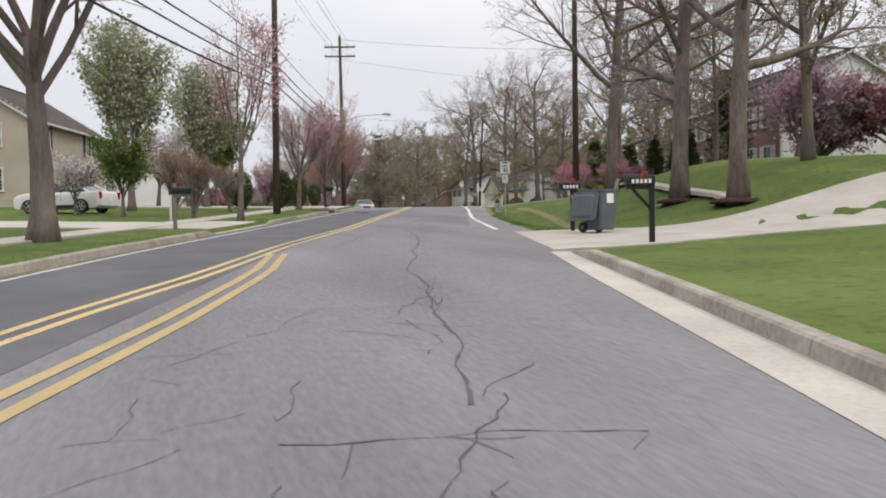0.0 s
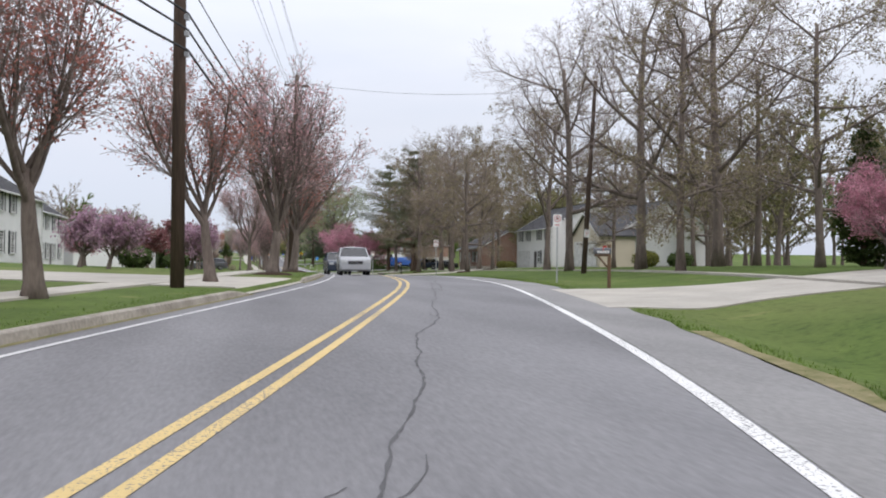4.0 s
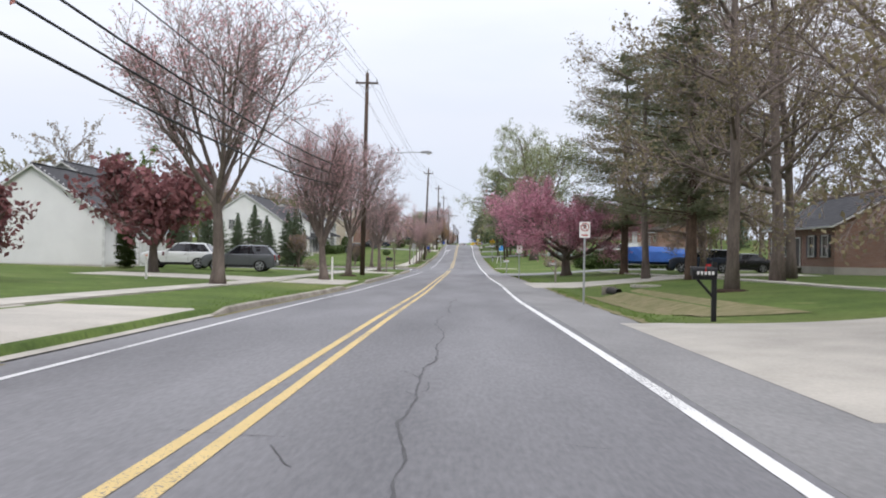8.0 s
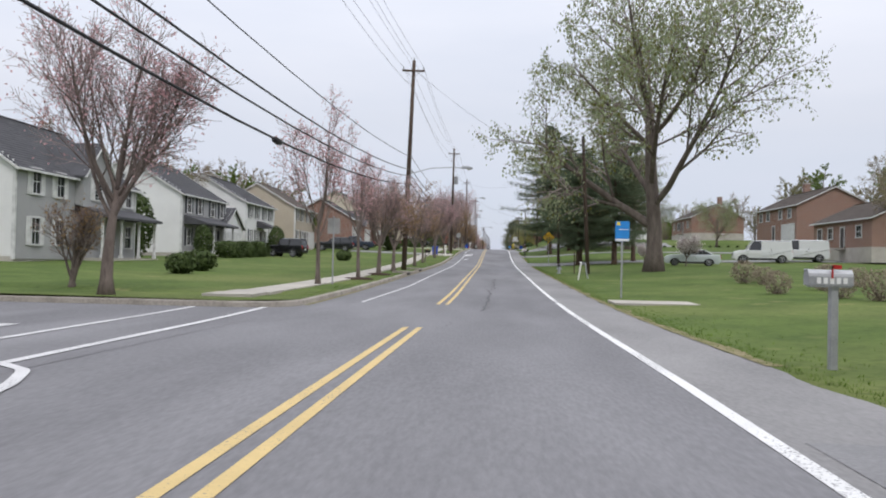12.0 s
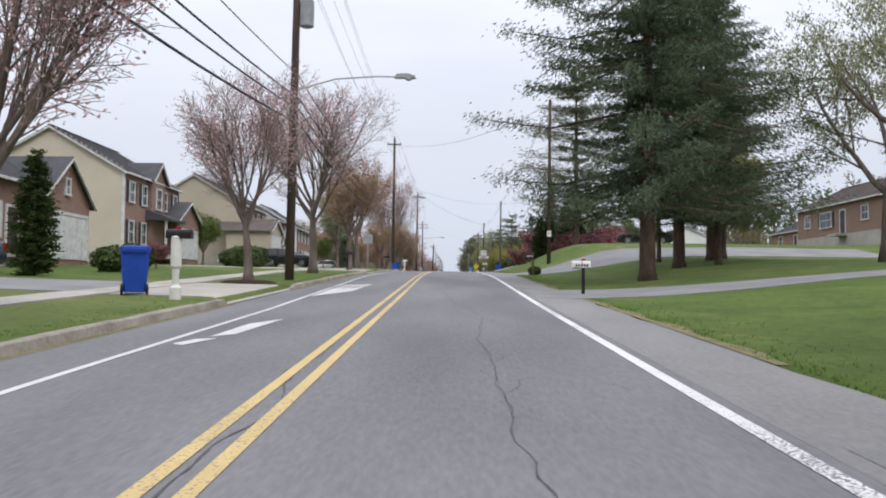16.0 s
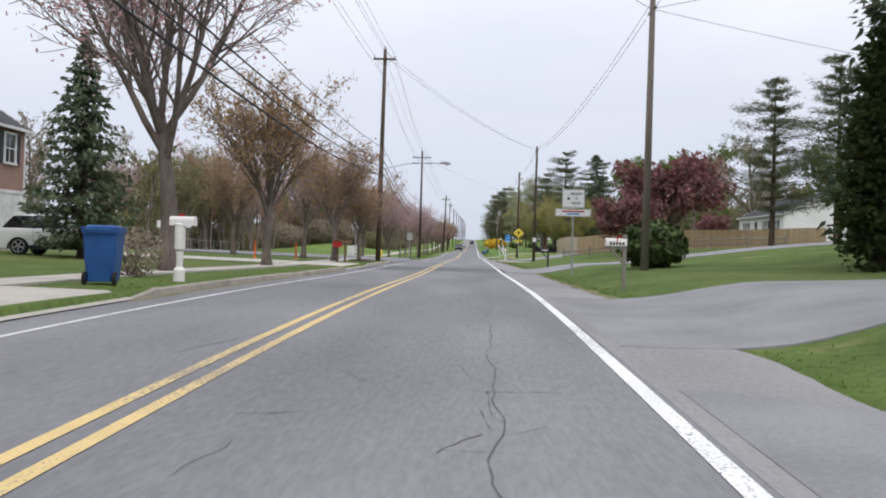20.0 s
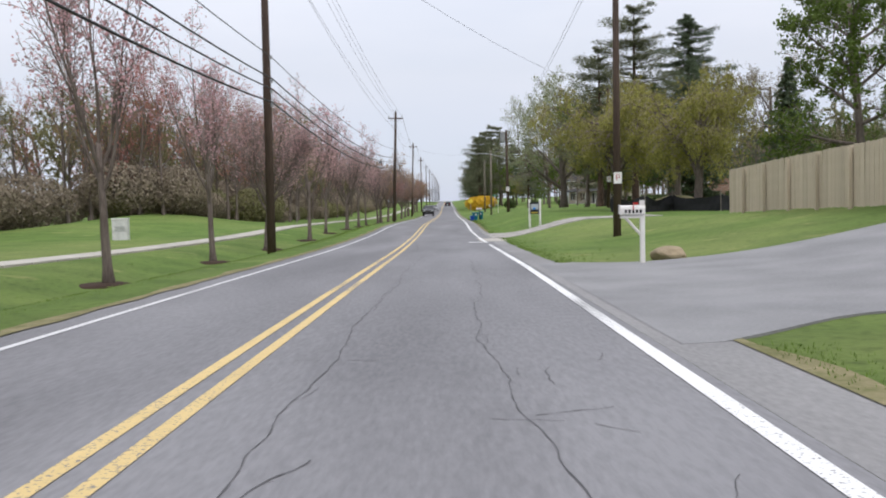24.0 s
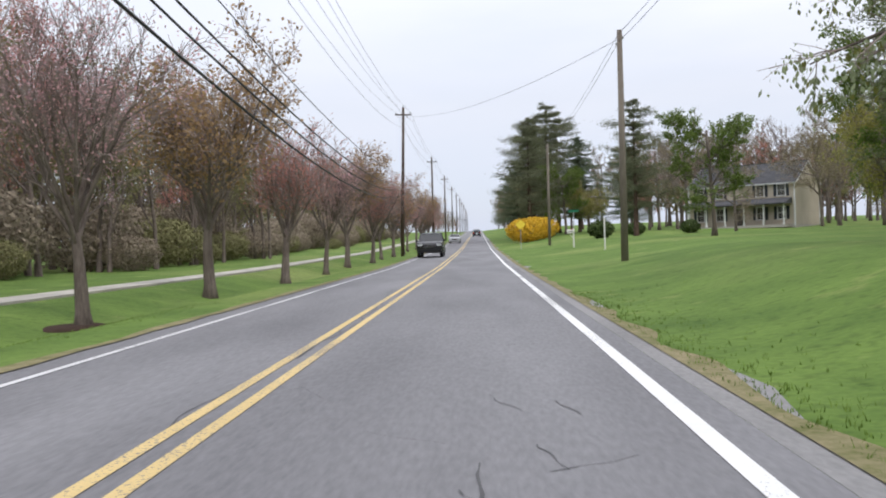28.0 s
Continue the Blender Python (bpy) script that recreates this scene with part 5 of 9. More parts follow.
def belt(label, kinds, spots):
    """A distant belt of trees, joined into one mesh."""
    vs, fs, ms, mats = [], [], [], []
    n0 = 0
    for kind in kinds:
        kind.cache = []
        for ch in kind.thing.children:
            me = ch.data
            co = np.empty(len(me.vertices) * 3, dtype=np.float64)
            me.vertices.foreach_get("co", co)
            kind.cache.append((co.reshape(-1, 3), [tuple(p.vertices) for p in me.polygons], me.materials[0]))
    for u, y, sc in spots:
        kind = wr.choice(kinds)
        rot = np.array((stand(u, y, -0.05, wr.uniform(0, 360)) @ Matrix.Scale(sc, 4)))
        for co, polys, mat in kind.cache:
            if mat not in mats:
                mats.append(mat)
            vs.append(co @ rot[:3, :3].T + rot[:3, 3])
            fs += [tuple(i + n0 for i in p) for p in polys]
            ms += [mats.index(mat)] * len(polys)
            n0 += len(co)
    me = bpy.data.meshes.new("tree_belt")
    me.from_pydata(np.concatenate(vs).tolist(), [], fs)
    for m_ in mats:
        me.materials.append(m_)
    me.polygons.foreach_set("material_index", ms)
    me.update()
    return tagged(new("tree_belt", me), label, "trees", kind="stuff")


belt("dense brown leafless wood behind the path", (far_a, far_b, far_b, far_a, far_b, far_d), [(-21 - wr.expovariate(0.06) - (12 * smooth01((556 - y) / 24) if y < 556 else 0), y, wr.uniform(0.7, 1.1)) for y in (482 + 1.9 * k + wr.uniform(-2, 2) for k in range(190))])
belt("brown trees behind the park lawns", (far_a, far_b, far_a), [(-44 - wr.uniform(0, 30), 366 + 1.7 * k, wr.uniform(0.75, 1.15)) for k in range(75)])
belt("mixed spring trees behind the gardens", (far_a, far_b, far_c, far_d, far_a), [(-36 - wr.uniform(0, 32), -30 + 3.3 * k + wr.uniform(-3, 3), wr.uniform(0.65, 1.05)) for k in range(125)])
belt("tangled brown and greening undergrowth along the wood", (brush_a, brush_b, brush_a), [(-19 - wr.uniform(0, 14) - (12 * smooth01((556 - y) / 24) if y < 556 else 0), y, wr.uniform(0.9, 1.7)) for y in (482 + 2.1 * k + wr.uniform(-2, 2) for k in range(130))])
belt("grey-brown spring wood behind the porch house", (far_a, far_b, far_a, far_d), [(wr.uniform(26, 110), wr.uniform(690, 740), wr.uniform(0.8, 1.2)) for k in range(90)])
belt("spring wood behind the long lawn", (far_b, far_a, far_b, far_c), [(wr.uniform(62, 95), 560 + 1.6 * k, wr.uniform(0.8, 1.15)) for k in range(80)])
# gardens on the left
for kind, u, y, sc in (
    (pear_a, -19.5, 90, 2.0), (green_a, -15.5, 93, 1.5), (pear_a, -17, 84, 1.3), (pear_a, -13.6, 60, 0.85), (pear_b, -13.6, 66, 1.5), (cone_a, -8.6, 68.5, 0.88), (cone_a, -7.0, 71.4, 0.9), (cone_a, -6.5, 74.0, 0.8), (cone_a, -6.0, 77.4, 0.6), (redbud_a, -9.5, 80, 0.9),
    (pear_b, -12.2, 74.5, 1.35), (green_a, -11.0, 59, 0.7), (crape_a, -13.5, 75, 1.1), (redbud_a, -10, 116, 1.05), (redbud_a, -16, 118, 1.3), (redbud_a, -13, 112, 1.1), (cherry_a, -18, 128, 0.6), (plum_a, -15.5, 138, 1.2), (pear_a, -11.5, 133, 0.85), (pear_a, -12, 138, 0.9), (pear_a, -13, 150, 1.2), (plum_a, -15.5, 187, 2.5), (plum_a, -15, 168, 1.3),
    (arbor_a, -19, 192, 0.8), (crape_a, -13, 216, 1.2), (crape_a, -11, 240, 1.0), (cone_a, -24.8, 276.6, 2.0), (cone_a, -20.9, 280.4, 1.05),
    (cone_a, -20.6, 301.5, 1.2), (green_a, -24, 330, 0.9), (arbor_a, -12.8, 330, 1.0), (plum_a, -13, 343, 0.5), (green_a, -19, 372, 0.85), (green_a, -13.5, 403, 0.7), (spruce_b, -13.2, 421.5, 1.0), (plum_a, -14, 388, 0.35), (oak_c, -30, 300, 0.7), (oak_c, -34, 262, 0.7),
    (shrub_g, -12.5, 253, 0.9), (shrub_g, -13, 257, 1.0), (shrub_g, -12, 292, 0.9), (shrub_g, -12.5, 336, 1.0), (shrub_g, -13, 340, 1.1), (shrub_g, -14, 362, 1.2), (shrub_g, -13.5, 366, 1.2), (shrub_b, -5.6, 407.5, 1.0), (shrub_g, -14, 122, 1.2), (shrub_g, -12.5, 128, 1.0), (shrub_b, -10, 205, 0.8),
):
    kind.put(u, y, sc)
for k in range(13):
    spruce_b.put(-13.4 - 0.95 * k, 216.4 + 1.9 * math.sin(k * 2.3), 0.52 + 0.09 * math.sin(k * 1.7 + 1))
for y in (287, 291.2, 295.4):
    hedge_a.put(-20.8, y, 1.0, turn=90)
hedge_a.put(-11.8, 358, 1.0, turn=90)
# ---- planting, right side ----
for kind, u, y, sc in (
    (oak_a, 10.2, 61.2, 1.0), (oak_a, 14.5, 66, 0.95), (oak_a, 10.4, 50.3, 1.0), (oak_a, 10.9, 46.4, 0.95), (oak_b, 14.8, 51, 0.8), (oak_c, 17.5, 70, 0.8), (oak_b, 22, 86, 0.9), (oak_a, 15.5, 84, 0.9), (oak_a, 20.5, 74, 1.0), (oak_c, 27, 96, 0.9), (oak_b, 30, 70, 0.8), (redbud_a, 19.5, 64, 2.0), (redbud_a, 22.5, 69, 1.9), (plum_a, 24, 64, 1.5), (arbor_a, 19.2, 79.5, 0.95), (arbor_a, 20.3, 75.8, 1.7), (arbor_a, 18.4, 84.5, 1.0), (arbor_a, 16.6, 74.5, 0.75), (redbud_a, 17.4, 86, 0.9), (cherry_a, 15.2, 84, 0.62), (cherry_a, 15.4, 98, 0.8), (oak_c, 16.5, 104, 0.85), (oak_c, 21, 92, 0.85), (oak_c, 19, 114, 0.9), (oak_c, 22.5, 128, 0.9), (oak_c, 21, 138, 0.85),
    (oak_c, 12.5, 108, 0.95), (oak_a, 13.5, 116, 1.0), (oak_a, 12, 124, 0.95), (oak_a, 16, 112, 1.0), (oak_b, 13.5, 133, 0.95), (oak_c, 11.2, 147.8, 0.95), (oak_c, 11.4, 154.5, 0.95), (oak_b, 16, 161, 1.0), (oak_a, 15.5, 166, 0.95), (oak_c, 11.9, 173, 1.2), (oak_a, 16.5, 181, 1.1), (pine_a, 14.0, 187, 1.1), (oak_b, 19, 186, 1.1), (oak_b, 22, 176, 1.0), (oak_b, 27, 190, 1.0),
    (pine_a, 13.6, 204.5, 1.1), (oak_c, 12.6, 192, 1.1), (pine_a, 16.5, 197, 1.1), (oak_c, 18.5, 201, 1.1), (oak_b, 20, 207, 1.0), (oak_b, 21, 193, 1.0), (cherry_b, 9.9, 209.5, 1.8), (willow_a, 12.6, 275.5, 1.62), (spruce_a, 9.6, 299, 0.75), (spruce_a, 12.8, 297, 0.95), (pine_a, 15.5, 303, 0.85), (spruce_a, 10.6, 307, 0.8), (pear_a, 17.5, 288, 0.8), (pear_a, 14.5, 290, 0.6),
    (spruce_a, 9.0, 333.6, 1.22), (spruce_a, 12.3, 341.5, 1.05), (pine_a, 14, 341, 0.6), (willow_b, 17, 350, 0.7), (willow_a, 20.0, 337, 1.0), (spruce_a, 15.5, 347, 1.05), (pine_a, 13.4, 350, 0.5), (willow_a, 36, 352, 0.6), (oak_b, 40, 300, 0.7), (green_a, 52, 318, 1.0), (spruce_b, 60, 325, 1.2), (leafy_a, 66, 300, 0.8),
    (spruce_b, 14.6, 413, 1.2), (pine_a, 17.0, 407, 1.6), (shrub_r, 17, 411, 1.3), (shrub_r, 20.5, 408, 1.4), (shrub_r, 23, 415, 1.5), (plum_a, 21, 420, 1.3), (arbor_a, 13.0, 411, 1.55), (arbor_a, 14.2, 412, 1.5), (arbor_a, 17, 416, 1.95), (arbor_a, 18.3, 415, 1.8), (pine_a, 22, 446, 0.75), (pine_a, 25, 443, 0.8), (shrub_g, 9.3, 422.3, 1.7), (plum_a, 20.0, 465, 3.3), (plum_a, 15.5, 462, 2.0), (plum_a, 27, 478, 1.4),
    (spruce_b, 23, 545, 1.25), (spruce_b, 28, 538, 1.2), (leafy_a, 29, 528, 1.2), (leafy_a, 34, 515, 1.2), (oak_b, 38, 500, 1.0), (leafy_a, 40, 480, 0.9), (oak_c, 32, 530, 0.9), (willow_b, 13.5, 531, 0.95), (willow_b, 17, 524, 0.9), (willow_b, 20, 540, 0.9),
    (willow_a, 15.4, 573, 1.2), (willow_b, 19, 567, 1.2), (pine_a, 15.5, 549, 0.95), (pine_a, 19.5, 553, 1.25), (spruce_a, 26, 558, 1.3), (leafy_a, 17, 566, 0.85), (leafy_a, 21.5, 571, 0.9), (leafy_a, 25, 562, 0.95), (leafy_a, 29, 575, 0.9), (pine_a, 28, 566, 1.0), (oak_b, 35, 560, 1.0), (willow_b, 24, 580, 0.8), (leafy_a, 24, 600, 0.9), (willow_b, 29, 612, 0.9), (pine_a, 21, 590, 0.9), (leafy_a, 33, 622, 0.9), (leafy_a, 19, 618, 0.7),
    (pine_a, 17.6, 641, 0.9), (pine_a, 9.5, 680, 1.15), (pine_a, 11, 697, 1.3), (spruce_a, 9.2, 708, 0.95), (leafy_a, 15, 683, 0.8), (willow_b, 19, 688, 0.8), (spruce_a, 22, 672, 0.85), (oak_c, 34, 668, 0.95), (oak_b, 43, 655, 0.95), (oak_c, 52, 662, 1.0), (oak_b, 60, 640, 0.95), (pine_a, 13, 690, 1.35), (pine_a, 16, 705, 1.4), (pine_a, 12.5, 715, 1.35), (oak_c, 27, 640, 0.75), (oak_b, 36, 642, 0.7), (oak_c, 41, 636, 0.75), (spruce_a, 19, 700, 1.1), (pine_a, 14, 735, 1.2), (spruce_a, 12, 760, 1.1), (oak_b, 30, 690, 1.0), (oak_b, 40, 700, 1.0), (oak_a, 50, 695, 1.0), (oak_b, 62, 690, 1.0), (oak_b, 55, 650, 0.9), (oak_a, 30, 672, 0.9), (oak_b, 47, 668, 0.8),
    (forsy, 8.2, 668, 1.6), (forsy, 9.6, 672, 1.6), (forsy, 11, 676, 1.5), (shrub_g, 20, 655, 1.4), (shrub_g, 26, 654, 1.4), (shrub_g, 14, 640, 1.6),
    (shrub_g, 6.4, 351.0, 0.5), (shrub_y, 18, 126, 1.0), (shrub_g, 21, 127, 1.1), (arbor_a, 21, 108, 1.5), (arbor_a, 22.5, 107, 1.5), (arbor_a, 24, 106, 1.45), (shrub_g, 19, 97, 0.9), (shrub_y, 18, 98, 1.0), (shrub_y, 20, 165, 0.9), (shrub_y, 23, 172, 0.9), (shrub_g, 24, 175, 1.0), (shrub_g, 15.5, 236, 1.3), (shrub_g, 17.5, 235, 1.4),
):
    kind.put(u, y, sc)
for k in range(9):
    shrub_b.put(14 + wr.uniform(-2.5, 3.5), 242 + k * 1.7, wr.uniform(0.7, 1.0))
for u, y in ((15.4, 226.5), (19.8, 227)):
    hedge_a.put(u, y, 1.35, turn=5)
for k in range(12):
    shrub_g.put(28 + 1.4 * k, 352, 0.3)
for k in range(5):
    hedge_a.put(24 + 5.5 * k, 585, 1.1, turn=0)
belt("mixed spring trees behind the houses", (far_a, far_b, far_b, far_c, far_a), [((42 if k < 90 else 55) + wr.uniform(0, 32), -25 + 3.0 * k + wr.uniform(-3, 3), wr.uniform(0.7, 1.1)) for k in range(230)])
belt("leafing trees between the houses", (far_b, far_a, far_b), [(30 + wr.uniform(0, 16), 96 + 2.6 * k, wr.uniform(0.8, 1.1)) for k in range(46)])
for k in range(26):
    wr.choice((oak_b, far_b, pine_a)).put(11 + wr.uniform(0, 22), 745 + 14 * k, wr.uniform(0.8, 1.1))
for k in range(20):
    wr.choice((far_a, far_d)).put(-12 - wr.uniform(0, 14), 890 + 16 * k, wr.uniform(0.7, 0.9))
# mulch rings under the street trees
ring = Shape()
ring.turned((0, 0, -0.06), [(0.62, 0.0), (0.6, 0.09), (0.4, 0.15), (0.1, 0.17)], 14)
ring_me = ring.mesh("mulch_ring", M["mulch"], True)
for u, y in ((-5.2, 107.6), (-5.2, 122.2), (-5.6, 193.6), (-5.2, 209.6), (-4.6, 254.2), (-4.6, 261), (-5.1, 328.6), (10.4, 50.3), (10.9, 46.4), (11.9, 173), (10.9, 147.8), (-4.9, 442), (-6.7, 482.4), (-6.7, 492.5), (-6.7, 502.6), (-6.7, 512.7), (-6.7, 522.8), (-6.7, 532.9), (-6.7, 543.0), (-6.7, 553.1), (-6.7, 563.2), (-6.7, 573.3), (14, 150), (13.5, 160), (20.5, 74), (17, 64)):
    o = tagged(new("mulch_ring", ring_me), "low ring of dark mulch round a tree trunk", "mulch", "mulch rings")
    o.matrix_world = stand(u, y, 0.0, y * 40)
    o.scale = (1.2 + 0.3 * math.sin(y), 1.2, 1)

# ---- poles and cables ----


def utility_pole(u, y, height=14.0, wood="pole_wood", arms=1, lamp=None, transformer=False, lean=(0, 0), label="tall dark wooden utility pole beside the road", plate=False, guard=False):
    th = empty("utility_pole", label, "utility pole", "utility poles")
    part("pole", Shape().tube([(0, 0, -0.5), (0, 0, height * 0.5), (0, 0, height)], [0.17, 0.145, 0.11], 12), M[wood], th, smooth=True)
    tops = []
    for a in range(arms):
        z = height - 0.9 - 0.75 * a if arms > 1 else height - 0.7
        wide = 2.5 if arms > 1 else 1.5
        arm = part("crossarm", Shape().box((0, -0.17, z), (wide, 0.1, 0.12)), M[wood], th)
        br = Shape()
        for sg in (-1, 1):
            br.tube([(sg * wide * 0.3, -0.2, z - 0.05), (0, -0.15, z - 0.55)], 0.015, 5)
        part("brace", br, M["galv"], arm)
        for x in (-wide / 2 + 0.1, wide / 2 - 0.1, -wide / 2 + 0.6, wide / 2 - 0.6) if arms > 1 else (-wide / 2 + 0.08, wide / 2 - 0.08):
            part("insulator", Shape().turned((x, -0.17, z + 0.06), [(0.02, 0), (0.03, 0.05), (0.055, 0.08), (0.03, 0.11), (0.05, 0.14), (0.02, 0.18)], 8), M["ceramic"], arm)
    part("insulator", Shape().turned((0, 0, height), [(0.03, 0), (0.05, 0.06), (0.03, 0.12), (0.05, 0.16), (0.02, 0.22)], 8), M["ceramic"], th)
    for z in (5.7, 6.2, 6.6, 7.5):
        part("clamp", Shape().box((0.17, 0, z), (0.1, 0.14, 0.12)), M["galv"], th)
    part("riser", Shape().tube([(-0.15, 0.06, 0.0), (-0.15, 0.06, 6.4)], 0.025, 6), M["cable"], th, "black cable riser")
    if lamp:
        z, reach = lamp
        part("lamp_arm", Shape().tube([(0.1, 0, z - 0.55), (reach * 0.4, 0, z - 0.12), (reach * 0.8, 0, z), (reach, 0, z)], 0.03, 8), M["galv"], th)
        head = part("lamp_head", Shape().prism([(-0.12, 0.0), (-0.05, 0.13), (0.35, 0.16), (0.62, 0.08), (0.66, 0.0)], "y", -0.14, 0.14), M["lamp_grey"], th)
        head.matrix_local = pose(reach, 0, z - 0.05)
        part("lamp_lens", Shape().turned((0.4, 0, -0.09), [(0.05, 0), (0.13, 0.04), (0.15, 0.09)], 12), M["lens"], head)
    if transformer:
        can = part("transformer", Shape().turned((0.4, -0.05, height * 0.66), [(0.2, 0), (0.26, 0.03), (0.26, 0.95), (0.22, 1.02), (0.06, 1.05)], 14), M["ceramic"], th, "grey transformer can")
        for x in (-0.1, 0.1):
            part("bushing", Shape().turned((0.4 + x, -0.05, height * 0.66 + 1.03), [(0.04, 0), (0.03, 0.1), (0.05, 0.14), (0.02, 0.25)], 8), M["ceramic"], can)
    if plate:
        pl = part("notice_plate", Shape().box((0, -0.19, 2.3), (0.32, 0.012, 0.48)), M["sign_white"], th, "small white notice plate")
        sh = Shape()
        sh.tube([(-0.06, -0.2, 2.18), (-0.06, -0.2, 2.42)], 0.012, 5)
        sh.tube([(-0.06, -0.2, 2.42), (0.06, -0.2, 2.42), (0.06, -0.2, 2.3), (-0.06, -0.2, 2.3)], 0.012, 5)
        part("lettering", sh, M["red"], pl)
    if guard:
        part("ground_guard", Shape().tube([(0.14, -0.1, 0), (0.14, -0.1, 2.6)], 0.03, 6), M["sign_white"], th, "pale ground-wire guard")
    th.matrix_world = stand(u, y, -0.05, 0, lean[0], lean[1])
    return th


POLES = [(-4.7, 12, 13, 1), (-5.0, 61.5, 13, 1), (-5.1, 92.2, 14, 2), (-5.4, 126.5, 12.5, 1), (-5.1, 197, 13.5, 1), (-4.4, 272, 14, 1), (-4.4, 332, 14.2, 1), (-4.6, 393, 14.2, 1), (-4.1, 445.5, 14.2, 1), (-4.95, 504.4, 14.5, 2), (-3.75, 561, 11.4, 1), (-5.0, 635, 13.8, 1)] + [(-4.8, 688 + 50 * k, 13.5, 1) for k in range(10)]
lamps = {92.2: (7.6, 3.4), 197: (8.3, 3.8), 272: (7.0, 3.6), 332: (7.6, 3.8), 393: (7.8, 2.8), 445.5: (6.7, 4.0)}
leans = {272: (0, 1.6), 561: (0, 1.9), 635: (0, 2.0), 92.2: (0, -0.3), 126.5: (0, 1.0), 197: (0, 0.4), 332: (0, 0.6)}
for u, y, h, a in POLES:
    utility_pole(u, y, h, arms=max(1, a), lamp=lamps.get(y), transformer=y in (332,), lean=leans.get(y, (0, (y % 7) * 0.12)), plate=False)


def pole_top(q, dz, du=0.0):
    u, y, h, a = q
    x, yy_ = place(u + du + math.tan(radians(leans.get(y, (0, (y % 7) * 0.12))[1])) * (h + dz if dz < 0 else dz), y)
    return Vector((x, yy_, ground_z(u, y) + (h + dz if dz <= 0 else dz)))


def span(s, a, b, sag, r, n=14, sides=4):
    pts = []
    for k in range(n + 1):
        f = k / n
        p = a.lerp(b, f)
        p.z -= 4 * sag * f * (1 - f)
        pts.append(p)
    s.tube(pts, r, sides, caps=False)


for q0, q1 in zip(POLES, POLES[1:]):
    th = empty("overhead_lines", "black cables and thin wires sagging between utility poles", "power lines", "overhead lines")
    length = q1[1] - q0[1]
    for z, du, r, sg, nm, mt in ((5.75, 0.2, 0.032, 0.8, "telephone_cable", "cable"), (6.25, 0.2, 0.026, 0.75, "telephone_cable", "cable"), (6.65, 0.2, 0.026, 0.7, "telephone_cable", "cable"), (7.5, 0.15, 0.016, 0.6, "neutral_wire", "cable"), (-0.5, -0.68, 0.009, 0.6, "conductor", "wire"), (-0.5, 0.68, 0.009, 0.6, "conductor", "wire"), (-2.0, 0.12, 0.009, 0.7, "conductor", "wire"), (0.0, 0.0, 0.009, 0.55, "conductor", "wire"), (-1.4, 0.9, 0.008, 0.6, "conductor", "wire")):
        s = Shape()
        span(s, pole_top(q0, z, du), pole_top(q1, z, du), sg * min(2.2, (length / 45) ** 2 * 0.8), r)
        part(nm, s, M[mt], th, smooth=True, tidy=False)
for qi, f, z in ((4, 0.55, 5.75), (6, 0.5, 5.75), (8, 0.2, 7.5), (9, 0.7, 6.25), (11, 0.35, 5.75)):
    a, b = pole_top(POLES[qi], z, 0.2), pole_top(POLES[qi + 1], z, 0.2)
    p = a.lerp(b, f)
    ln = POLES[qi + 1][1] - POLES[qi][1]
    p.z -= 4 * f * (1 - f) * 0.78 * min(2.2, (ln / 45) ** 2 * 0.8)
    o = empty("cable_splice", "black splice case hanging on a telephone cable", "cable splice")
    part("case", Shape().turned((0, 0, -0.35), [(0.03, 0), (0.09, 0.06), (0.1, 0.35), (0.09, 0.62), (0.03, 0.7)], 10), M["cable"], o, smooth=True)
    ringlets = Shape()
    for k in range(5):
        ringlets.tube([(0.0, 0, 0.4 + 0.13 * k), (0.07, 0, 0.46 + 0.13 * k), (0, 0, 0.52 + 0.13 * k)], 0.008, 4)
    part("coil", ringlets, M["cable"], o)
    o.matrix_world = Matrix.Translation(p + Vector((0, 0, -0.07))) @ pose(0, 0, 0, 90)
RP = [(8.6, 61.2, 12, "pole_wood", None, False), (10.5, 116.5, 10.5, "pole_wood", None, True), (8.0, 274.5, 9.5, "pole_wood", None, False), (8.1, 304, 11, "pole_wood", None, False), (8.6, 363, 12, "pole_wood", None, True), (8.4, 419.2, 9.8, "grey_pole", None, False), (8.3, 474.5, 11.5, "pole_wood", None, True), (8.1, 503.5, 11.5, "pole_wood", None, True), (7.5, 553, 7.7, "pole_wood", (5.6, -3.4), True), (7.7, 589, 9.0, "grey_pole", None, False), (9.0, 640, 10, "grey_pole", None, False), (14, 537, 9, "pole_wood", None, True)]
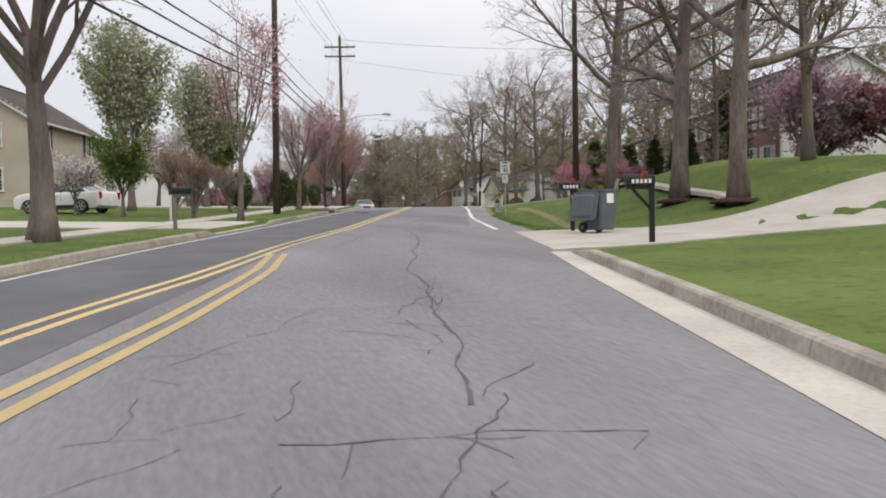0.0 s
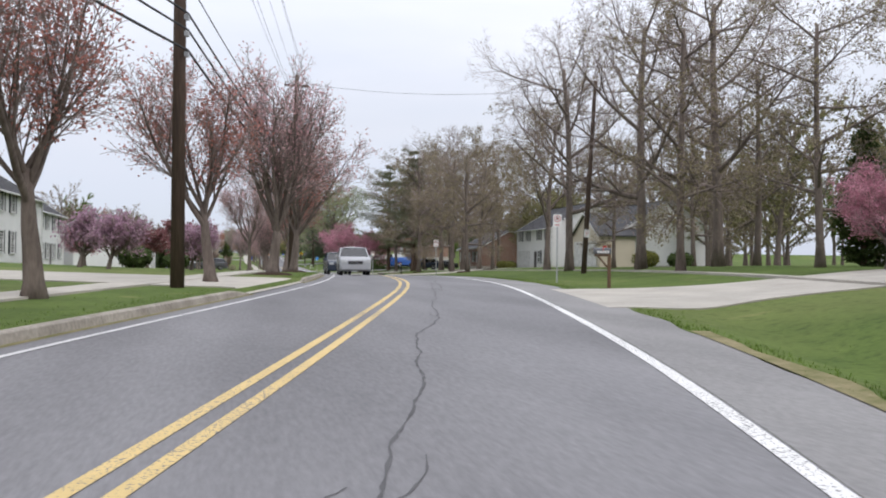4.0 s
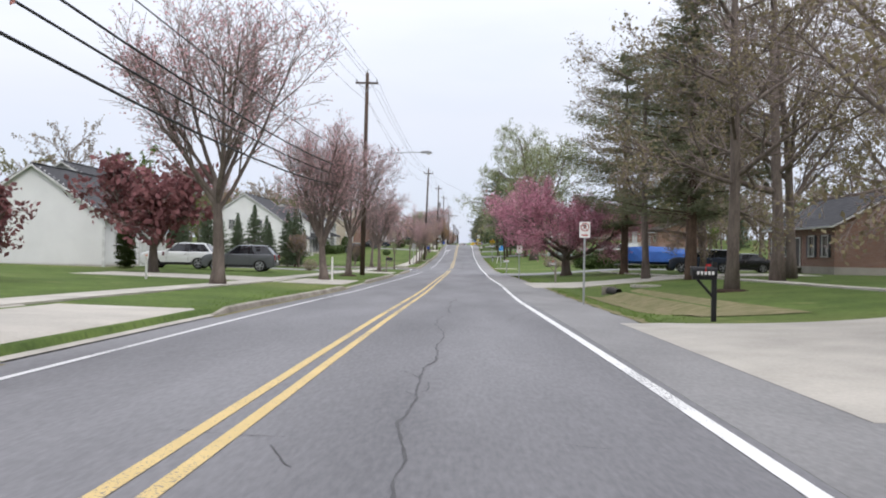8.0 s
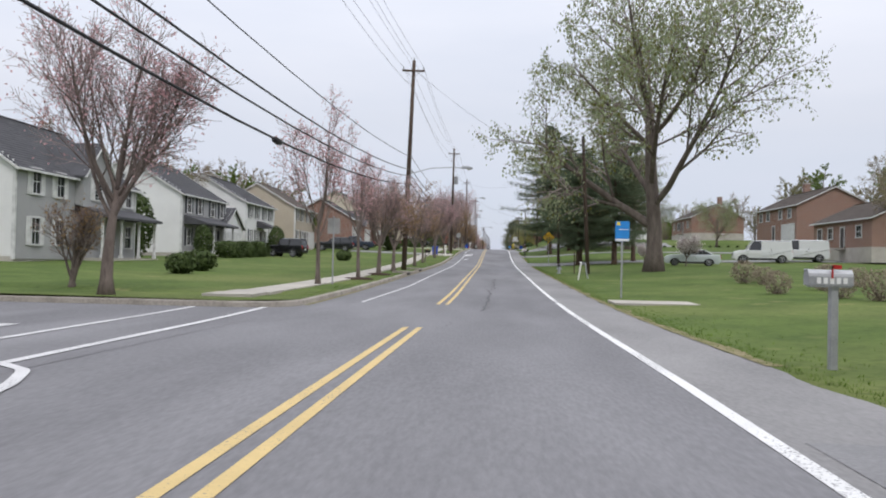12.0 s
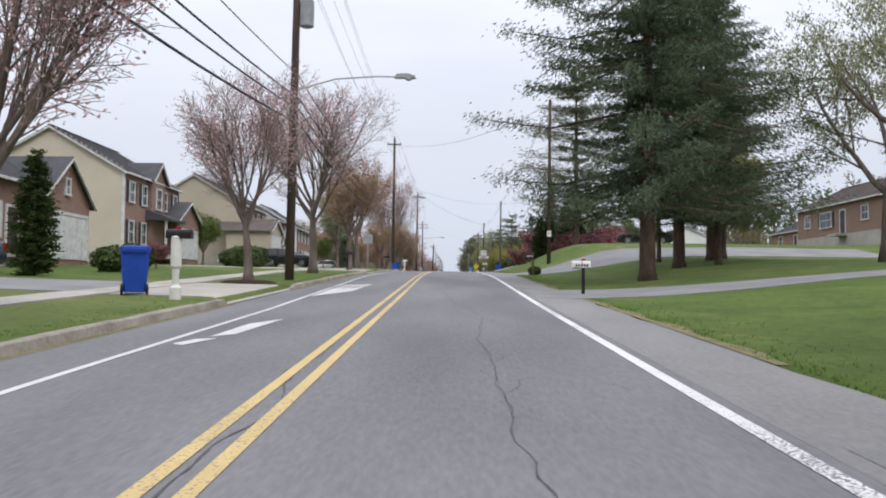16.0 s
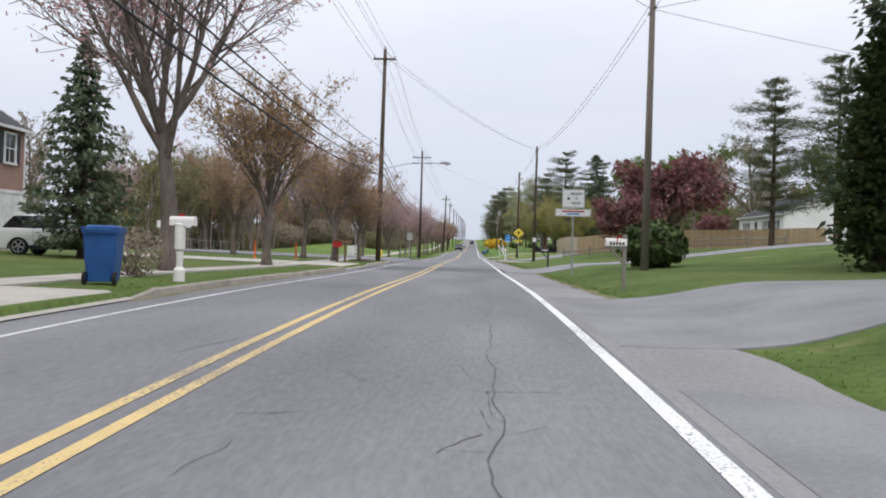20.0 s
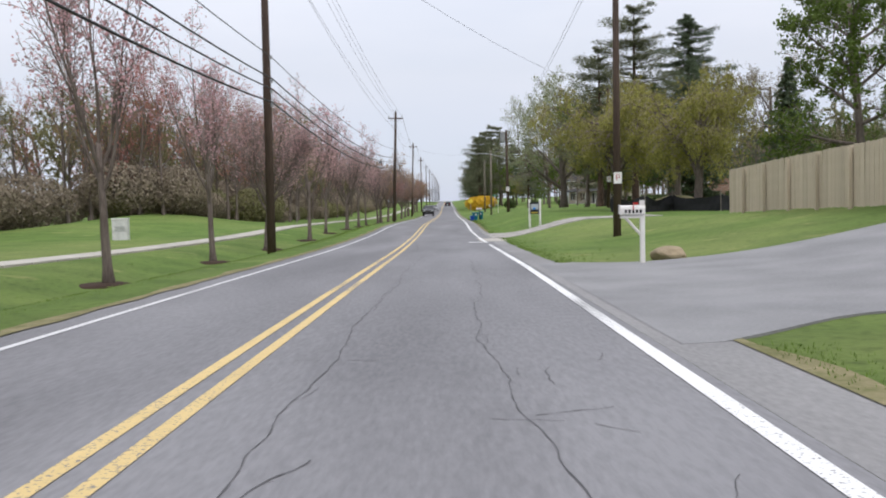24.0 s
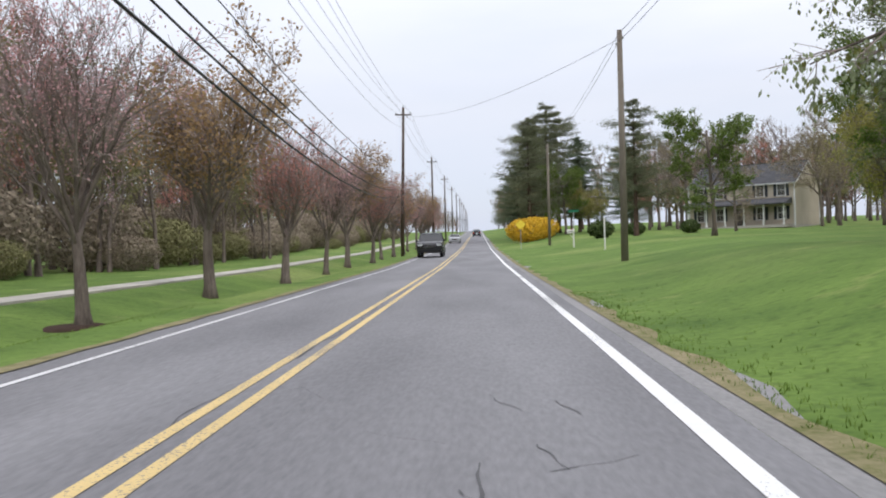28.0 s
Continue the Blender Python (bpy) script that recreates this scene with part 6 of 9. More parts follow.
for u, y, h, mt, lp, pl in RP:
    th = empty("utility_pole", "weathered wooden service pole on the lawn", "utility pole", "service poles")
    part("pole", Shape().tube([(0, 0, -0.5), (0, 0, h)], [0.15, 0.1], 12), M[mt], th, smooth=True)
    part("insulator", Shape().turned((0.12, 0, h - 0.35), [(0.03, 0), (0.05, 0.06), (0.03, 0.12)], 8), M["ceramic"], th)
    part("insulator", Shape().turned((-0.12, 0, h - 0.6), [(0.03, 0), (0.05, 0.06), (0.03, 0.12)], 8), M["ceramic"], th)
    if lp:
        part("lamp_arm", Shape().tube([(-0.1, 0, lp[0] - 0.5), (lp[1] * 0.5, 0, lp[0] - 0.05), (lp[1], 0, lp[0])], 0.03, 8), M["galv"], th)
        hd = part("lamp_head", Shape().prism([(0.12, 0.0), (0.05, 0.13), (-0.35, 0.16), (-0.62, 0.08), (-0.66, 0.0)], "y", -0.14, 0.14), M["lamp_grey"], th)
        hd.matrix_local = pose(lp[1], 0, lp[0] - 0.05)
        can = part("transformer", Shape().turned((-0.35, 0, 6.6), [(0.2, 0), (0.24, 0.03), (0.24, 0.85), (0.06, 0.95)], 14), M["ceramic"], th, "grey transformer can")
    if pl:
        p_ = part("notice_plate", Shape().box((0, -0.17, 2.2), (0.3, 0.012, 0.42)), M["sign_white"], th, "small white notice plate")
        sh = Shape().tube([(-0.05, -0.18, 2.1), (-0.05, -0.18, 2.32), (0.06, -0.18, 2.32), (0.06, -0.18, 2.21), (-0.05, -0.18, 2.21)], 0.012, 5)
        part("lettering", sh, M["red"], p_)
    th.matrix_world = stand(u, y, -0.05, 0, 0, {116.5: 3.2, 274.5: -3.0, 304: -1.0, 553: -0.6}.get(y, 0.3))


def service(a, b, sag=0.7, r=0.009, label="thin service wire crossing over the road"):
    th = empty("service_wire", label, "wire", "service wires")
    s = Shape()
    span(s, Vector(a), Vector(b), sag, r)
    part("conductor", s, M["cable"], th, tidy=False)


def rp_top(i, dz=-0.4):
    u, y, h = RP[i][:3]
    x, yy_ = place(u, y)
    return Vector((x, yy_, ground_z(u, y) + h + dz))


def over_lawn(u, y, h):
    x, yy_ = place(u, y)
    return Vector((x, yy_, road_z(0, y) + h))


service(pole_top(POLES[2], -0.3), over_lawn(24, 97, 14.2), 0.5, 0.014)
service(pole_top(POLES[2], -1.9), over_lawn(22, 108, 13.0), 0.5)
service(pole_top(POLES[3], -0.5), rp_top(1), 0.6)
service(pole_top(POLES[5], -0.6), rp_top(3), 0.9)
service(rp_top(3), rp_top(4), 0.8)
service(pole_top(POLES[7], -0.8), rp_top(4), 1.2, 0.012)
service(pole_top(POLES[7], 9.6), rp_top(5), 0.8)
service(rp_top(5), rp_top(5) + Vector((34, 14, -1)), 0.5)
service(rp_top(5), rp_top(5) + Vector((26, -22, 2)), 0.5)
for d in (-0.2, -0.5):
    service(pole_top(POLES[8], d), rp_top(6), 0.7)
    service(rp_top(5, d), rp_top(6, d), 0.9)
    service(rp_top(4, d), rp_top(5, d), 0.8)
    service(rp_top(6, d), rp_top(7, d), 0.6)
    service(rp_top(7, d), rp_top(8, d), 0.6)
    service(rp_top(8, d), rp_top(9, d), 0.5)
    service(rp_top(9, d), rp_top(10, d), 0.5)
service(pole_top(POLES[9], -0.8), rp_top(11), 0.9)
service(pole_top(POLES[11], -0.9), rp_top(9), 0.9)

# ---- signs ----


def lettering(text, size, mat, parent, at, bold=0.0):
    c = bpy.data.curves.new("lettering", "FONT")
    c.body, c.size, c.align_x, c.align_y, c.extrude, c.offset = text, size, "CENTER", "CENTER", 0.002, bold
    tmp = bpy.data.objects.new("lettering", c)
    me = bpy.data.meshes.new_from_object(tmp)
    bpy.data.objects.remove(tmp)
    me.materials.clear()
    me.materials.append(mat)
    ob = new("lettering", me)
    ob.parent = parent
    ob.matrix_local = Matrix.Translation(at) @ pose(0, 0, 0, 90)
    return ob


def plate_shape(w, h, r=0.04, t=0.006):
    out = []
    for cx, cz, a0 in ((w / 2 - r, h / 2 - r, 0), (-w / 2 + r, h / 2 - r, 90), (-w / 2 + r, -h / 2 + r, 180), (w / 2 - r, -h / 2 + r, 270)):
        for k in range(4):
            a = radians(a0 + 30 * k)
            out.append((cx + r * math.cos(a), cz + r * math.sin(a)))
    return Shape().prism(out, "y", 0, t)


def sign_post(u, y, height, label, mat="galv", turn=0.0, lean=0.0, category="road sign"):
    th = empty("road_sign", label, category, "road signs")
    s = Shape().prism([(-0.03, 0.0), (-0.03, 0.035), (-0.014, 0.035), (-0.014, 0.012), (0.014, 0.012), (0.014, 0.035), (0.03, 0.035), (0.03, 0.0)], "z", -0.3, height)
    part("post", s, M[mat], th)
    th.matrix_world = stand(u, y, 0, turn, 0, lean)
    return th


def frame_bars(w, h, t, in_=0.025):
    s = Shape()
    for c, d in (((0, -0.001, h / 2 - in_), (w - 2 * in_, 0.003, t)), ((0, -0.001, -h / 2 + in_), (w - 2 * in_, 0.003, t)), ((w / 2 - in_, -0.001, 0), (t, 0.003, h - 2 * in_)), ((-w / 2 + in_, -0.001, 0), (t, 0.003, h - 2 * in_))):
        s.box(c, d)
    return s


def panel(th, z, w, h, mat, label="", border="black", r=0.04, dx=0.0, t=0.014):
    p = part("panel", plate_shape(w, h, r), M[mat], th, label)
    p.matrix_local = pose(dx, -0.012, z)
    if border:
        part("border", frame_bars(w, h, t), M[border], p)
    return p


def no_parking(u, y, z=2.15, lean=0.0):
    th = sign_post(u, y, z + 0.25, "small white no-parking sign on a steel post", lean=lean)
    p = panel(th, z, 0.34, 0.5, "sign_white", border="")
    s = Shape()
    n = 24
    s.tube([(0.12 * math.cos(6.2832 * k / n), -0.004, 0.08 + 0.12 * math.sin(6.2832 * k / n)) for k in range(n + 1)], 0.011, 5)
    s.tube([(-0.085, -0.004, 0.165), (0.085, -0.004, -0.005)], 0.011, 5)
    part("ring", s, M["red"], p)
    lettering("P", 0.19, M["black"], p, (0, -0.003, 0.08), 0.004)
    part("arrow", Shape().box((0, -0.003, -0.17), (0.2, 0.003, 0.035)), M["red"], p)
    return th


spd = sign_post(5.55, 64.0, 2.6, "white speed limit sign above a small no-parking plate")
p = panel(spd, 2.28, 0.5, 0.62, "sign_white")
lettering("SPEED", 0.115, M["black"], p, (0, -0.004, 0.21), 0.003)
lettering("LIMIT", 0.115, M["black"], p, (0, -0.004, 0.07), 0.003)
lettering("30", 0.27, M["black"], p, (0, -0.004, -0.14), 0.006)
p = panel(spd, 1.74, 0.27, 0.38, "sign_white", "small no-parking plate", border="")
s = Shape()
s.tube([(0.09 * math.cos(6.2832 * k / 20), -0.004, 0.05 + 0.09 * math.sin(6.2832 * k / 20)) for k in range(21)], 0.008, 5)
part("ring", s, M["black"], p)
lettering("R", 0.14, M["black"], p, (0, -0.003, 0.05), 0.002)
part("arrow", Shape().box((0, -0.003, -0.13), (0.17, 0.003, 0.025)), M["red"], p)
for u, y, z, ln in ((6.2, 104.8, 2.45, 0), (5.7, 136.0, 2.45, -1.0), (5.4, 166.8, 2.35, 0.0), (5.4, 198.6, 2.1, 0.0)):
    no_parking(u, y, z, ln)
# school bus sign
sch = sign_post(7.0, 302.5, 3.35, "orange-yellow diamond school bus stop sign on a steel post", lean=-0.8)
d = Shape().prism([(0, 0.6), (-0.6, 0), (0, -0.6), (0.6, 0)], "y", 0, 0.006)
p = part("panel", d, M["sign_yellow"], sch)
p.matrix_local = pose(0, -0.012, 2.75)
b_ = Shape()
for a, c in (((0, 0.56), (-0.56, 0)), ((-0.56, 0), (0, -0.56)), ((0, -0.56), (0.56, 0)), ((0.56, 0), (0, 0.56))):
    b_.tube([(a[0], -0.001, a[1]), (c[0], -0.001, c[1])], 0.008, 4)
part("border", b_, M["black"], p)
lettering("SCHOOL", 0.15, M["black"], p, (0, -0.004, 0.2), 0.004)
lettering("BUS STOP", 0.15, M["black"], p, (0, -0.004, 0.0), 0.004)
lettering("AHEAD", 0.15, M["black"], p, (0, -0.004, -0.2), 0.004)
# pedestrian warning sign
ped = sign_post(7.0, 479.5, 3.5, "bright yellow diamond crossing warning sign with a plate")
p = part("panel", Shape().prism([(0, 0.56), (-0.56, 0), (0, -0.56), (0.56, 0)], "y", 0, 0.006), M["sign_lemon"], ped)
p.matrix_local = pose(0, -0.012, 2.95)
b_ = Shape()
for a, c in (((0, 0.52), (-0.52, 0)), ((-0.52, 0), (0, -0.52)), ((0, -0.52), (0.52, 0)), ((0.52, 0), (0, 0.52))):
    b_.tube([(a[0], -0.001, a[1]), (c[0], -0.001, c[1])], 0.008, 4)
part("border", b_, M["black"], p)
g = Shape().turned((0, -0.002, 0.27), [(0.02, -0.055), (0.055, 0), (0.02, 0.055)], 10)
g.box((0, -0.003, 0.07), (0.13, 0.003, 0.26))
for a, c in (((0, -0.05), (-0.11, -0.3)), ((0, -0.05), (0.1, -0.3)), ((-0.03, 0.17), (-0.19, 0.02)), ((0.03, 0.17), (0.17, 0.0))):
    g.tube([(a[0], -0.003, a[1]), (c[0], -0.003, c[1])], 0.028, 5)
part("pictogram", g, M["black"], p, "plain black walking symbol")
p = panel(ped, 2.12, 0.78, 0.28, "sign_lemon", "yellow plate", t=0.01, r=0.02)
lettering("AHEAD", 0.19, M["black"], p, (0, -0.004, 0), 0.004)
blue2 = sign_post(5.75, 476.5, 2.6, "blue and white bus stop sign on a steel post")
p = panel(blue2, 2.35, 0.5, 0.7, "sign_blue", border="")
part("band", Shape().box((0, -0.003, 0.02), (0.46, 0.003, 0.02)), M["sign_white"], p)
part("band", Shape().box((0, -0.003, -0.31), (0.48, 0.003, 0.06)), M["sign_white"], p)
blue1 = sign_post(6.2, 246.1, 2.7, "blue and white bus stop sign with a yellow mark")
p = panel(blue1, 2.4, 0.5, 0.72, "sign_blue", border="")
part("band", Shape().box((0.05, -0.003, 0.06), (0.34, 0.003, 0.025)), M["sign_white"], p)
part("band", Shape().box((0, -0.003, -0.31), (0.48, 0.003, 0.08)), M["sign_white"], p)
part("mark", Shape().box((-0.14, -0.003, 0.27), (0.12, 0.003, 0.12)), M["sign_lemon"], p)
# litter-programme sign
ad = sign_post(6.3, 423.6, 3.65, "white two-panel roadside programme sign on a steel post")
p = panel(ad, 3.16, 0.92, 0.76, "sign_white", r=0.03)
lettering("ADOPT", 0.14, M["black"], p, (0.12, -0.004, 0.19), 0.003)
lettering("A", 0.14, M["black"], p, (0.12, -0.004, 0.0), 0.002)
lettering("ROAD", 0.14, M["black"], p, (0.12, -0.004, -0.19), 0.003)
part("emblem", Shape().turned((-0.2, -0.003, 0.0), [(0.01, -0.05), (0.05, -0.02), (0.05, 0.02), (0.01, 0.05)], 10), M["black"], p)
p = panel(ad, 2.58, 1.45, 0.32, "sign_white", "white name plate", r=0.02)
part("line_bar", Shape().box((0, -0.003, 0.05), (0.9, 0.003, 0.06)), M["red"], p)
part("line_bar", Shape().box((0, -0.003, -0.05), (0.5, 0.003, 0.06)), M["sign_blue"], p)
# backs of signs for the other lane
for u, y, w_, h_, z in ((-4.7, 248.4, 0.5, 0.62, 2.3), (-5.0, 368.5, 0.75, 0.75, 2.4), (-4.4, 478, 0.6, 0.76, 2.4)):
    th = sign_post(u, y, z + 0.4, "dull metal back of a road sign on a post")
    p = part("panel", plate_shape(w_, h_), M["sign_back"], th)
    p.matrix_local = pose(0, 0.04, z)
# street name sign at the park street
th = sign_post(-6.6, 452.5, 3.3, "green street name signs above a stop sign's back", category="street sign")
for z, tn in ((3.1, 0), (3.28, 90)):
    p = part("name_blade", Shape().box((0, 0, 0), (0.75, 0.012, 0.16)), M["sign_green"], th)
    p.matrix_local = pose(0, 0, z, 0, 0, tn)
    part("name_bar", Shape().box((0, -0.008, 0), (0.5, 0.004, 0.07)), M["sign_white"], p)
oc = [(0.37 * math.cos(radians(22.5 + 45 * k)), 0.37 * math.sin(radians(22.5 + 45 * k))) for k in range(8)]
p = part("stop_back", Shape().prism(oc, "y", 0, 0.006), M["sign_back"], th)
p.matrix_local = pose(0, 0.04, 2.4)
# distant diamond and green blades near the forsythia
th = sign_post(6.2, 640, 2.9, "yellow diamond warning sign far along the road")
p = part("panel", Shape().prism([(0, 0.5), (-0.5, 0), (0, -0.5), (0.5, 0)], "y", 0, 0.006), M["sign_lemon"], th)
p.matrix_local = pose(0, -0.012, 2.4)
th = sign_post(10.5, 632, 3.0, "green street name blade on a post", category="street sign")
p = part("name_blade", Shape().box((0, 0, 0), (0.9, 0.012, 0.18)), M["sign_green"], th)
p.matrix_local = pose(0, -0.02, 2.9)
# timber-framed notice board
nb = empty("notice_board", "coloured notice board between two white posts on the lawn", "notice board")
for x in (-0.65, 0.65):
    post = part("post", Shape().box((x, 0, 1.15), (0.13, 0.13, 2.5)), M["white_wood"], nb)
    part("cap", Shape().box((x, 0, 2.43), (0.17, 0.17, 0.06), taper=0.6), M["white_wood"], post)
pn = part("board", Shape().box((0, 0, 1.65), (1.17, 0.05, 1.05)), M["shutter"], nb, "dark board with pale picture")
part("picture", Shape().box((0, -0.028, 1.78), (0.95, 0.006, 0.5)), M["car_pale"], pn)
part("emblem", Shape().turned((0, -0.03, 1.62), [(0.02, -0.1), (0.14, -0.05), (0.16, 0.05), (0.04, 0.12)], 12), M["sign_blue"], pn)
part("line_bar", Shape().box((0, -0.03, 1.27), (0.8, 0.006, 0.08)), M["sign_lemon"], pn)
nb.matrix_world = stand(6.5, 518, 0, -50) @ Matrix.Scale(0.6, 4)

# ---- mailboxes ----


def mailbox(u, y, box="black", post="black", style="arm", height=1.02, label="black mailbox on a wooden post", turn=0.0, flag=True, numbers=True, lean=0.0, newspaper=False, side=1):
    """A domed roadside mailbox whose door faces the road; side 1 on the right, -1 on the left."""
    th = empty("mailbox", label, "mailbox", "mailboxes")
    dome = [(-0.09, 0.0), (0.09, 0.0), (0.09, 0.11)] + [(0.09 * math.cos(radians(a)), 0.11 + 0.09 * math.sin(radians(a))) for a in (25, 50, 75, 105, 130, 155)] + [(-0.09, 0.11)]
    body = part("box", Shape().prism(dome, "x", -0.26, 0.26), M[box], th)
    body.matrix_local = pose(-0.05, 0, height)
    door = part("door", Shape().prism([(a * 1.05, b * 1.03) for a, b in dome], "x", -0.285, -0.262), M[box], body)
    part("knob", Shape().turned((0, 0, 0), [(0.008, 0), (0.016, 0.01), (0.008, 0.03)], 8, pose(-0.285, 0, 0.19, 0, -90)), M["galv"], door)
    if flag:
        part("flag", Shape().box((0.0, -0.1, 0.17), (0.02, 0.006, 0.16)).box((0.05, -0.1, 0.23), (0.12, 0.006, 0.05)), M["red"], body, "red flag")
    if numbers:
        for k in range(5):
            part("number_bar", Shape().box((-0.16 + 0.08 * k, -0.0925, 0.06), (0.05, 0.004, 0.075)), M["sign_white"] if box != "white_wood" else M["black"], body)
    if style == "arm":
        part("post", Shape().box((0.16, 0, (height + 0.35) / 2 - 0.1), (0.1, 0.1, height + 0.45), cut=0.012), M[post], th)
        part("arm", Shape().box((-0.06, 0, height - 0.045), (0.5, 0.09, 0.08)), M[post], th)
        part("brace", Shape().tube([(0.13, 0, height - 0.45), (-0.2, 0, height - 0.08)], 0.032, 6), M[post], th)
    elif style == "turned":
        part("post", Shape().turned((0, 0, -0.1), [(0.125, 0), (0.125, 0.35), (0.07, 0.42), (0.08, 0.75), (0.115, 0.8), (0.115, height + 0.1), (0.13, height + 0.12), (0.05, height + 0.2)], 12), M[post], th)
    else:
        part("post", Shape().box((0, 0, height / 2 - 0.1), (0.1, 0.1, height + 0.2), cut=0.012), M[post], th)
        part("shelf", Shape().box((-0.05, 0, height - 0.012), (0.5, 0.16, 0.02)), M[post], th)
    if newspaper:
        part("paper_tube", Shape().prism([(-0.09, 0), (0.09, 0), (0.09, 0.12), (-0.09, 0.12)], "x", -0.3, 0.15), M["sign_white"], th, "white newspaper tube").matrix_local = pose(0.1, 0, height - 0.3)
    th.matrix_world = stand(u, y, 0, turn + (180 if side < 0 else 0), 0, lean)
    return th


WB, BB = "white mailbox on a white post", "black mailbox on a dark post beside the driveway"
mailbox(6.5, 39.3, "black", "black", "arm", 1.12, "big black mailbox on a black post by the kerb")
mailbox(6.1, 44.8, "black", "black", "plain", 1.08, "black mailbox on a dark post with yellow reflector")
refl = empty("reflector_strip", "yellow reflector strip on a mailbox post", "reflector")
part("strip", Shape().box((0, 0, 0), (0.05, 0.01, 0.3)), M["sign_lemon"], refl)
refl.matrix_world = stand(6.1, 44.8, 0.78) @ pose(0, -0.056, 0)
mailbox(6.5, 98.6, "car_grey", "brown_wood", "arm", 1.1, "grey mailbox with red flag on a worn post", numbers=True)
for u, y, bx, ps, st, hh, lab, sd in ((6.9, 158.5, "black", "black", "arm", 1.0, BB, 1), (7.0, 191.8, "grey_wood", "grey_wood", "arm", 1.1, "weathered grey mailbox on a wooden post", 1), (5.9, 225.8, "galv", "galv", "plain", 1.05, "pale grey metal mailbox on a grey post", 1), (5.4, 326.2, "white_wood", "black", "plain", 0.8, "white mailbox on a dark post in the grass", 1), (6.1, 350.4, "black", "brown_wood", "arm", 1.05, BB, 1), (6.8, 442.6, "black", "black", "arm", 1.0, BB, 1), (5.9, 490.2, "white_wood", "white_wood", "arm", 1.1, WB, 1), (4.95, 556.6, "white_wood", "black", "plain", 0.98, "white mailbox on a black post", 1), (9.2, 622, "white_wood", "white_wood", "arm", 1.2, WB, 1),
                                  (-4.5, 47.0, "black", "grey_wood", "arm", 1.0, BB, -1), (-4.4, 72.0, "black", "black", "arm", 1.05, BB, -1), (-4.4, 208.8, "black", "grey_wood", "arm", 1.0, BB, -1), (-4.9, 297.5, "black", "grey_wood", "arm", 1.0, BB, -1), (-4.4, 318.9, "black", "white_wood", "turned", 1.3, "black mailbox on a stout white turned post", -1), (-4.9, 354.3, "black", "black", "plain", 1.0, BB, -1), (-4.35, 379.6, "black", "grey_wood", "arm", 1.05, BB, -1), (-4.05, 406.2, "white_wood", "white_wood", "turned", 1.2, WB, -1), (-4.9, 436, "brown_wood", "brown_wood", "plain", 1.0, "brown wooden mailbox on a post", -1)):
    mailbox(u, y, bx, ps, st, hh, lab, side=sd)

# ---- bins ----


def wheelie(u, y, mat, label, turn=0.0, dz=0.0, lid_open=False, tip=0.0):
    th = empty("wheeled_bin", label, "bin", "wheeled bins")
    body = Shape()
    rings = [(0.24, 0.28, 0.06), (0.28, 0.33, 0.5), (0.31, 0.37, 1.0)]
    for rx, ry, z in rings:
        c = 0.05
        body.v += [(rx, ry - c, z), (rx - c, ry, z), (-rx + c, ry, z), (-rx, ry - c, z), (-rx, -ry + c, z), (-rx + c, -ry, z), (rx - c, -ry, z), (rx, -ry + c, z)]
    body.f = [tuple(range(7, -1, -1)), tuple(range(16, 24))] + [(r * 8 + k, r * 8 + (k + 1) % 8, (r + 1) * 8 + (k + 1) % 8, (r + 1) * 8 + k) for r in range(2) for k in range(8)]
    part("body", body, M[mat], th)
    part("rim", Shape().box((0, 0, 0.99), (0.66, 0.78, 0.05), cut=0.05), M[mat], th)
    lid = part("lid", Shape().box((0, -0.02, 0.0), (0.68, 0.82, 0.06), cut=0.06).box((0, -0.02, 0.045), (0.56, 0.68, 0.04), taper=0.85, cut=0.05), M[mat], th)
    lid.matrix_local = pose(0, 0, 1.05) if not lid_open else pose(-0.42, 0.1, 0.62, 0, -78, 0)
    part("handle", Shape().tube([(-0.22, 0.42, 1.0), (-0.22, 0.47, 1.03), (0.22, 0.47, 1.03), (0.22, 0.42, 1.0)], 0.018, 6), M[mat], th)
    for x in (-0.27, 0.27):
        wh = part("wheel", Shape().turned((0, 0, -0.03), [(0.06, 0), (0.125, 0.005), (0.125, 0.055), (0.06, 0.06)], 14), M["tyre"], th)
        wh.matrix_local = pose(x, 0.27, 0.125, 0, 90, 0)
        part("hub", Shape().turned((0, 0, -0.034), [(0.05, 0), (0.05, 0.068)], 10), M[mat], wh)
    part("label_panel", Shape().box((0, -0.36, 0.8), (0.22, 0.01, 0.22)), M["sign_white"], th, "pale printed label")
    th.matrix_world = stand(u, y, dz, turn, tip, 0, 0.72 if y > 550 else None)
    return th


wheelie(6.5, 43.4, "bin_grey", "dark grey wheeled bin with its lid hanging open", 35, 0.03, True)
wheelie(-5.75, 320.2, "bin_blue", "bright blue wheeled recycling bin on the verge", 200)
wheelie(-4.75, 404.0, "bin_navy", "dark blue wheeled recycling bin beside a shrub", 190)
wheelie(4.5, 557.8, "bin_teal", "teal wheeled bin at the driveway's end", 20)
wheelie(5.1, 558.2, "bin_teal", "teal wheeled bin at the driveway's end", -8)


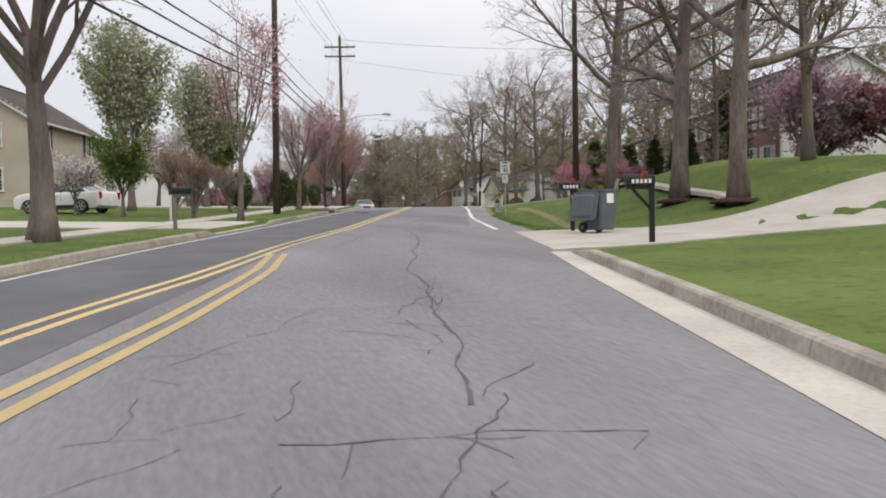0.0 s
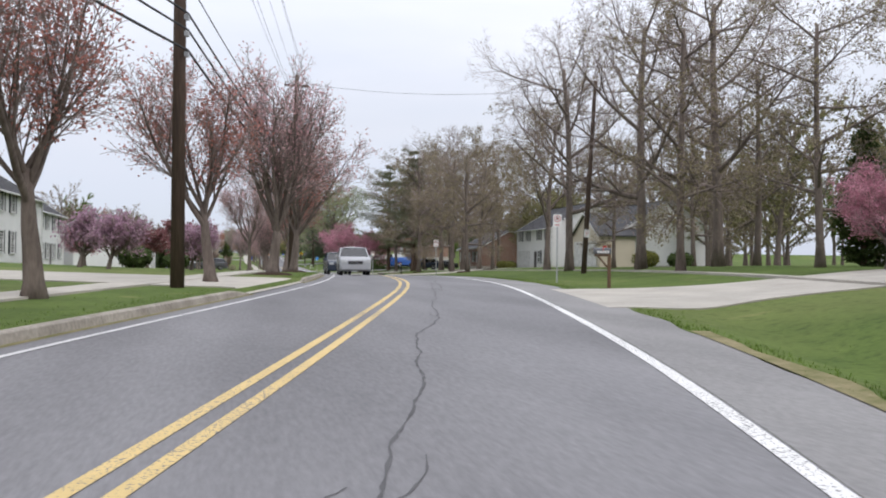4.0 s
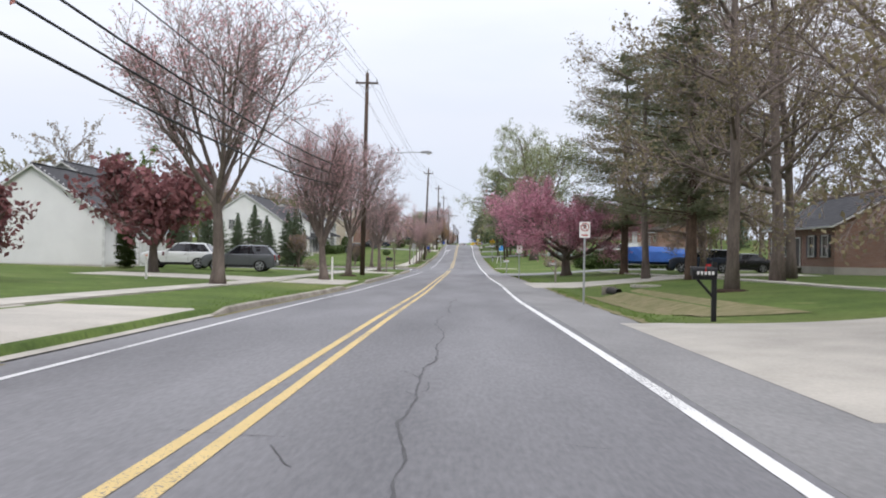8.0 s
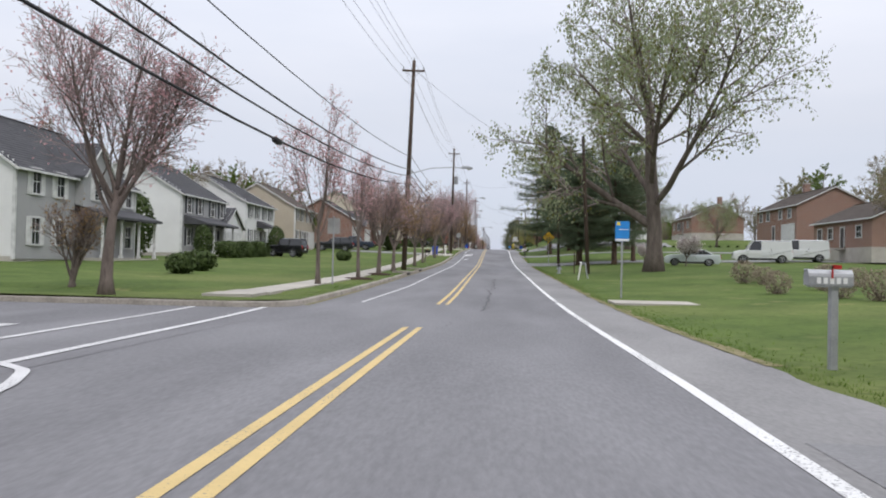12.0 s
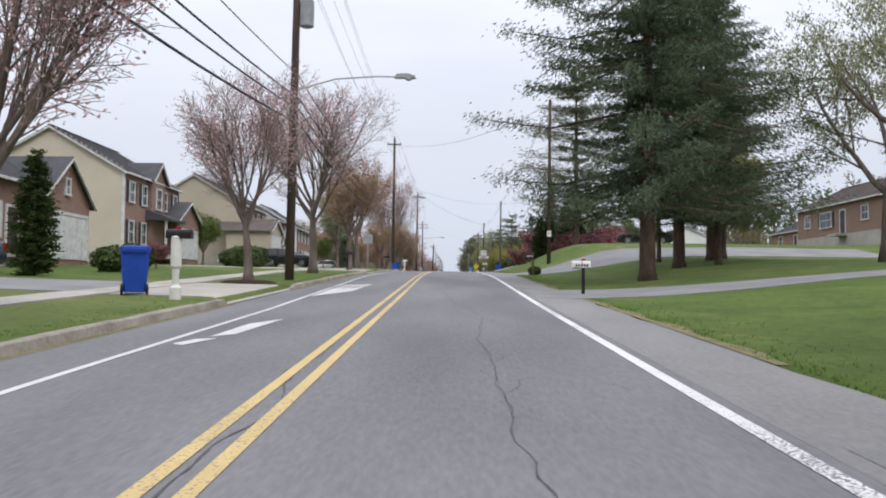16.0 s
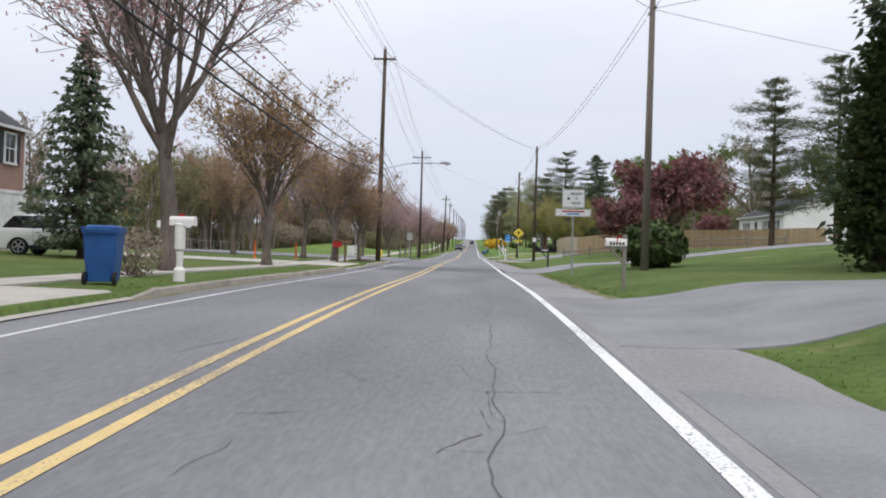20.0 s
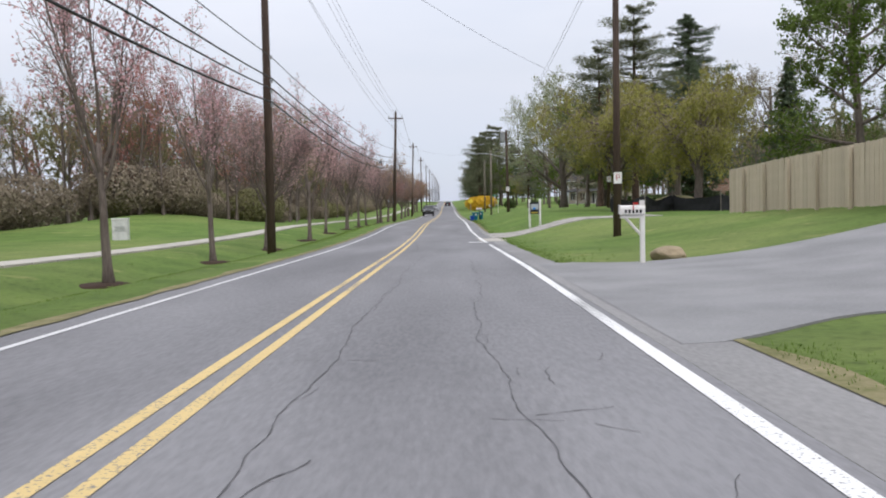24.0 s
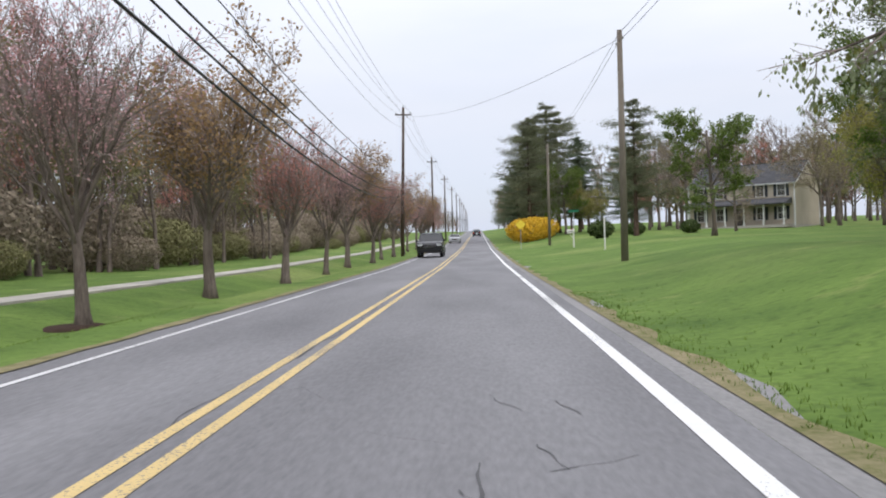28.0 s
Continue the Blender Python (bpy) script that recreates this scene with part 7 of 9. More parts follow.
def crate(u, y, label, turn=0, tip=0, size=1.0):
    th = empty("recycling_crate", label, "crate", "recycling crates")
    part("tub", Shape().box((0, 0, 0.3), (0.46, 0.55, 0.6), taper=1.12, cut=0.05), M["bin_blue"], th)
    part("rim", Shape().box((0, 0, 0.61), (0.56, 0.66, 0.05), cut=0.05), M["bin_blue"], th)
    part("grip", Shape().box((0, -0.33, 0.52), (0.18, 0.03, 0.05)), M["bin_navy"], th)
    th.matrix_world = stand(u, y, 0.0, turn, tip) @ Matrix.Scale(size, 4)


crate(-4.2, 388.8, "square blue recycling crate on the driveway apron", 20)
crate(6.9, 396.6, "square blue recycling crate on the grass verge", 12)
crate(4.2, 557.2, "square blue recycling crate beside the bins", 5, size=0.75)
# orange pipe end, hydrants, marker posts
for u, y, mt, lab in ((5.2, 65.4, "car_silver", "silver fire hydrant with dark bonnet in the verge"), (6.2, 276.8, "car_silver", "silver fire hydrant in the grass"), (-6.3, 468, "sign_lemon", "yellow fire hydrant on the corner")):
    th = empty("fire_hydrant", lab, "fire hydrant", "hydrants")
    part("barrel", Shape().turned((0, 0, -0.1), [(0.15, 0), (0.15, 0.14), (0.1, 0.16), (0.1, 0.52), (0.13, 0.53), (0.13, 0.57)], 14), M[mt], th, smooth=False)
    part("bonnet", Shape().turned((0, 0, 0.47), [(0.13, 0), (0.13, 0.03), (0.11, 0.12), (0.05, 0.18), (0.03, 0.24)], 14), M["iron"] if mt == "car_silver" else M[mt], th)
    for a in (0, 180, 270):
        part("nozzle", Shape().turned((0, 0, 0.08), [(0.05, 0), (0.05, 0.06), (0.06, 0.065), (0.06, 0.1)], 10, pose(0, 0, 0.33, 90, 0, a)), M[mt], th)
    th.matrix_world = stand(u, y, 0.0, y)
for u, y, h, mt, lab, ln in ((6.4, 264.5, 1.0, "white_wood", "leaning white marker post in the grass", 9), (7.1, 266, 0.9, "galv", "thin leaning steel stake in the grass", -10), (-4.9, 182.5, 1.15, "white_wood", "white painted marker post by the kerb", 0), (-12.0, 176.5, 1.0, "white_wood", "white and orange marker post on the lawn", 0), (-7.5, 55, 0.9, "white_wood", "white marker post on the lawn", 0), (-13, 556, 1.6, "grey_wood", "pale broken post before the wood", 0), (9.7, 608, 1.9, "white_wood", "thin white stake on the lawn", 0), (7.2, 276, 1.5, "pole_wood", "thin dark post beside the drive", 0), (6.9, 44.6, 1.3, "grey_wood", "leaning pale stake behind the bin", 14)):
    th = empty("marker_post", lab, "post", "marker posts")
    part("post", Shape().box((0, 0, h / 2 - 0.1), (0.08, 0.08, h + 0.2), cut=0.015), M[mt], th)
    part("cap", Shape().box((0, 0, h + 0.02), (0.1, 0.1, 0.04), taper=0.5), M["orange"] if y == 176.5 else M[mt], th)
    th.matrix_world = stand(u, y, 0, 0, 0, ln)
mailbox(6.0, 410.5, "white_wood", "grey_wood", "arm", 1.15, "white mailbox with red flag on a weathered post")
th = empty("box_on_post", "brown wooden newspaper box on a post", "box")
part("post", Shape().box((0, 0, 0.4), (0.1, 0.1, 1.0)), M["brown_wood"], th)
part("box", Shape().box((0, 0, 1.0), (0.5, 0.35, 0.32)), M["red"], th)
part("roof", Shape().prism([(-0.3, 1.16), (0.3, 1.16), (0.0, 1.32)], "y", -0.24, 0.24), M["brown_wood"], th)
th.matrix_world = stand(-5.4, 436.5)
for u, y in ((-8.6, 440.5), (-10.5, 438)):
    th = empty("barricade_post", "orange plastic barrier post on the park lawn", "post", "barrier posts")
    part("post", Shape().turned((0, 0, -0.05), [(0.16, 0), (0.16, 0.06), (0.06, 0.08), (0.05, 1.0), (0.02, 1.05)], 10), M["orange"], th)
    th.matrix_world = stand(u, y)
for u, y in ((-15.5, 517),):
    th = empty("utility_cabinet", "pale utility cabinet on the park lawn", "cabinet")
    part("cabinet", Shape().box((0, 0, 0.55), (0.8, 0.6, 1.1), cut=0.03), M["trim"], th)
    part("lid", Shape().box((0, 0, 1.13), (0.86, 0.66, 0.07), taper=0.95), M["trim"], th)
    part("louvre", Shape().box((0, -0.305, 0.7), (0.5, 0.01, 0.05)).box((0, -0.305, 0.6), (0.5, 0.01, 0.05)).box((0, -0.305, 0.5), (0.5, 0.01, 0.05)), M["galv"], th)
    th.matrix_world = stand(u, y, 0, 10)
st = empty("boulder", "tan boulder marking the driveway's corner", "boulder")
s = Shape()
bm = bmesh.new()
bmesh.ops.create_icosphere(bm, subdivisions=3, radius=1)
for v in bm.verts:
    v.co *= 1 + 0.22 * noise.noise(v.co * 1.4)
    v.co = Vector((v.co.x * 0.42, v.co.y * 0.28, v.co.z * 0.2))
me = bpy.data.meshes.new("stone")
bm.to_mesh(me)
bm.free()
me.materials.append(M["stone"])
ob = new("stone", me)
ob.parent = st
st.matrix_world = stand(6.9, 491.2, 0.1)
cul = empty("culvert", "dark culvert pipe mouth in the roadside ditch", "culvert")
part("pipe", Shape().tube([(0, 0, 0), (0, 1.4, 0.05)], 0.22, 14, caps=False), M["iron"], cul)
part("headwall", Shape().box((0, 1.2, 0.05), (0.9, 0.12, 0.5)), M["kerb"], cul)
cul.matrix_world = stand(8.9, 180.2, 0.02, 20) @ Matrix.Scale(0.8, 4)
pl = empty("concrete_lid", "flat concrete lid in the lawn beside the ditch", "lid")
part("slab", Shape().box((0, 0, 0.04), (1.3, 0.8, 0.12), cut=0.05), M["concrete"], pl)
pl.matrix_world = stand(10.4, 181.5, 0.0, 8)
for u, y in ((-3.75, 266.5), (-3.75, 274.5), (-3.75, 67.5)):
    dr = empty("storm_drain", "dark storm drain opening in the kerb", "storm drain", "storm drains")
    part("throat", Shape().box((0, 0, 0.03), (0.5, 1.8, 0.16)), M["iron"], dr)
    part("lid", Shape().box((-0.2, 0, 0.17), (0.9, 2.4, 0.1), cut=0.03), M["kerb"], dr)
    dr.matrix_world = stand(u, y, -0.13)

# ---- houses ----


def brick_surface(name, a, b, mortar):
    m = material(name, a, b, rough=0.9, scale=1.0, fine=16, bump=0.2)
    n, l = m.node_tree.nodes, m.node_tree.links
    tex = n.new("ShaderNodeTexBrick")
    tc = n.new("ShaderNodeTexCoord")
    sp = n.new("ShaderNodeSeparateXYZ")
    l.new(tc.outputs["Object"], sp.inputs[0])
    ad = n.new("ShaderNodeMath")
    ad.operation = "ADD"
    l.new(sp.outputs["X"], ad.inputs[0])
    l.new(sp.outputs["Y"], ad.inputs[1])
    cb = n.new("ShaderNodeCombineXYZ")
    l.new(ad.outputs[0], cb.inputs["X"])
    l.new(sp.outputs["Z"], cb.inputs["Y"])
    l.new(cb.outputs[0], tex.inputs["Vector"])
    for k, v in (("Scale", 1.0), ("Brick Width", 0.21), ("Row Height", 0.075), ("Mortar Size", 0.008)):
        tex.inputs[k].default_value = v
    tex.inputs["Color1"].default_value, tex.inputs["Color2"].default_value, tex.inputs["Mortar"].default_value = (*a, 1), (*b, 1), (*mortar, 1)
    l.new(tex.outputs["Color"], n["Principled BSDF"].inputs["Base Color"])
    return m


M["brick"] = brick_surface("red_brick_wall", (0.265, 0.135, 0.095), (0.18, 0.088, 0.066), (0.36, 0.32, 0.28))
M["siding_tan"] = material("tan_lap_siding", (0.45, 0.39, 0.31), (0.38, 0.33, 0.26), rough=0.6, scale=0.6)


def gable_walls(s, w, d, eave, rise, base=-1.0):
    """House body with its gables at the ends of x; the front lies at y = 0."""
    s.prism([(0, base), (d, base), (d, eave), (d / 2, eave + rise), (0, eave)], "x", -w / 2, w / 2)
    return s


def courses(s, x0, x1, y, z0, z1, step=0.2):
    """Lap boards across a wall that faces -y."""
    z = z0
    while z < z1 - 0.02:
        h = min(step, z1 - z)
        s.prism([(y - 0.026, z), (y + 0.004, z), (y + 0.004, z + h), (y - 0.006, z + h)], "x", x0, x1)
        z += step


def gable_courses(s, x, side, d, eave, rise, step=0.2):
    z = 0.25
    while z < eave + rise - 0.15:
        t0 = max(0.0, (z - eave) / rise) * d / 2 if z > eave else 0.0
        h = min(step, eave + rise - z)
        s.prism([(x + side * 0.026, z), (x - side * 0.004, z), (x - side * 0.004, z + h), (x + side * 0.006, z + h)], "y", t0 + 0.02, d - t0 - 0.02)
        z += step


def roof_slabs(th, w, d, eave, rise, mat, over=0.35):
    """Two pitched slabs with stepped shingle courses, and a ridge."""
    run = d / 2 + over
    k = rise / (d / 2)
    n = max(6, int(math.hypot(run, k * run) / 0.32))
    for sg in (0, 1):
        s = Shape()
        out = []
        for i in range(n + 1):
            f = i / n
            y = -over + run * f
            z = eave - k * over + k * run * f
            if i:
                out.append((y, z + 0.06))
            if i < n:
                out.append((y, z + 0.10))
        prof = [(-over, eave - k * over), *out, (d / 2, eave + rise - 0.02)]
        if sg:
            prof = [(d - a, b) for a, b in prof]
        s.prism(prof, "x", -w / 2 - 0.25, w / 2 + 0.25)
        rf = part("roof", s, M[mat], th, "stepped asphalt shingle roof")
        if not sg:
            part("gutter", Shape().box((0, -over - 0.05, eave - k * over + 0.0), (w + 0.5, 0.11, 0.12)), M["trim"], rf, "white gutter")
    part("ridge_cap", Shape().box((0, d / 2, eave + rise + 0.09), (w + 0.5, 0.26, 0.05)), M[mat], th)
    for x in (-w / 2 - 0.24, w / 2 + 0.24):
        for sg in (0, 1):
            a, b = Vector((x, -over if not sg else d + over, eave - k * over - 0.04)), Vector((x, d / 2, eave + rise - 0.04))
            part("rake_trim", Shape().tube([a, b], 0.085, 4), M["trim"], th, "white rake board")


def window_unit(th, x, z, w=0.95, h=1.45, y=0.0, axis="front", shutters="", side=1):
    """A sash window: frame, pane, glazing bars, and shutters where there are any. axis 'end' puts it on a gable end."""
    m = pose(x, y, z) if axis == "front" else pose(x, y, z, 0, 0, 90 * side)
    f = Shape()
    for c, q in (((0, -0.04, h / 2), (w + 0.16, 0.1, 0.1)), ((0, -0.05, -h / 2), (w + 0.2, 0.13, 0.1)), ((w / 2, -0.04, 0), (0.1, 0.1, h)), ((-w / 2, -0.04, 0), (0.1, 0.1, h))):
        f.box(c, q)
    ob = part("window", f, M["trim"], th, "white window frame")
    ob.matrix_local = m
    part("pane", Shape().box((0, -0.012, 0), (w - 0.08, 0.02, h - 0.08)), M["pane"], ob, "dark reflecting glass")
    g = Shape().box((0, -0.03, 0), (w - 0.1, 0.03, 0.05))
    g.box((0, -0.028, h / 4), (0.025, 0.02, h / 2 - 0.05)).box((0, -0.028, -h / 4), (0.025, 0.02, h / 2 - 0.05))
    part("glazing_bar", g, M["trim"], ob)
    if shutters:
        for sg in (-1, 1):
            sh = Shape().box((sg * (w / 2 + 0.26), -0.03, 0), (0.34, 0.045, h + 0.06))
            for k in range(9):
                sh.box((sg * (w / 2 + 0.26), -0.056, -h / 2 + h * (k + 0.5) / 9), (0.27, 0.012, h / 13))
            part("shutter", sh, M[shutters], ob, "louvred dark shutter")


def garage_door(th, x, w=4.7, y=0.0, mat="trim"):
    ob = part("garage_door", Shape().box((0, -0.035, 1.08), (w, 0.05, 2.16)), M[mat], th, "panelled white garage door")
    ob.matrix_local = pose(x, y, 0)
    for r in range(4):
        n = max(4, int(w / 0.6))
        for k in range(n):
            part("door_panel", Shape().box((-w / 2 + w * (k + 0.5) / n, -0.066, 0.27 + 0.54 * r), (w / n * 0.78, 0.012, 0.38)), M[mat], ob)
    fr = Shape().box((0, -0.05, 2.25), (w + 0.3, 0.09, 0.16))
    for sg in (-1, 1):
        fr.box((sg * (w / 2 + 0.075), -0.05, 1.08), (0.15, 0.09, 2.18))
    part("door_frame", fr, M["trim"], ob)
    return ob


def front_door(th, x, y=0.0, mat="door_paint"):
    ob = part("front_door", Shape().box((0, -0.03, 1.03), (0.92, 0.05, 2.06)), M[mat], th, "panelled front door")
    ob.matrix_local = pose(x, y, 0.15)
    for zz, hh in ((0.5, 0.6), (1.25, 0.6), (1.8, 0.22)):
        for sg in (-1, 1):
            part("door_panel", Shape().box((sg * 0.2, -0.06, zz), (0.3, 0.012, hh)), M[mat], ob)
    part("door_frame", Shape().box((0, -0.045, 2.12), (1.2, 0.07, 0.12)).box((-0.53, -0.045, 1.03), (0.13, 0.07, 2.06)).box((0.53, -0.045, 1.03), (0.13, 0.07, 2.06)), M["trim"], ob)
    part("door_knob", Shape().turned((0.36, -0.08, 1.0), [(0.02, -0.03), (0.035, 0), (0.02, 0.03)], 8), M["chrome"], ob)
    part("step", Shape().box((0, -0.55, -0.1), (1.6, 1.0, 0.2)), M["concrete"], ob, "concrete front step")


def wing(th, x0, x1, out, eave, rise, wall, roof, doors=(), wins=(), y0=0.0):
    """A lower wing that stands forward, with its gable to the front."""
    w = x1 - x0
    xc = (x0 + x1) / 2
    s = Shape().prism([(x0, -1.0), (x1, -1.0), (x1, eave), (xc, eave + rise), (x0, eave)], "y", y0 - out, y0 + 1.0)
    wg = part("wing_wall", s, M[wall], th)
    if wall.startswith("siding"):
        sid = Shape()
        z = 0.25
        while z < eave + rise - 0.2:
            t0 = max(0.0, (z - eave) / rise) * w / 2 if z > eave else 0.0
            sid.prism([(y0 - out - 0.026, z), (y0 - out + 0.004, z), (y0 - out + 0.004, z + 0.2), (y0 - out - 0.006, z + 0.2)], "x", x0 + t0, x1 - t0)
            z += 0.2
        part("siding", sid, M[wall], wg)["kind"] = "stuff"
    k = rise / (w / 2)
    for sg in (-1, 1):
        a = xc + sg * (w / 2 + 0.3)
        r = Shape().prism([(a, eave - 0.3 * k), (a, eave - 0.3 * k + 0.12), (xc, eave + rise + 0.12), (xc, eave + rise)], "y", y0 - out - 0.3, y0 + 2.2)
        part("wing_roof", r, M[roof], wg)
        part("rake_trim", Shape().tube([(a, y0 - out - 0.28, eave - 0.3 * k), (xc, y0 - out - 0.28, eave + rise)], 0.08, 4), M["trim"], wg)
    for x, dw in doors:
        garage_door(th, x, dw, y0 - out)
    for x, z, ww, hh, shut in wins:
        window_unit(th, x, z, ww, hh, y0 - out, "front", shut)


def house(u, y, turn, w, d, eave, rise, wall, front, roof, label, wins=(), ends=(), door=None, garages=(), porch=None, wings=(), chimney=None, dz=0.0, lap=True, end_garages=()):
    th = empty("house", label, "house", "houses")
    part("foundation", Shape().box((0, d / 2, -0.6), (w + 0.06, d + 0.06, 1.5)), M["concrete"], th, "low concrete foundation")
    body = part("wall", gable_walls(Shape(), w, d, eave, rise), M[wall], th)
    if lap and wall.startswith("siding"):
        sd = Shape()
        for sg in (-1, 1):
            gable_courses(sd, sg * w / 2, sg, d, eave, rise)
        courses(sd, -w / 2, w / 2, 0.0, 0.25, eave)
        part("siding", sd, M[wall], body)["kind"] = "stuff"
        for a in (-w / 2, w / 2):
            for b in (0, d):
                part("corner_board", Shape().box((a, b, eave / 2), (0.16, 0.16, eave)), M["trim"], body)
    if front and front != wall:
        part("front_wall", Shape().box((0, -0.04, eave / 2), (w - 0.2, 0.12, eave - 0.05)), M[front], th)
    roof_slabs(th, w, d, eave, rise, roof)
    fy = -0.1 if front and front != wall else 0.0
    for x, z, ww, hh, shut in wins:
        window_unit(th, x, z, ww, hh, fy, "front", shut)
    for sg, yy_, z, ww, hh in ends:
        window_unit(th, sg * w / 2, z, ww, hh, yy_, "end", "", sg)
    if door is not None:
        front_door(th, door, fy)
    for x, dw in garages:
        garage_door(th, x, dw, fy)
    for sg, yy_, dw in end_garages:
        garage_door(th, 0, dw).matrix_local = pose(sg * w / 2, yy_, 0, 0, 0, 90 * sg)
    for q in wings:
        wing(th, *q)
    if porch:
        x0, x1, deep = porch
        pr = part("porch_deck", Shape().box(((x0 + x1) / 2, -deep / 2 + fy, 0.0), (x1 - x0, deep, 0.3)), M["concrete"], th, "porch slab")
        part("porch_roof", Shape().prism([(-deep - 0.3, 2.55), (-deep - 0.3, 2.7), (fy, 3.35), (fy, 2.6)], "x", x0 - 0.2, x1 + 0.2), M[roof], pr)
        n = max(2, int((x1 - x0) / 2.2) + 1)
        for k in range(n):
            x = x0 + 0.15 + (x1 - x0 - 0.3) * k / (n - 1)
            part("porch_post", Shape().box((x, -deep + 0.12, 1.38), (0.15, 0.15, 2.45), cut=0.02).box((x, -deep + 0.12, 0.24), (0.22, 0.22, 0.16)).box((x, -deep + 0.12, 2.52), (0.22, 0.22, 0.12)), M["trim"], pr, "white porch post")
        part("porch_beam", Shape().box(((x0 + x1) / 2, -deep + 0.12, 2.68), (x1 - x0, 0.18, 0.22)), M["trim"], pr)
    if chimney is not None:
        ch = part("chimney", Shape().box((chimney, d / 2 + 0.8, eave + rise * 0.5 + 0.6), (0.9, 0.7, rise + 1.6)), M["brick"], th, "brick chimney")
        part("chimney_cap", Shape().box((chimney, d / 2 + 0.8, eave + rise + 1.44), (1.02, 0.82, 0.12)), M["concrete"], ch)
    part("vent_pipe", Shape().tube([(w * 0.2, d * 0.62, eave + rise * 0.6), (w * 0.2, d * 0.62, eave + rise * 0.76 + 0.55)], 0.05, 8), M["lamp_grey"], th)
    th.matrix_world = stand(u, y, dz, turn)
    return th


def two_rows(xs, shut, z0=1.55, z1=4.25, w=0.95, skip=()):
    return [(x, z1, w, 1.4, shut) for x in xs] + [(x, z0, w, 1.5, shut) for x in xs if x not in skip]


L, R = 90, -90
house(-22.5, 80, L, 12, 9, 5.2, 2.8, "siding_tan", None, "roof_brown", "tan-sided gabled house half hidden by trees", wins=two_rows((-4, 3), "shutter"), ends=[(-1, 2.2, 4.2, 0.9, 1.4), (-1, 6.0, 4.2, 0.9, 1.4), (-1, 2.2, 1.5, 0.9, 1.4), (1, 2.2, 4.2, 0.9, 1.4), (1, 6.0, 4.2, 0.9, 1.4), (1, 2.2, 1.5, 0.9, 1.4)], door=0)
house(-28, 108, L, 12, 9, 5.3, 2.6, "siding_grey", None, "roof", "grey-sided two-storey house behind trees", wins=two_rows((-4.5, -2, 2, 4.5), "shutter"), door=0)
house(-24, 137, L, 12.5, 9, 5.0, 2.6, "siding_white", None, "roof", "white house with grey roof behind blossom trees", wins=two_rows((-4.5, -1.8, 1.8), "shutter"), garages=[(4, 4.2)])
house(-27, 163, L, 12, 9, 5.3, 2.8, "siding_white", None, "roof", "white-sided two-storey house with grey shingle roof", wins=two_rows((-4.5, -2, 1, 4), "shutter"), door=-0.5, ends=[(-1, 3, 1.6, 0.9, 1.3), (-1, 6, 4.2, 0.9, 1.3)])
house(-21, 199, L, 11, 9.2, 3.3, 3.1, "siding_white", None, "roof", "white-sided house with a blank gable and garage", wins=[(-3.4, 1.6, 0.9, 1.3, "")], garages=[(2.8, 4.7)], ends=[])
house(-26, 214, L, 10, 10, 5.2, 3.0, "siding_grey", "siding_white", "roof", "two-storey grey-roofed house behind a wing", wins=two_rows((-3, 0, 3), "shutter"))
house(-23.5, 266, L, 15, 10.5, 5.0, 3.6, "siding_white", "siding_grey", "roof", "white-gabled two-storey house with grey front and white-posted porch", wins=two_rows((-5.6, -3, 3.4, 6.2), "trim"), door=1.2, porch=(-1.0, 7.2, 1.8), ends=[(-1, 8.8, 1.6, 0.9, 1.4), (-1, 3.2, 4.3, 0.9, 1.4), (-1, 7.0, 4.3, 0.9, 1.4)], wings=[(-1.2, 2.6, 0.6, 5.2, 1.9, "siding_grey", "roof", (), [(0.7, 4.3, 1.2, 1.3, "trim")])], end_garages=[(-1, 5.2, 4.8)])
house(-24.5, 291, L, 11.5, 9.5, 5.2, 2.9, "siding_white", "siding_grey", "roof", "white lap-sided house with dark shutters and front porch", wins=two_rows((-4.3, -1.7, 1.7, 4.3), "shutter"), door=0.3, porch=(-5.2, 3.2, 1.8), ends=[(-1, 5.2, 6.3, 0.8, 0.9)], wings=[(3.8, 10.0, 0.5, 2.8, 1.8, "siding_white", "roof", [(6.8, 4.7)])])
house(-24.5, 309.5, L, 11, 9.5, 5.2, 2.7, "siding_white", None, "roof", "white-sided two-storey house with arched entry", wins=two_rows((-4, -1.5, 1.5, 4), "shutter"), door=0.0, porch=(-1.4, 1.4, 1.4), ends=[(-1, 3, 4.2, 0.9, 1.3)])
house(-23, 325, L, 11, 9.5, 5.2, 2.8, "siding_tan", None, "roof_brown", "tan two-storey house behind bare trees", wins=two_rows((-4, -1.5, 1.5, 4), "shutter", skip=(4,)), door=0.0, garages=[(3.6, 3.0)], ends=[(-1, 3, 4.2, 0.9, 1.3)])
house(-18.4, 339, L, 9.5, 9.0, 3.6, 2.6, "brick", None, "roof", "red brick house with a gabled garage wing", wins=[(-3.6, 1.6, 1.0, 1.6, "trim"), (-1.4, 1.6, 1.0, 1.6, "trim")], door=0.4, wings=[(1.5, 6.9, 0.8, 2.9, 2.1, "brick", "roof", [(4.2, 4.6)], [(4.2, 3.6, 0.5, 0.8, "")])], dz=0.5)
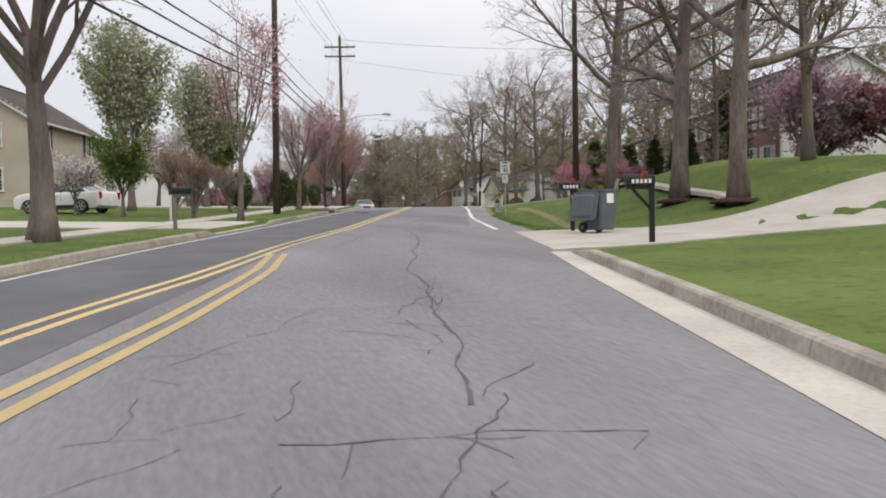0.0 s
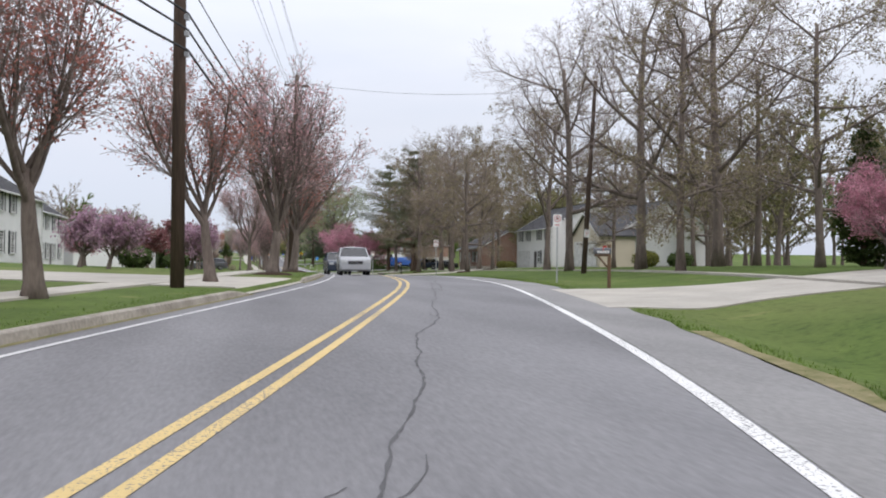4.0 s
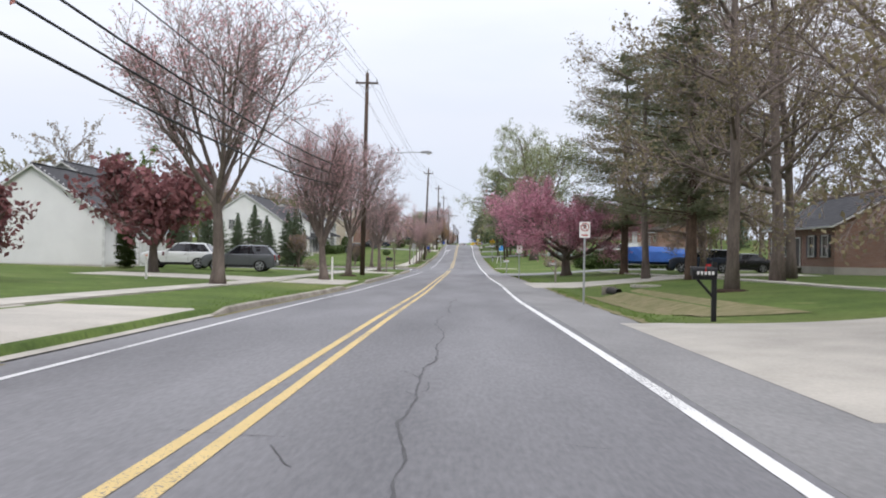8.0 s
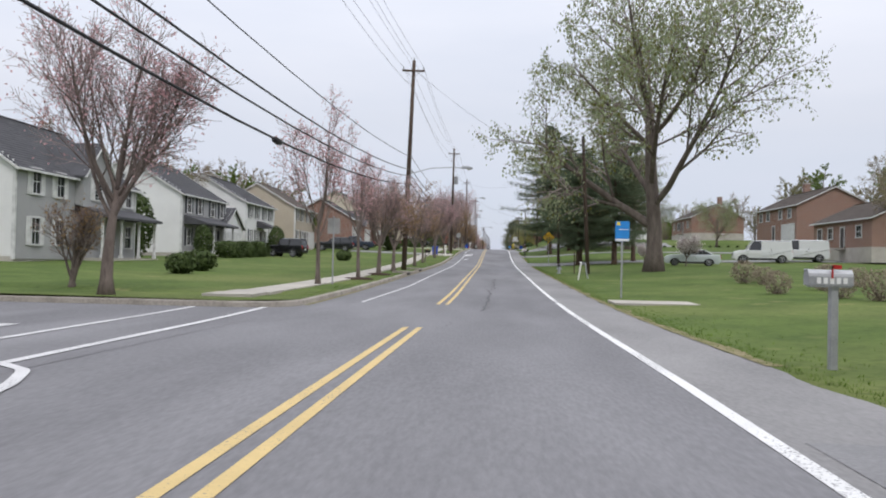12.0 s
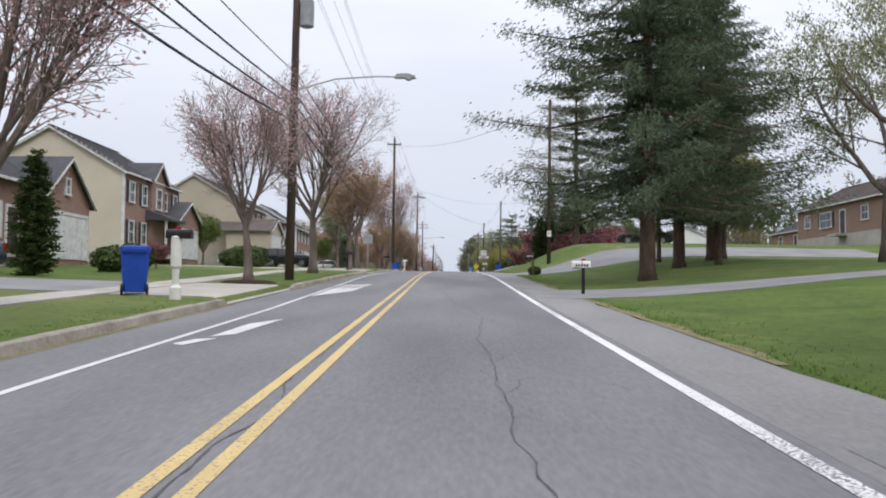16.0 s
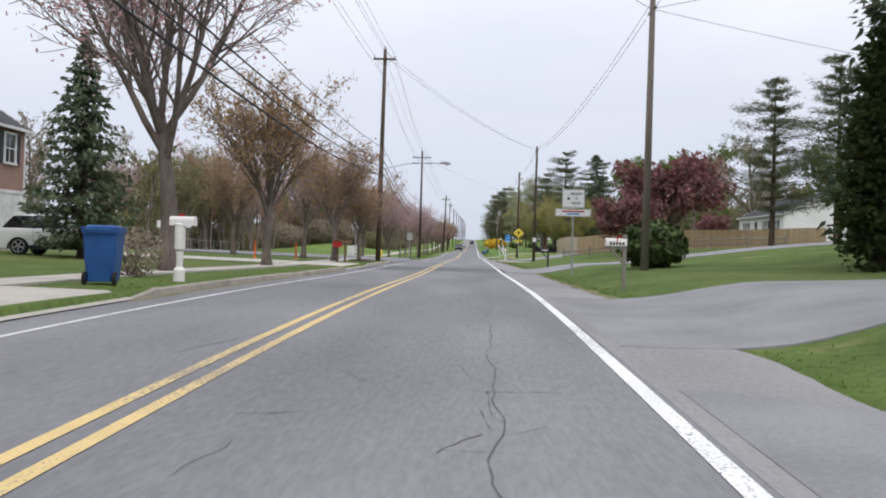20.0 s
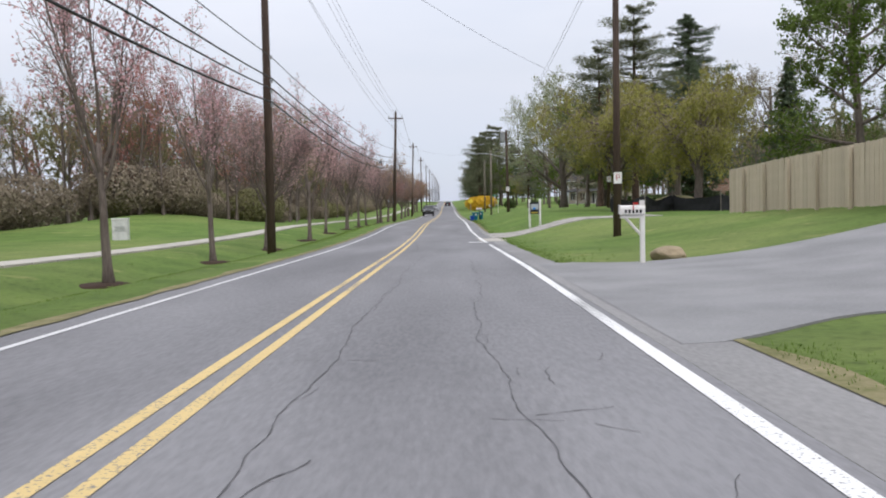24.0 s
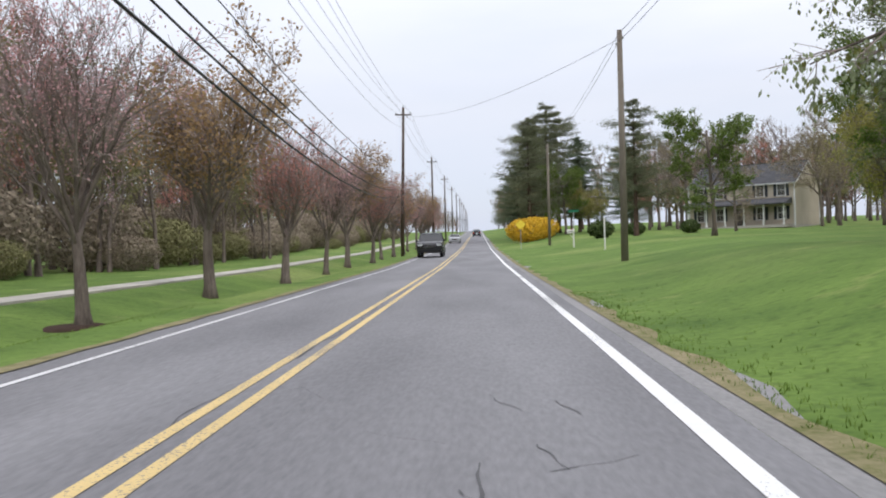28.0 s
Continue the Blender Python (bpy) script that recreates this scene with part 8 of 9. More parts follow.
house(-20.3, 363.5, L, 11.5, 10, 5.6, 2.9, "siding_cream", "brick", "roof", "two-storey house with cream side and brick front", wins=two_rows((-4.6, -2.2, 2.2, 4.6), "shutter", skip=(2.2, 4.6)), door=0.0, porch=(-1.6, 1.6, 1.6), wings=[(1.8, 7.6, 1.2, 2.9, 1.5, "brick", "roof", [(4.7, 4.6)]), (-1.4, 1.4, 0.4, 5.6, 1.2, "brick", "roof", (), [(0, 4.2, 1.1, 1.5, "")])], dz=0.5)
house(-19.0, 390.5, L, 10.5, 9.5, 5.5, 2.8, "siding_tan", "brick", "roof", "brick-fronted house with siding and dark shutters", wins=two_rows((-4, -1.5, 1.2, 3.8), "shutter", skip=(-4, -1.5)), door=3.0, porch=(2.2, 4.6, 1.2), wings=[(-7.2, -1.8, 3.2, 2.7, 1.2, "siding_tan", "roof_brown", [(-4.5, 4.4)])], dz=0.5)
house(-19.6, 408, L, 11.0, 10, 5.5, 2.8, "siding_white", "brick", "roof", "two-storey brick house with a white bay window", wins=two_rows((-4.2, -1.8, 1.8, 4.2), "shutter", skip=(-1.8, -4.2)), door=0.6, dz=0.5, wings=[(-4.6, -2.2, 0.9, 2.6, 0.9, "siding_white", "roof_brown", (), [(-3.4, 1.5, 1.3, 1.6, "")])])
house(-19.5, 423.5, L, 10.5, 9.6, 5.4, 3.0, "siding_white", "brick", "roof", "white lap-sided house with brick front and garage", wins=two_rows((-4, -1.5, 1.2, 3.8), "shutter", skip=(3.8, 1.2)), door=-0.2, garages=[(3.0, 4.2)], dz=0.5)
# right side
house(22.6, 80.5, -82, 12, 9.5, 5.6, 2.6, "siding_white", "brick", "roof", "two-storey house with brick front, white windows and white-sided ends", wins=two_rows((-4.6, -2.4, 2.4, 4.6), "trim"), ends=[(-1, 2.4, 1.5, 0.9, 1.5), (-1, 6.6, 4.2, 0.9, 1.4), (1, 2.4, 1.5, 0.9, 1.5), (1, 6.6, 4.2, 0.9, 1.4)], door=0, dz=0.3, porch=(-1.2, 1.2, 1.2))
house(25, 92, R, 12, 9.5, 5.3, 3.2, "siding_tan", "brick", "roof", "two-storey house with white garage doors behind cherries", wins=two_rows((-4.4, -1.5, 2.5, 4.6), "shutter", skip=(2.5, 4.6)), door=-0.2, wings=[(1.2, 8.2, 2.5, 3.0, 2.4, "siding_white", "roof", [(3.0, 2.8), (6.3, 2.8)])])
house(36, 117, R, 13, 9.5, 5.2, 2.8, "siding_white", None, "roof", "white two-storey house among bare oaks", wins=two_rows((-5, -2.2, 2.2, 5), "shutter"), door=0, wings=[(-11.5, -5.8, 0.5, 2.8, 2.0, "siding_white", "roof", [(-8.6, 4.6)])])
house(24.5, 150, R, 12, 9.5, 3.3, 2.8, "siding_white", "brick", "roof", "white-gabled house with brick front and beige garage", wins=[(-4.8, 1.6, 0.95, 1.6, "shutter"), (-2.4, 1.6, 0.95, 1.6, "shutter")], door=-0.4, wings=[(0.5, 6.8, 2.4, 2.9, 2.0, "siding_cream", "roof", [(3.6, 5.0)])])
house(26, 172, R, 12.5, 9.5, 5.0, 2.8, "siding_white", None, "roof", "white house with garage behind leafing oaks", wins=two_rows((-4.8, -2, 2, 4.8), "shutter", skip=(-4.8, -2)), door=0.8, garages=[(-3.6, 4.4)])
house(27, 206, R, 13, 9.5, 3.1, 2.6, "brick", None, "roof", "brick ranch house with dark shutters and grey roof", wins=[(-5, 1.6, 0.95, 1.5, "shutter"), (-2.6, 1.6, 0.95, 1.5, "shutter"), (2.6, 1.6, 0.95, 1.5, "shutter"), (5, 1.6, 0.95, 1.5, "shutter")], door=0, dz=0.4)
house(37, 306, R, 15, 9, 3.0, 2.1, "brick", None, "roof_brown", "long red brick ranch house up the lawn", wins=[(-5.6, 1.7, 1.3, 1.2, ""), (-2.6, 1.7, 1.3, 1.2, ""), (4.6, 1.7, 1.3, 1.2, "")], door=0.6, chimney=3.0, dz=1.2)
house(38, 330, R, 16, 9, 4.6, 2.2, "brick", None, "roof_brown", "red brick split-level house with white trim", wins=[(-6, 3.6, 1.3, 1.2, ""), (-3, 3.6, 1.3, 1.2, ""), (2, 3.6, 1.3, 1.2, ""), (5.5, 3.6, 1.3, 1.2, "")], door=-0.6, garages=[(5, 4.6)], chimney=-4.0, dz=1.2)
house(36, 378, R, 17, 9, 3.0, 2.2, "brick", None, "roof_brown", "low brick ranch house with a wide picture window", wins=[(-6, 1.7, 1.2, 1.2, ""), (-2, 1.6, 2.4, 1.4, "shutter"), (5.5, 1.7, 1.2, 1.2, "")], door=1.4, chimney=6.5, dz=1.0)
house(46, 412, R, 16, 8.5, 2.9, 2.0, "brick", None, "roof", "far brick ranch house on the rise", wins=[(-5, 1.7, 1.3, 1.2, ""), (4, 1.7, 1.3, 1.2, "")], door=0, dz=1.6)
house(33.5, 437, R, 12, 7.5, 2.9, 1.6, "siding_white", None, "roof", "small white house with a flat pale roofline", wins=[(-4, 1.6, 1.4, 1.2, ""), (3.6, 1.6, 1.4, 1.2, "")], door=0, dz=1.0)
house(33, 482, R, 14, 8.5, 2.9, 2.0, "siding_white", None, "roof", "white ranch house behind a board fence", wins=[(-4.6, 1.6, 1.3, 1.2, "shutter"), (1.8, 1.6, 1.3, 1.2, "shutter"), (4.8, 1.6, 1.3, 1.2, "shutter")], door=-1.2, dz=0.6)
house(34, 662, -38, 13, 9, 5.2, 2.6, "siding_tan", None, "roof", "white-columned house beyond the far lawn", wins=two_rows((-5, -2.5, 2.5, 5), "shutter"), door=0, porch=(-6, 6, 2.0))
house(38, 600, R, 15, 8.5, 2.9, 1.9, "brick", None, "roof_brown", "low brick house behind a hedge and pines", wins=[(-4.6, 1.6, 1.3, 1.2, ""), (4.8, 1.6, 1.3, 1.2, "")], door=0)

# ---- vehicles ----


def rounded(ob, width):
    """Softens the edges of a car's panel."""
    bv = ob.modifiers.new("soft_edges", "BEVEL")
    bv.width, bv.segments, bv.limit_method, bv.angle_limit = width, 3, "ANGLE", radians(28)
    ob.data.shade_smooth()
    return ob


def car(kind, u, y, turn, paint, label, dz=0.0, category="car", on_road=False):
    """A car whose nose points to local +y. kind sets its outline: length, width, bonnet, roof and glass."""
    ln, wd, hood, roof, glass0, roof0, roof1, glass1, deck, clear = {
        "suv": (4.7, 1.86, 1.08, 1.72, 0.75, 0.02, -1.75, -2.2, 1.1, 0.26),
        "sedan": (4.6, 1.8, 0.92, 1.44, 0.85, 0.2, -1.0, -1.75, 0.98, 0.2),
        "pickup": (5.6, 1.95, 1.16, 1.86, 1.0, 0.45, -0.75, -1.0, 1.12, 0.32),
        "van": (5.3, 1.98, 1.15, 2.15, 1.45, 0.85, -2.5, -2.6, 1.2, 0.28),
        "jeep": (3.9, 1.75, 1.1, 1.82, 0.55, 0.35, -1.7, -1.85, 1.15, 0.34)}[kind]
    th = empty("car" if category == "car" else category, label, category, "parked vehicles")
    h = ln / 2
    belt = hood + 0.02
    # lower body with arches, as lengthwise stations across the width
    prof = [(h, clear + 0.12), (h, hood - 0.26), (h - 0.16, hood - 0.1), (h - 0.55, hood), (glass0, belt), (glass1, belt if kind != "pickup" else deck), (-h + 0.08, deck), (-h, deck - 0.2), (-h, clear + 0.14), (-h + 0.15, clear)]
    ax = (h - 0.88, -h + 0.95 if kind != "pickup" else -h + 1.15)
    wr_ = 0.34 if kind in ("sedan",) else 0.38
    low = []
    for a in reversed(ax):
        low += [(a - wr_ - 0.05, clear)] + [(a - (wr_ + 0.05) * math.cos(math.pi * k / 6), clear + (wr_ + 0.07) * math.sin(math.pi * k / 6)) for k in range(1, 6)] + [(a + wr_ + 0.05, clear)]
    outline = prof + low + [(h - 0.15, clear)]
    s = Shape()
    n = len(outline)
    stations = ((-wd / 2, 0.96, 0.0), (-wd / 2 + 0.06, 1.0, 0.03), (wd / 2 - 0.06, 1.0, 0.03), (wd / 2, 0.96, 0.0))
    for x, f, up_ in stations:
        for a, b in outline:
            z = b + (up_ if b > hood - 0.3 else 0)
            s.v.append((x, a * f if abs(a) > h - 0.2 else a, z))
    for k in range(3):
        s.f += [(k * n + i, k * n + (i + 1) % n, (k + 1) * n + (i + 1) % n, (k + 1) * n + i) for i in range(n)]
    s.f += [tuple(range(n - 1, -1, -1)), tuple(range(3 * n, 4 * n))]
    body = rounded(part("body", s, M[paint], th), 0.11)
    # glasshouse
    tw = wd / 2 - 0.2
    bw = wd / 2 - 0.05
    gs = Shape()
    ring = [(glass0, belt), (roof0, roof - 0.06), (roof1, roof - 0.08), (glass1, belt)]
    gs.v += [(-(bw if z < roof - 0.2 else tw), a, z) for a, z in ring] + [((bw if z < roof - 0.2 else tw), a, z) for a, z in ring]
    gs.f += [(0, 1, 2, 3), (7, 6, 5, 4), (0, 4, 5, 1), (1, 5, 6, 2), (2, 6, 7, 3), (3, 7, 4, 0)]
    part("glass", gs, M["glass"], th, "dark tinted glass")
    tp = Shape()
    for x, dz_ in ((-tw - 0.02, -0.06), (-tw * 0.7, 0.0), (tw * 0.7, 0.0), (tw + 0.02, -0.06)):
        tp.v += [(x, roof0 + 0.05, roof - 0.06 + dz_), (x, roof0 - 0.25, roof + dz_), (x, roof1 + 0.2, roof - 0.01 + dz_), (x, roof1 - 0.06, roof - 0.07 + dz_)]
    tp.f = [(k * 4 + i, k * 4 + i + 1, k * 4 + i + 5, k * 4 + i + 4) for k in range(3) for i in range(3)]
    base = len(tp.v)
    tp.v += [(x, y_, z - 0.05) for x, y_, z in tp.v]
    tp.f += [tuple(base + i for i in reversed(q)) for q in tp.f]
    rounded(part("roof", tp, M[paint], th), 0.02)
    for sg in (-1, 1):
        for a, b in (((glass0, belt), (roof0, roof - 0.05)), ((glass1, belt), (roof1, roof - 0.07)), (((roof0 + roof1) / 2 + 0.1, belt), ((roof0 + roof1) / 2 + 0.05, roof - 0.06))):
            part("pillar", Shape().tube([(sg * (bw + 0.005), a[0], a[1]), (sg * (tw + 0.01), b[0], b[1])], 0.045, 5), M["black" if a[0] < glass0 and a[0] > glass1 else paint], th)
        if kind == "van":
            part("side_panel", Shape().prism([(roof0 - 0.7, belt), (roof0 - 0.7, roof - 0.1), (roof1, roof - 0.1), (glass1, belt)], "x", sg * (bw - 0.02), sg * (bw + 0.02)), M[paint], th)
        part("mirror", Shape().box((sg * (wd / 2 + 0.1), glass0 - 0.15, belt + 0.08), (0.2, 0.1, 0.14), cut=0.02), M[paint], th)
        part("headlamp", Shape().box((sg * (wd / 2 - 0.27), h - 0.06, hood - 0.24), (0.36, 0.16, 0.15), cut=0.04), M["headlamp"], th, "clear headlamp")
        part("tail_lamp", Shape().box((sg * (wd / 2 - 0.16), -h + 0.03, deck - 0.18), (0.2, 0.1, 0.32), cut=0.02), M["tail"], th, "red tail lamp")
        for q in ((roof0 + roof1) / 2 + 0.1, glass0 - 0.1):
            part("door_seam", Shape().box((sg * (wd / 2 + 0.001), q, (belt + clear) / 2 + 0.1), (0.006, 0.012, belt - clear - 0.35)), M["black"], th)
        part("sill_trim", Shape().box((sg * (wd / 2 - 0.005), (ax[0] + ax[1]) / 2, clear + 0.09), (0.06, ax[0] - ax[1] - 2 * wr_ - 0.12, 0.16), cut=0.02), M["black"], th, "black lower sill trim")
        part("door_handle", Shape().box((sg * (wd / 2 + 0.012), (roof0 + roof1) / 2 + 0.3, belt - 0.14), (0.03, 0.18, 0.035)), M["chrome"], th)
        for a in ax:
            wh = part("wheel", Shape().turned((0, 0, -0.11), [(wr_ * 0.55, 0), (wr_ * 0.93, 0.0), (wr_, 0.03), (wr_, 0.19), (wr_ * 0.93, 0.22), (wr_ * 0.55, 0.22)], 20), M["tyre"], th, "black tyre", smooth=False)
            wh.matrix_local = pose(sg * (wd / 2 - 0.13), a, wr_, 0, 90)
            rim = Shape().turned((0, 0, -0.122), [(wr_ * 0.58, 0.03), (wr_ * 0.64, 0.0), (wr_ * 0.7, 0.0), (wr_ * 0.7, 0.244), (wr_ * 0.64, 0.244), (wr_ * 0.58, 0.214)], 20)
            rim.turned((0, 0, -0.115), [(0.01, 0), (0.075, 0.01), (0.075, 0.22), (0.01, 0.23)], 10)
            for z in (-0.1, 0.1):
                for q in range(5):
                    c_, s_ = math.cos(q * 1.2566), math.sin(q * 1.2566)
                    rim.tube([(0.05 * c_, 0.05 * s_, z), (wr_ * 0.63 * c_, wr_ * 0.63 * s_, z)], [0.036, 0.026], 6)
            part("rim", rim, M["galv"], wh, "alloy rim")
            arc = [(sg * (wd / 2 - 0.015), a - (wr_ + 0.07) * math.cos(math.pi * k / 8), clear + 0.03 + (wr_ + 0.06) * math.sin(math.pi * k / 8)) for k in range(9)]
            part("arch_trim", Shape().tube(arc, 0.035, 6), M["black"], th, "black wheel arch trim")
    gr = part("grille", Shape().box((0, h + 0.005, hood - 0.32), (0.85, 0.03, 0.2)), M["black"], th, "black grille")
    for k in range(4):
        part("grille_bar", Shape().box((0, h + 0.022, hood - 0.39 + 0.045 * k), (0.82, 0.012, 0.012)), M["chrome"], gr)
    part("bumper", Shape().box((0, h - 0.02, clear + 0.2), (wd - 0.2, 0.16, 0.2), cut=0.05), M["black" if kind in ("jeep", "pickup") else paint], th)
    part("rear_bumper", Shape().box((0, -h + 0.02, clear + 0.22), (wd - 0.2, 0.14, 0.2), cut=0.05), M["black" if kind in ("jeep",) else paint], th)
    part("plate", Shape().box((0, -h - 0.03, clear + 0.42), (0.32, 0.012, 0.16)), M["sign_white"], th, "blank pale plate")
    if kind == "pickup":
        part("bed", Shape().box((0, -h + 1.0, deck + 0.02), (wd - 0.3, 1.6, 0.03)), M["black"], th, "black truck bed cover")
    m = stand(u, y, dz, turn)
    if on_road:
        x, yy_ = place(u, y)
        m = pose(x, yy_, road_z(u, y) + 0.01, 0, 0, heading(y) + turn)
    th.matrix_world = m
    return th


car("suv", -1.6, 124.6, 180, "car_silver", "silver sport utility vehicle in the oncoming lane", on_road=True)
car("suv", -1.5, 139.4, 180, "car_navy", "dark sport utility vehicle in the oncoming lane", on_road=True)
car("pickup", -1.6, 622, 180, "car_black", "black pickup in the oncoming lane", category="pickup", on_road=True)
car("sedan", -1.6, 690, 180, "car_silver", "far silver saloon in the oncoming lane", on_road=True)
car("suv", 1.7, 760, 0, "car_black", "distant dark car ahead on the road", on_road=True)
for kind, u, y, turn, paint, label, cat in (
    ("suv", -17.2, 196.6, 95, "car_white", "white sport utility vehicle on a driveway", "car"),
    ("suv", -12.9, 195.8, 92, "car_grey", "grey sport utility vehicle on a driveway", "car"),
    ("jeep", -18.8, 298.5, 80, "car_black", "small dark off-roader on a driveway", "car"),
    ("suv", -18.5, 322, 95, "car_black", "black sport utility vehicle on a driveway", "car"),
    ("pickup", -17.5, 331, 90, "car_navy", "dark pickup on a driveway", "pickup"),
    ("sedan", -18.5, 384.0, 100, "car_white", "white saloon parked beside a house", "car"),
    ("suv", -13.6, 381.0, -92, "car_black", "black sport utility vehicle on a driveway", "car"),
    ("suv", -15.2, 424, -90, "car_white", "white sport utility vehicle on a driveway", "car"),
    ("sedan", -15.5, 63, 80, "car_white", "white car parked beneath bare trees", "car"),
    ("van", 27, 299, 80, "car_white", "white panel van on the hillside drive", "van"),
    ("van", 31.5, 302, 80, "car_white", "white work van on the hillside drive", "van"),
    ("sedan", 18.4, 289.8, 80, "car_pale", "pale green-white saloon on the lawn drive", "car"),
    ("suv", 19, 203, 75, "car_navy", "dark car beneath pines on a driveway", "car"),
    ("sedan", 22.5, 205, 80, "car_black", "black car beneath pines on a driveway", "car"),
    ("pickup", 28.0, 428.5, 90, "car_maroon", "dark pickup on the drive up the rise", "pickup"),
    ("sedan", 18.0, 374, 80, "car_black", "dark car on the grassy mound", "car"),
    ("sedan", 17.5, 509, 20, "car_grey", "grey car beyond the board fence", "car"),
):
    car(kind, u, y, turn, paint, label, category=cat)
tarp = empty("covered_boat", "boat under a bright blue tarpaulin", "boat", at=stand(18.5, 214, 0, 70))
hull = Shape()
for k in range(9):
    f = k / 8
    wv = 1.15 * math.sin(math.pi * min(1, 0.25 + 0.8 * f)) ** 0.6 if k < 8 else 0.1
    for a, z in ((-wv, 0.75), (-wv * 0.6, 1.35 + 0.25 * math.sin(3 * f)), (0, 1.75 + 0.3 * math.sin(2.4 * f)), (wv * 0.6, 1.35 + 0.25 * math.sin(3 * f)), (wv, 0.75), (0, 0.55)):
        hull.v.append((a, -3 + 6 * f, z))
hull.f = [(k * 6 + i, k * 6 + (i + 1) % 6, k * 6 + 6 + (i + 1) % 6, k * 6 + 6 + i) for k in range(8) for i in range(6)] + [(5, 4, 3, 2, 1, 0), tuple(range(48, 54))]
part("tarpaulin", hull, M["tarp"], tarp, "creased blue tarpaulin")
part("trailer_frame", Shape().box((0, -0.3, 0.5), (1.4, 5.6, 0.1)).box((0, 3.2, 0.45), (0.12, 1.6, 0.1)), M["galv"], tarp)
for sg in (-1, 1):
    w_ = part("wheel", Shape().turned((0, 0, -0.1), [(0.15, 0), (0.3, 0.0), (0.3, 0.2), (0.15, 0.2)], 16), M["tyre"], tarp)
    w_.matrix_local = pose(sg * 0.85, -0.8, 0.3, 0, 90)

# ---- fences ----


def board_fence(name, ends, mat, label, height=1.83, pitch=0.145, skew=0.0):
    th = empty(name, label, "fence", "fences")
    (u0, y0), (u1, y1) = ends
    length = math.hypot(u1 - u0, y1 - y0)
    n = int(length / pitch)
    board = Shape().box((0, 0, height / 2), (pitch - 0.012, 0.022, height)).mesh("board", M[mat])
    ang = math.degrees(math.atan2(y1 - y0, u1 - u0))
    fr = random.Random(5)
    for k in range(n):
        f = (k + 0.5) / n
        o = new("board", board)
        o.parent = th
        u, y = u0 + (u1 - u0) * f, y0 + (y1 - y0) * f
        o.matrix_world = stand(u, y, fr.uniform(0.02, 0.06), ang + fr.uniform(-1.2, 1.2), fr.uniform(-0.5, 0.5), fr.uniform(-0.5, 0.5))
    for z in (0.35, 0.95, 1.55):
        a, b = stand(u0, y0).to_translation(), stand(u1, y1).to_translation()
        off = Vector((math.sin(radians(ang)) * 0.06, -math.cos(radians(ang)) * -0.06, z))
        part("rail", Shape().tube([a + off, b + off], 0.045, 4), M[mat], th)
    for k in range(int(length / 2.4) + 1):
        f = min(1.0, k * 2.4 / length)
        p = part("post", Shape().box((0, 0.09, height / 2 - 0.1), (0.1, 0.1, height + 0.1)), M[mat], th)
        p.matrix_world = stand(u0 + (u1 - u0) * f, y0 + (y1 - y0) * f, 0, ang)
    return th


board_fence("board_fence", ((13.6, 482.5), (13.9, 508.5)), "fence_wood", "tall silvered vertical board fence along the lawn")
board_fence("board_fence", ((13.6, 482.3), (33.0, 464.5)), "fence_tan", "tan vertical board fence running back from the road")
rail_f = empty("rail_fence", "weathered low split-rail fence across the lawn", "fence", "fences")
for k in range(8):
    f = k / 7
    u, y = 10.8 + 15 * f, 470 - 16 * f
    p = part("post", Shape().box((0, 0, 0.45), (0.12, 0.12, 1.1), cut=0.02), M["grey_wood"], rail_f)
    p.matrix_world = stand(u, y)
    if k < 7:
        a, b = stand(u, y).to_translation(), stand(10.8 + 15 * (k + 1) / 7, 470 - 16 * (k + 1) / 7).to_translation()
        for z in (0.35, 0.72):
            part("rail", Shape().tube([a + Vector((0, 0, z)), (a + b) / 2 + Vector((0, 0, z - 0.03)), b + Vector((0, 0, z + 0.02))], 0.05, 6), M["grey_wood"], rail_f)
park = empty("rail_fence", "low pale fence round the park's ball field", "fence", "fences")
for k in range(26):
    p = part("post", Shape().tube([(0, 0, -0.1), (0, 0, 1.15)], 0.03, 6), M["galv"], park)
    p.matrix_world = stand(-24 - 0.12 * k, 420 + 3 * k)
    if k < 25:
        a, b = stand(-24 - 0.12 * k, 420 + 3 * k).to_translation(), stand(-24 - 0.12 * (k + 1), 423 + 3 * k).to_translation()
        for z in (1.12, 0.15):
            part("rail", Shape().tube([a + Vector((0, 0, z)), b + Vector((0, 0, z))], 0.022, 5), M["galv"], park)
for u, y, lab in ((-33, 468, "low park dugout with a dark flat roof"), (-31, 444, "low park shelter with a dark flat roof")):
    dg = empty("dugout", lab, "shelter", "park shelters", at=stand(u, y, 0, 90))
    part("back_wall", Shape().box((0, 1.0, 1.0), (7, 0.15, 2.0)), M["concrete"], dg)
    part("roof", Shape().box((0, 0, 2.2), (7.6, 2.6, 0.12)), M["roof"], dg)
    for x in (-3.4, 0, 3.4):
        part("post", Shape().tube([(x, -1.1, 0), (x, -1.1, 2.15)], 0.05, 8), M["galv"], dg)
    part("bench", Shape().box((0, 0.5, 0.42), (6, 0.35, 0.06)).box((-2.5, 0.5, 0.2), (0.08, 0.3, 0.4)).box((2.5, 0.5, 0.2), (0.08, 0.3, 0.4)), M["brown_wood"], dg)
sb = empty("scoreboard", "white park scoreboard on two posts", "scoreboard", at=stand(-30, 480, 0, 0))
for x in (-1.5, 1.5):
    part("post", Shape().box((x, 0.1, 1.6), (0.12, 0.12, 3.4)), M["grey_wood"], sb)
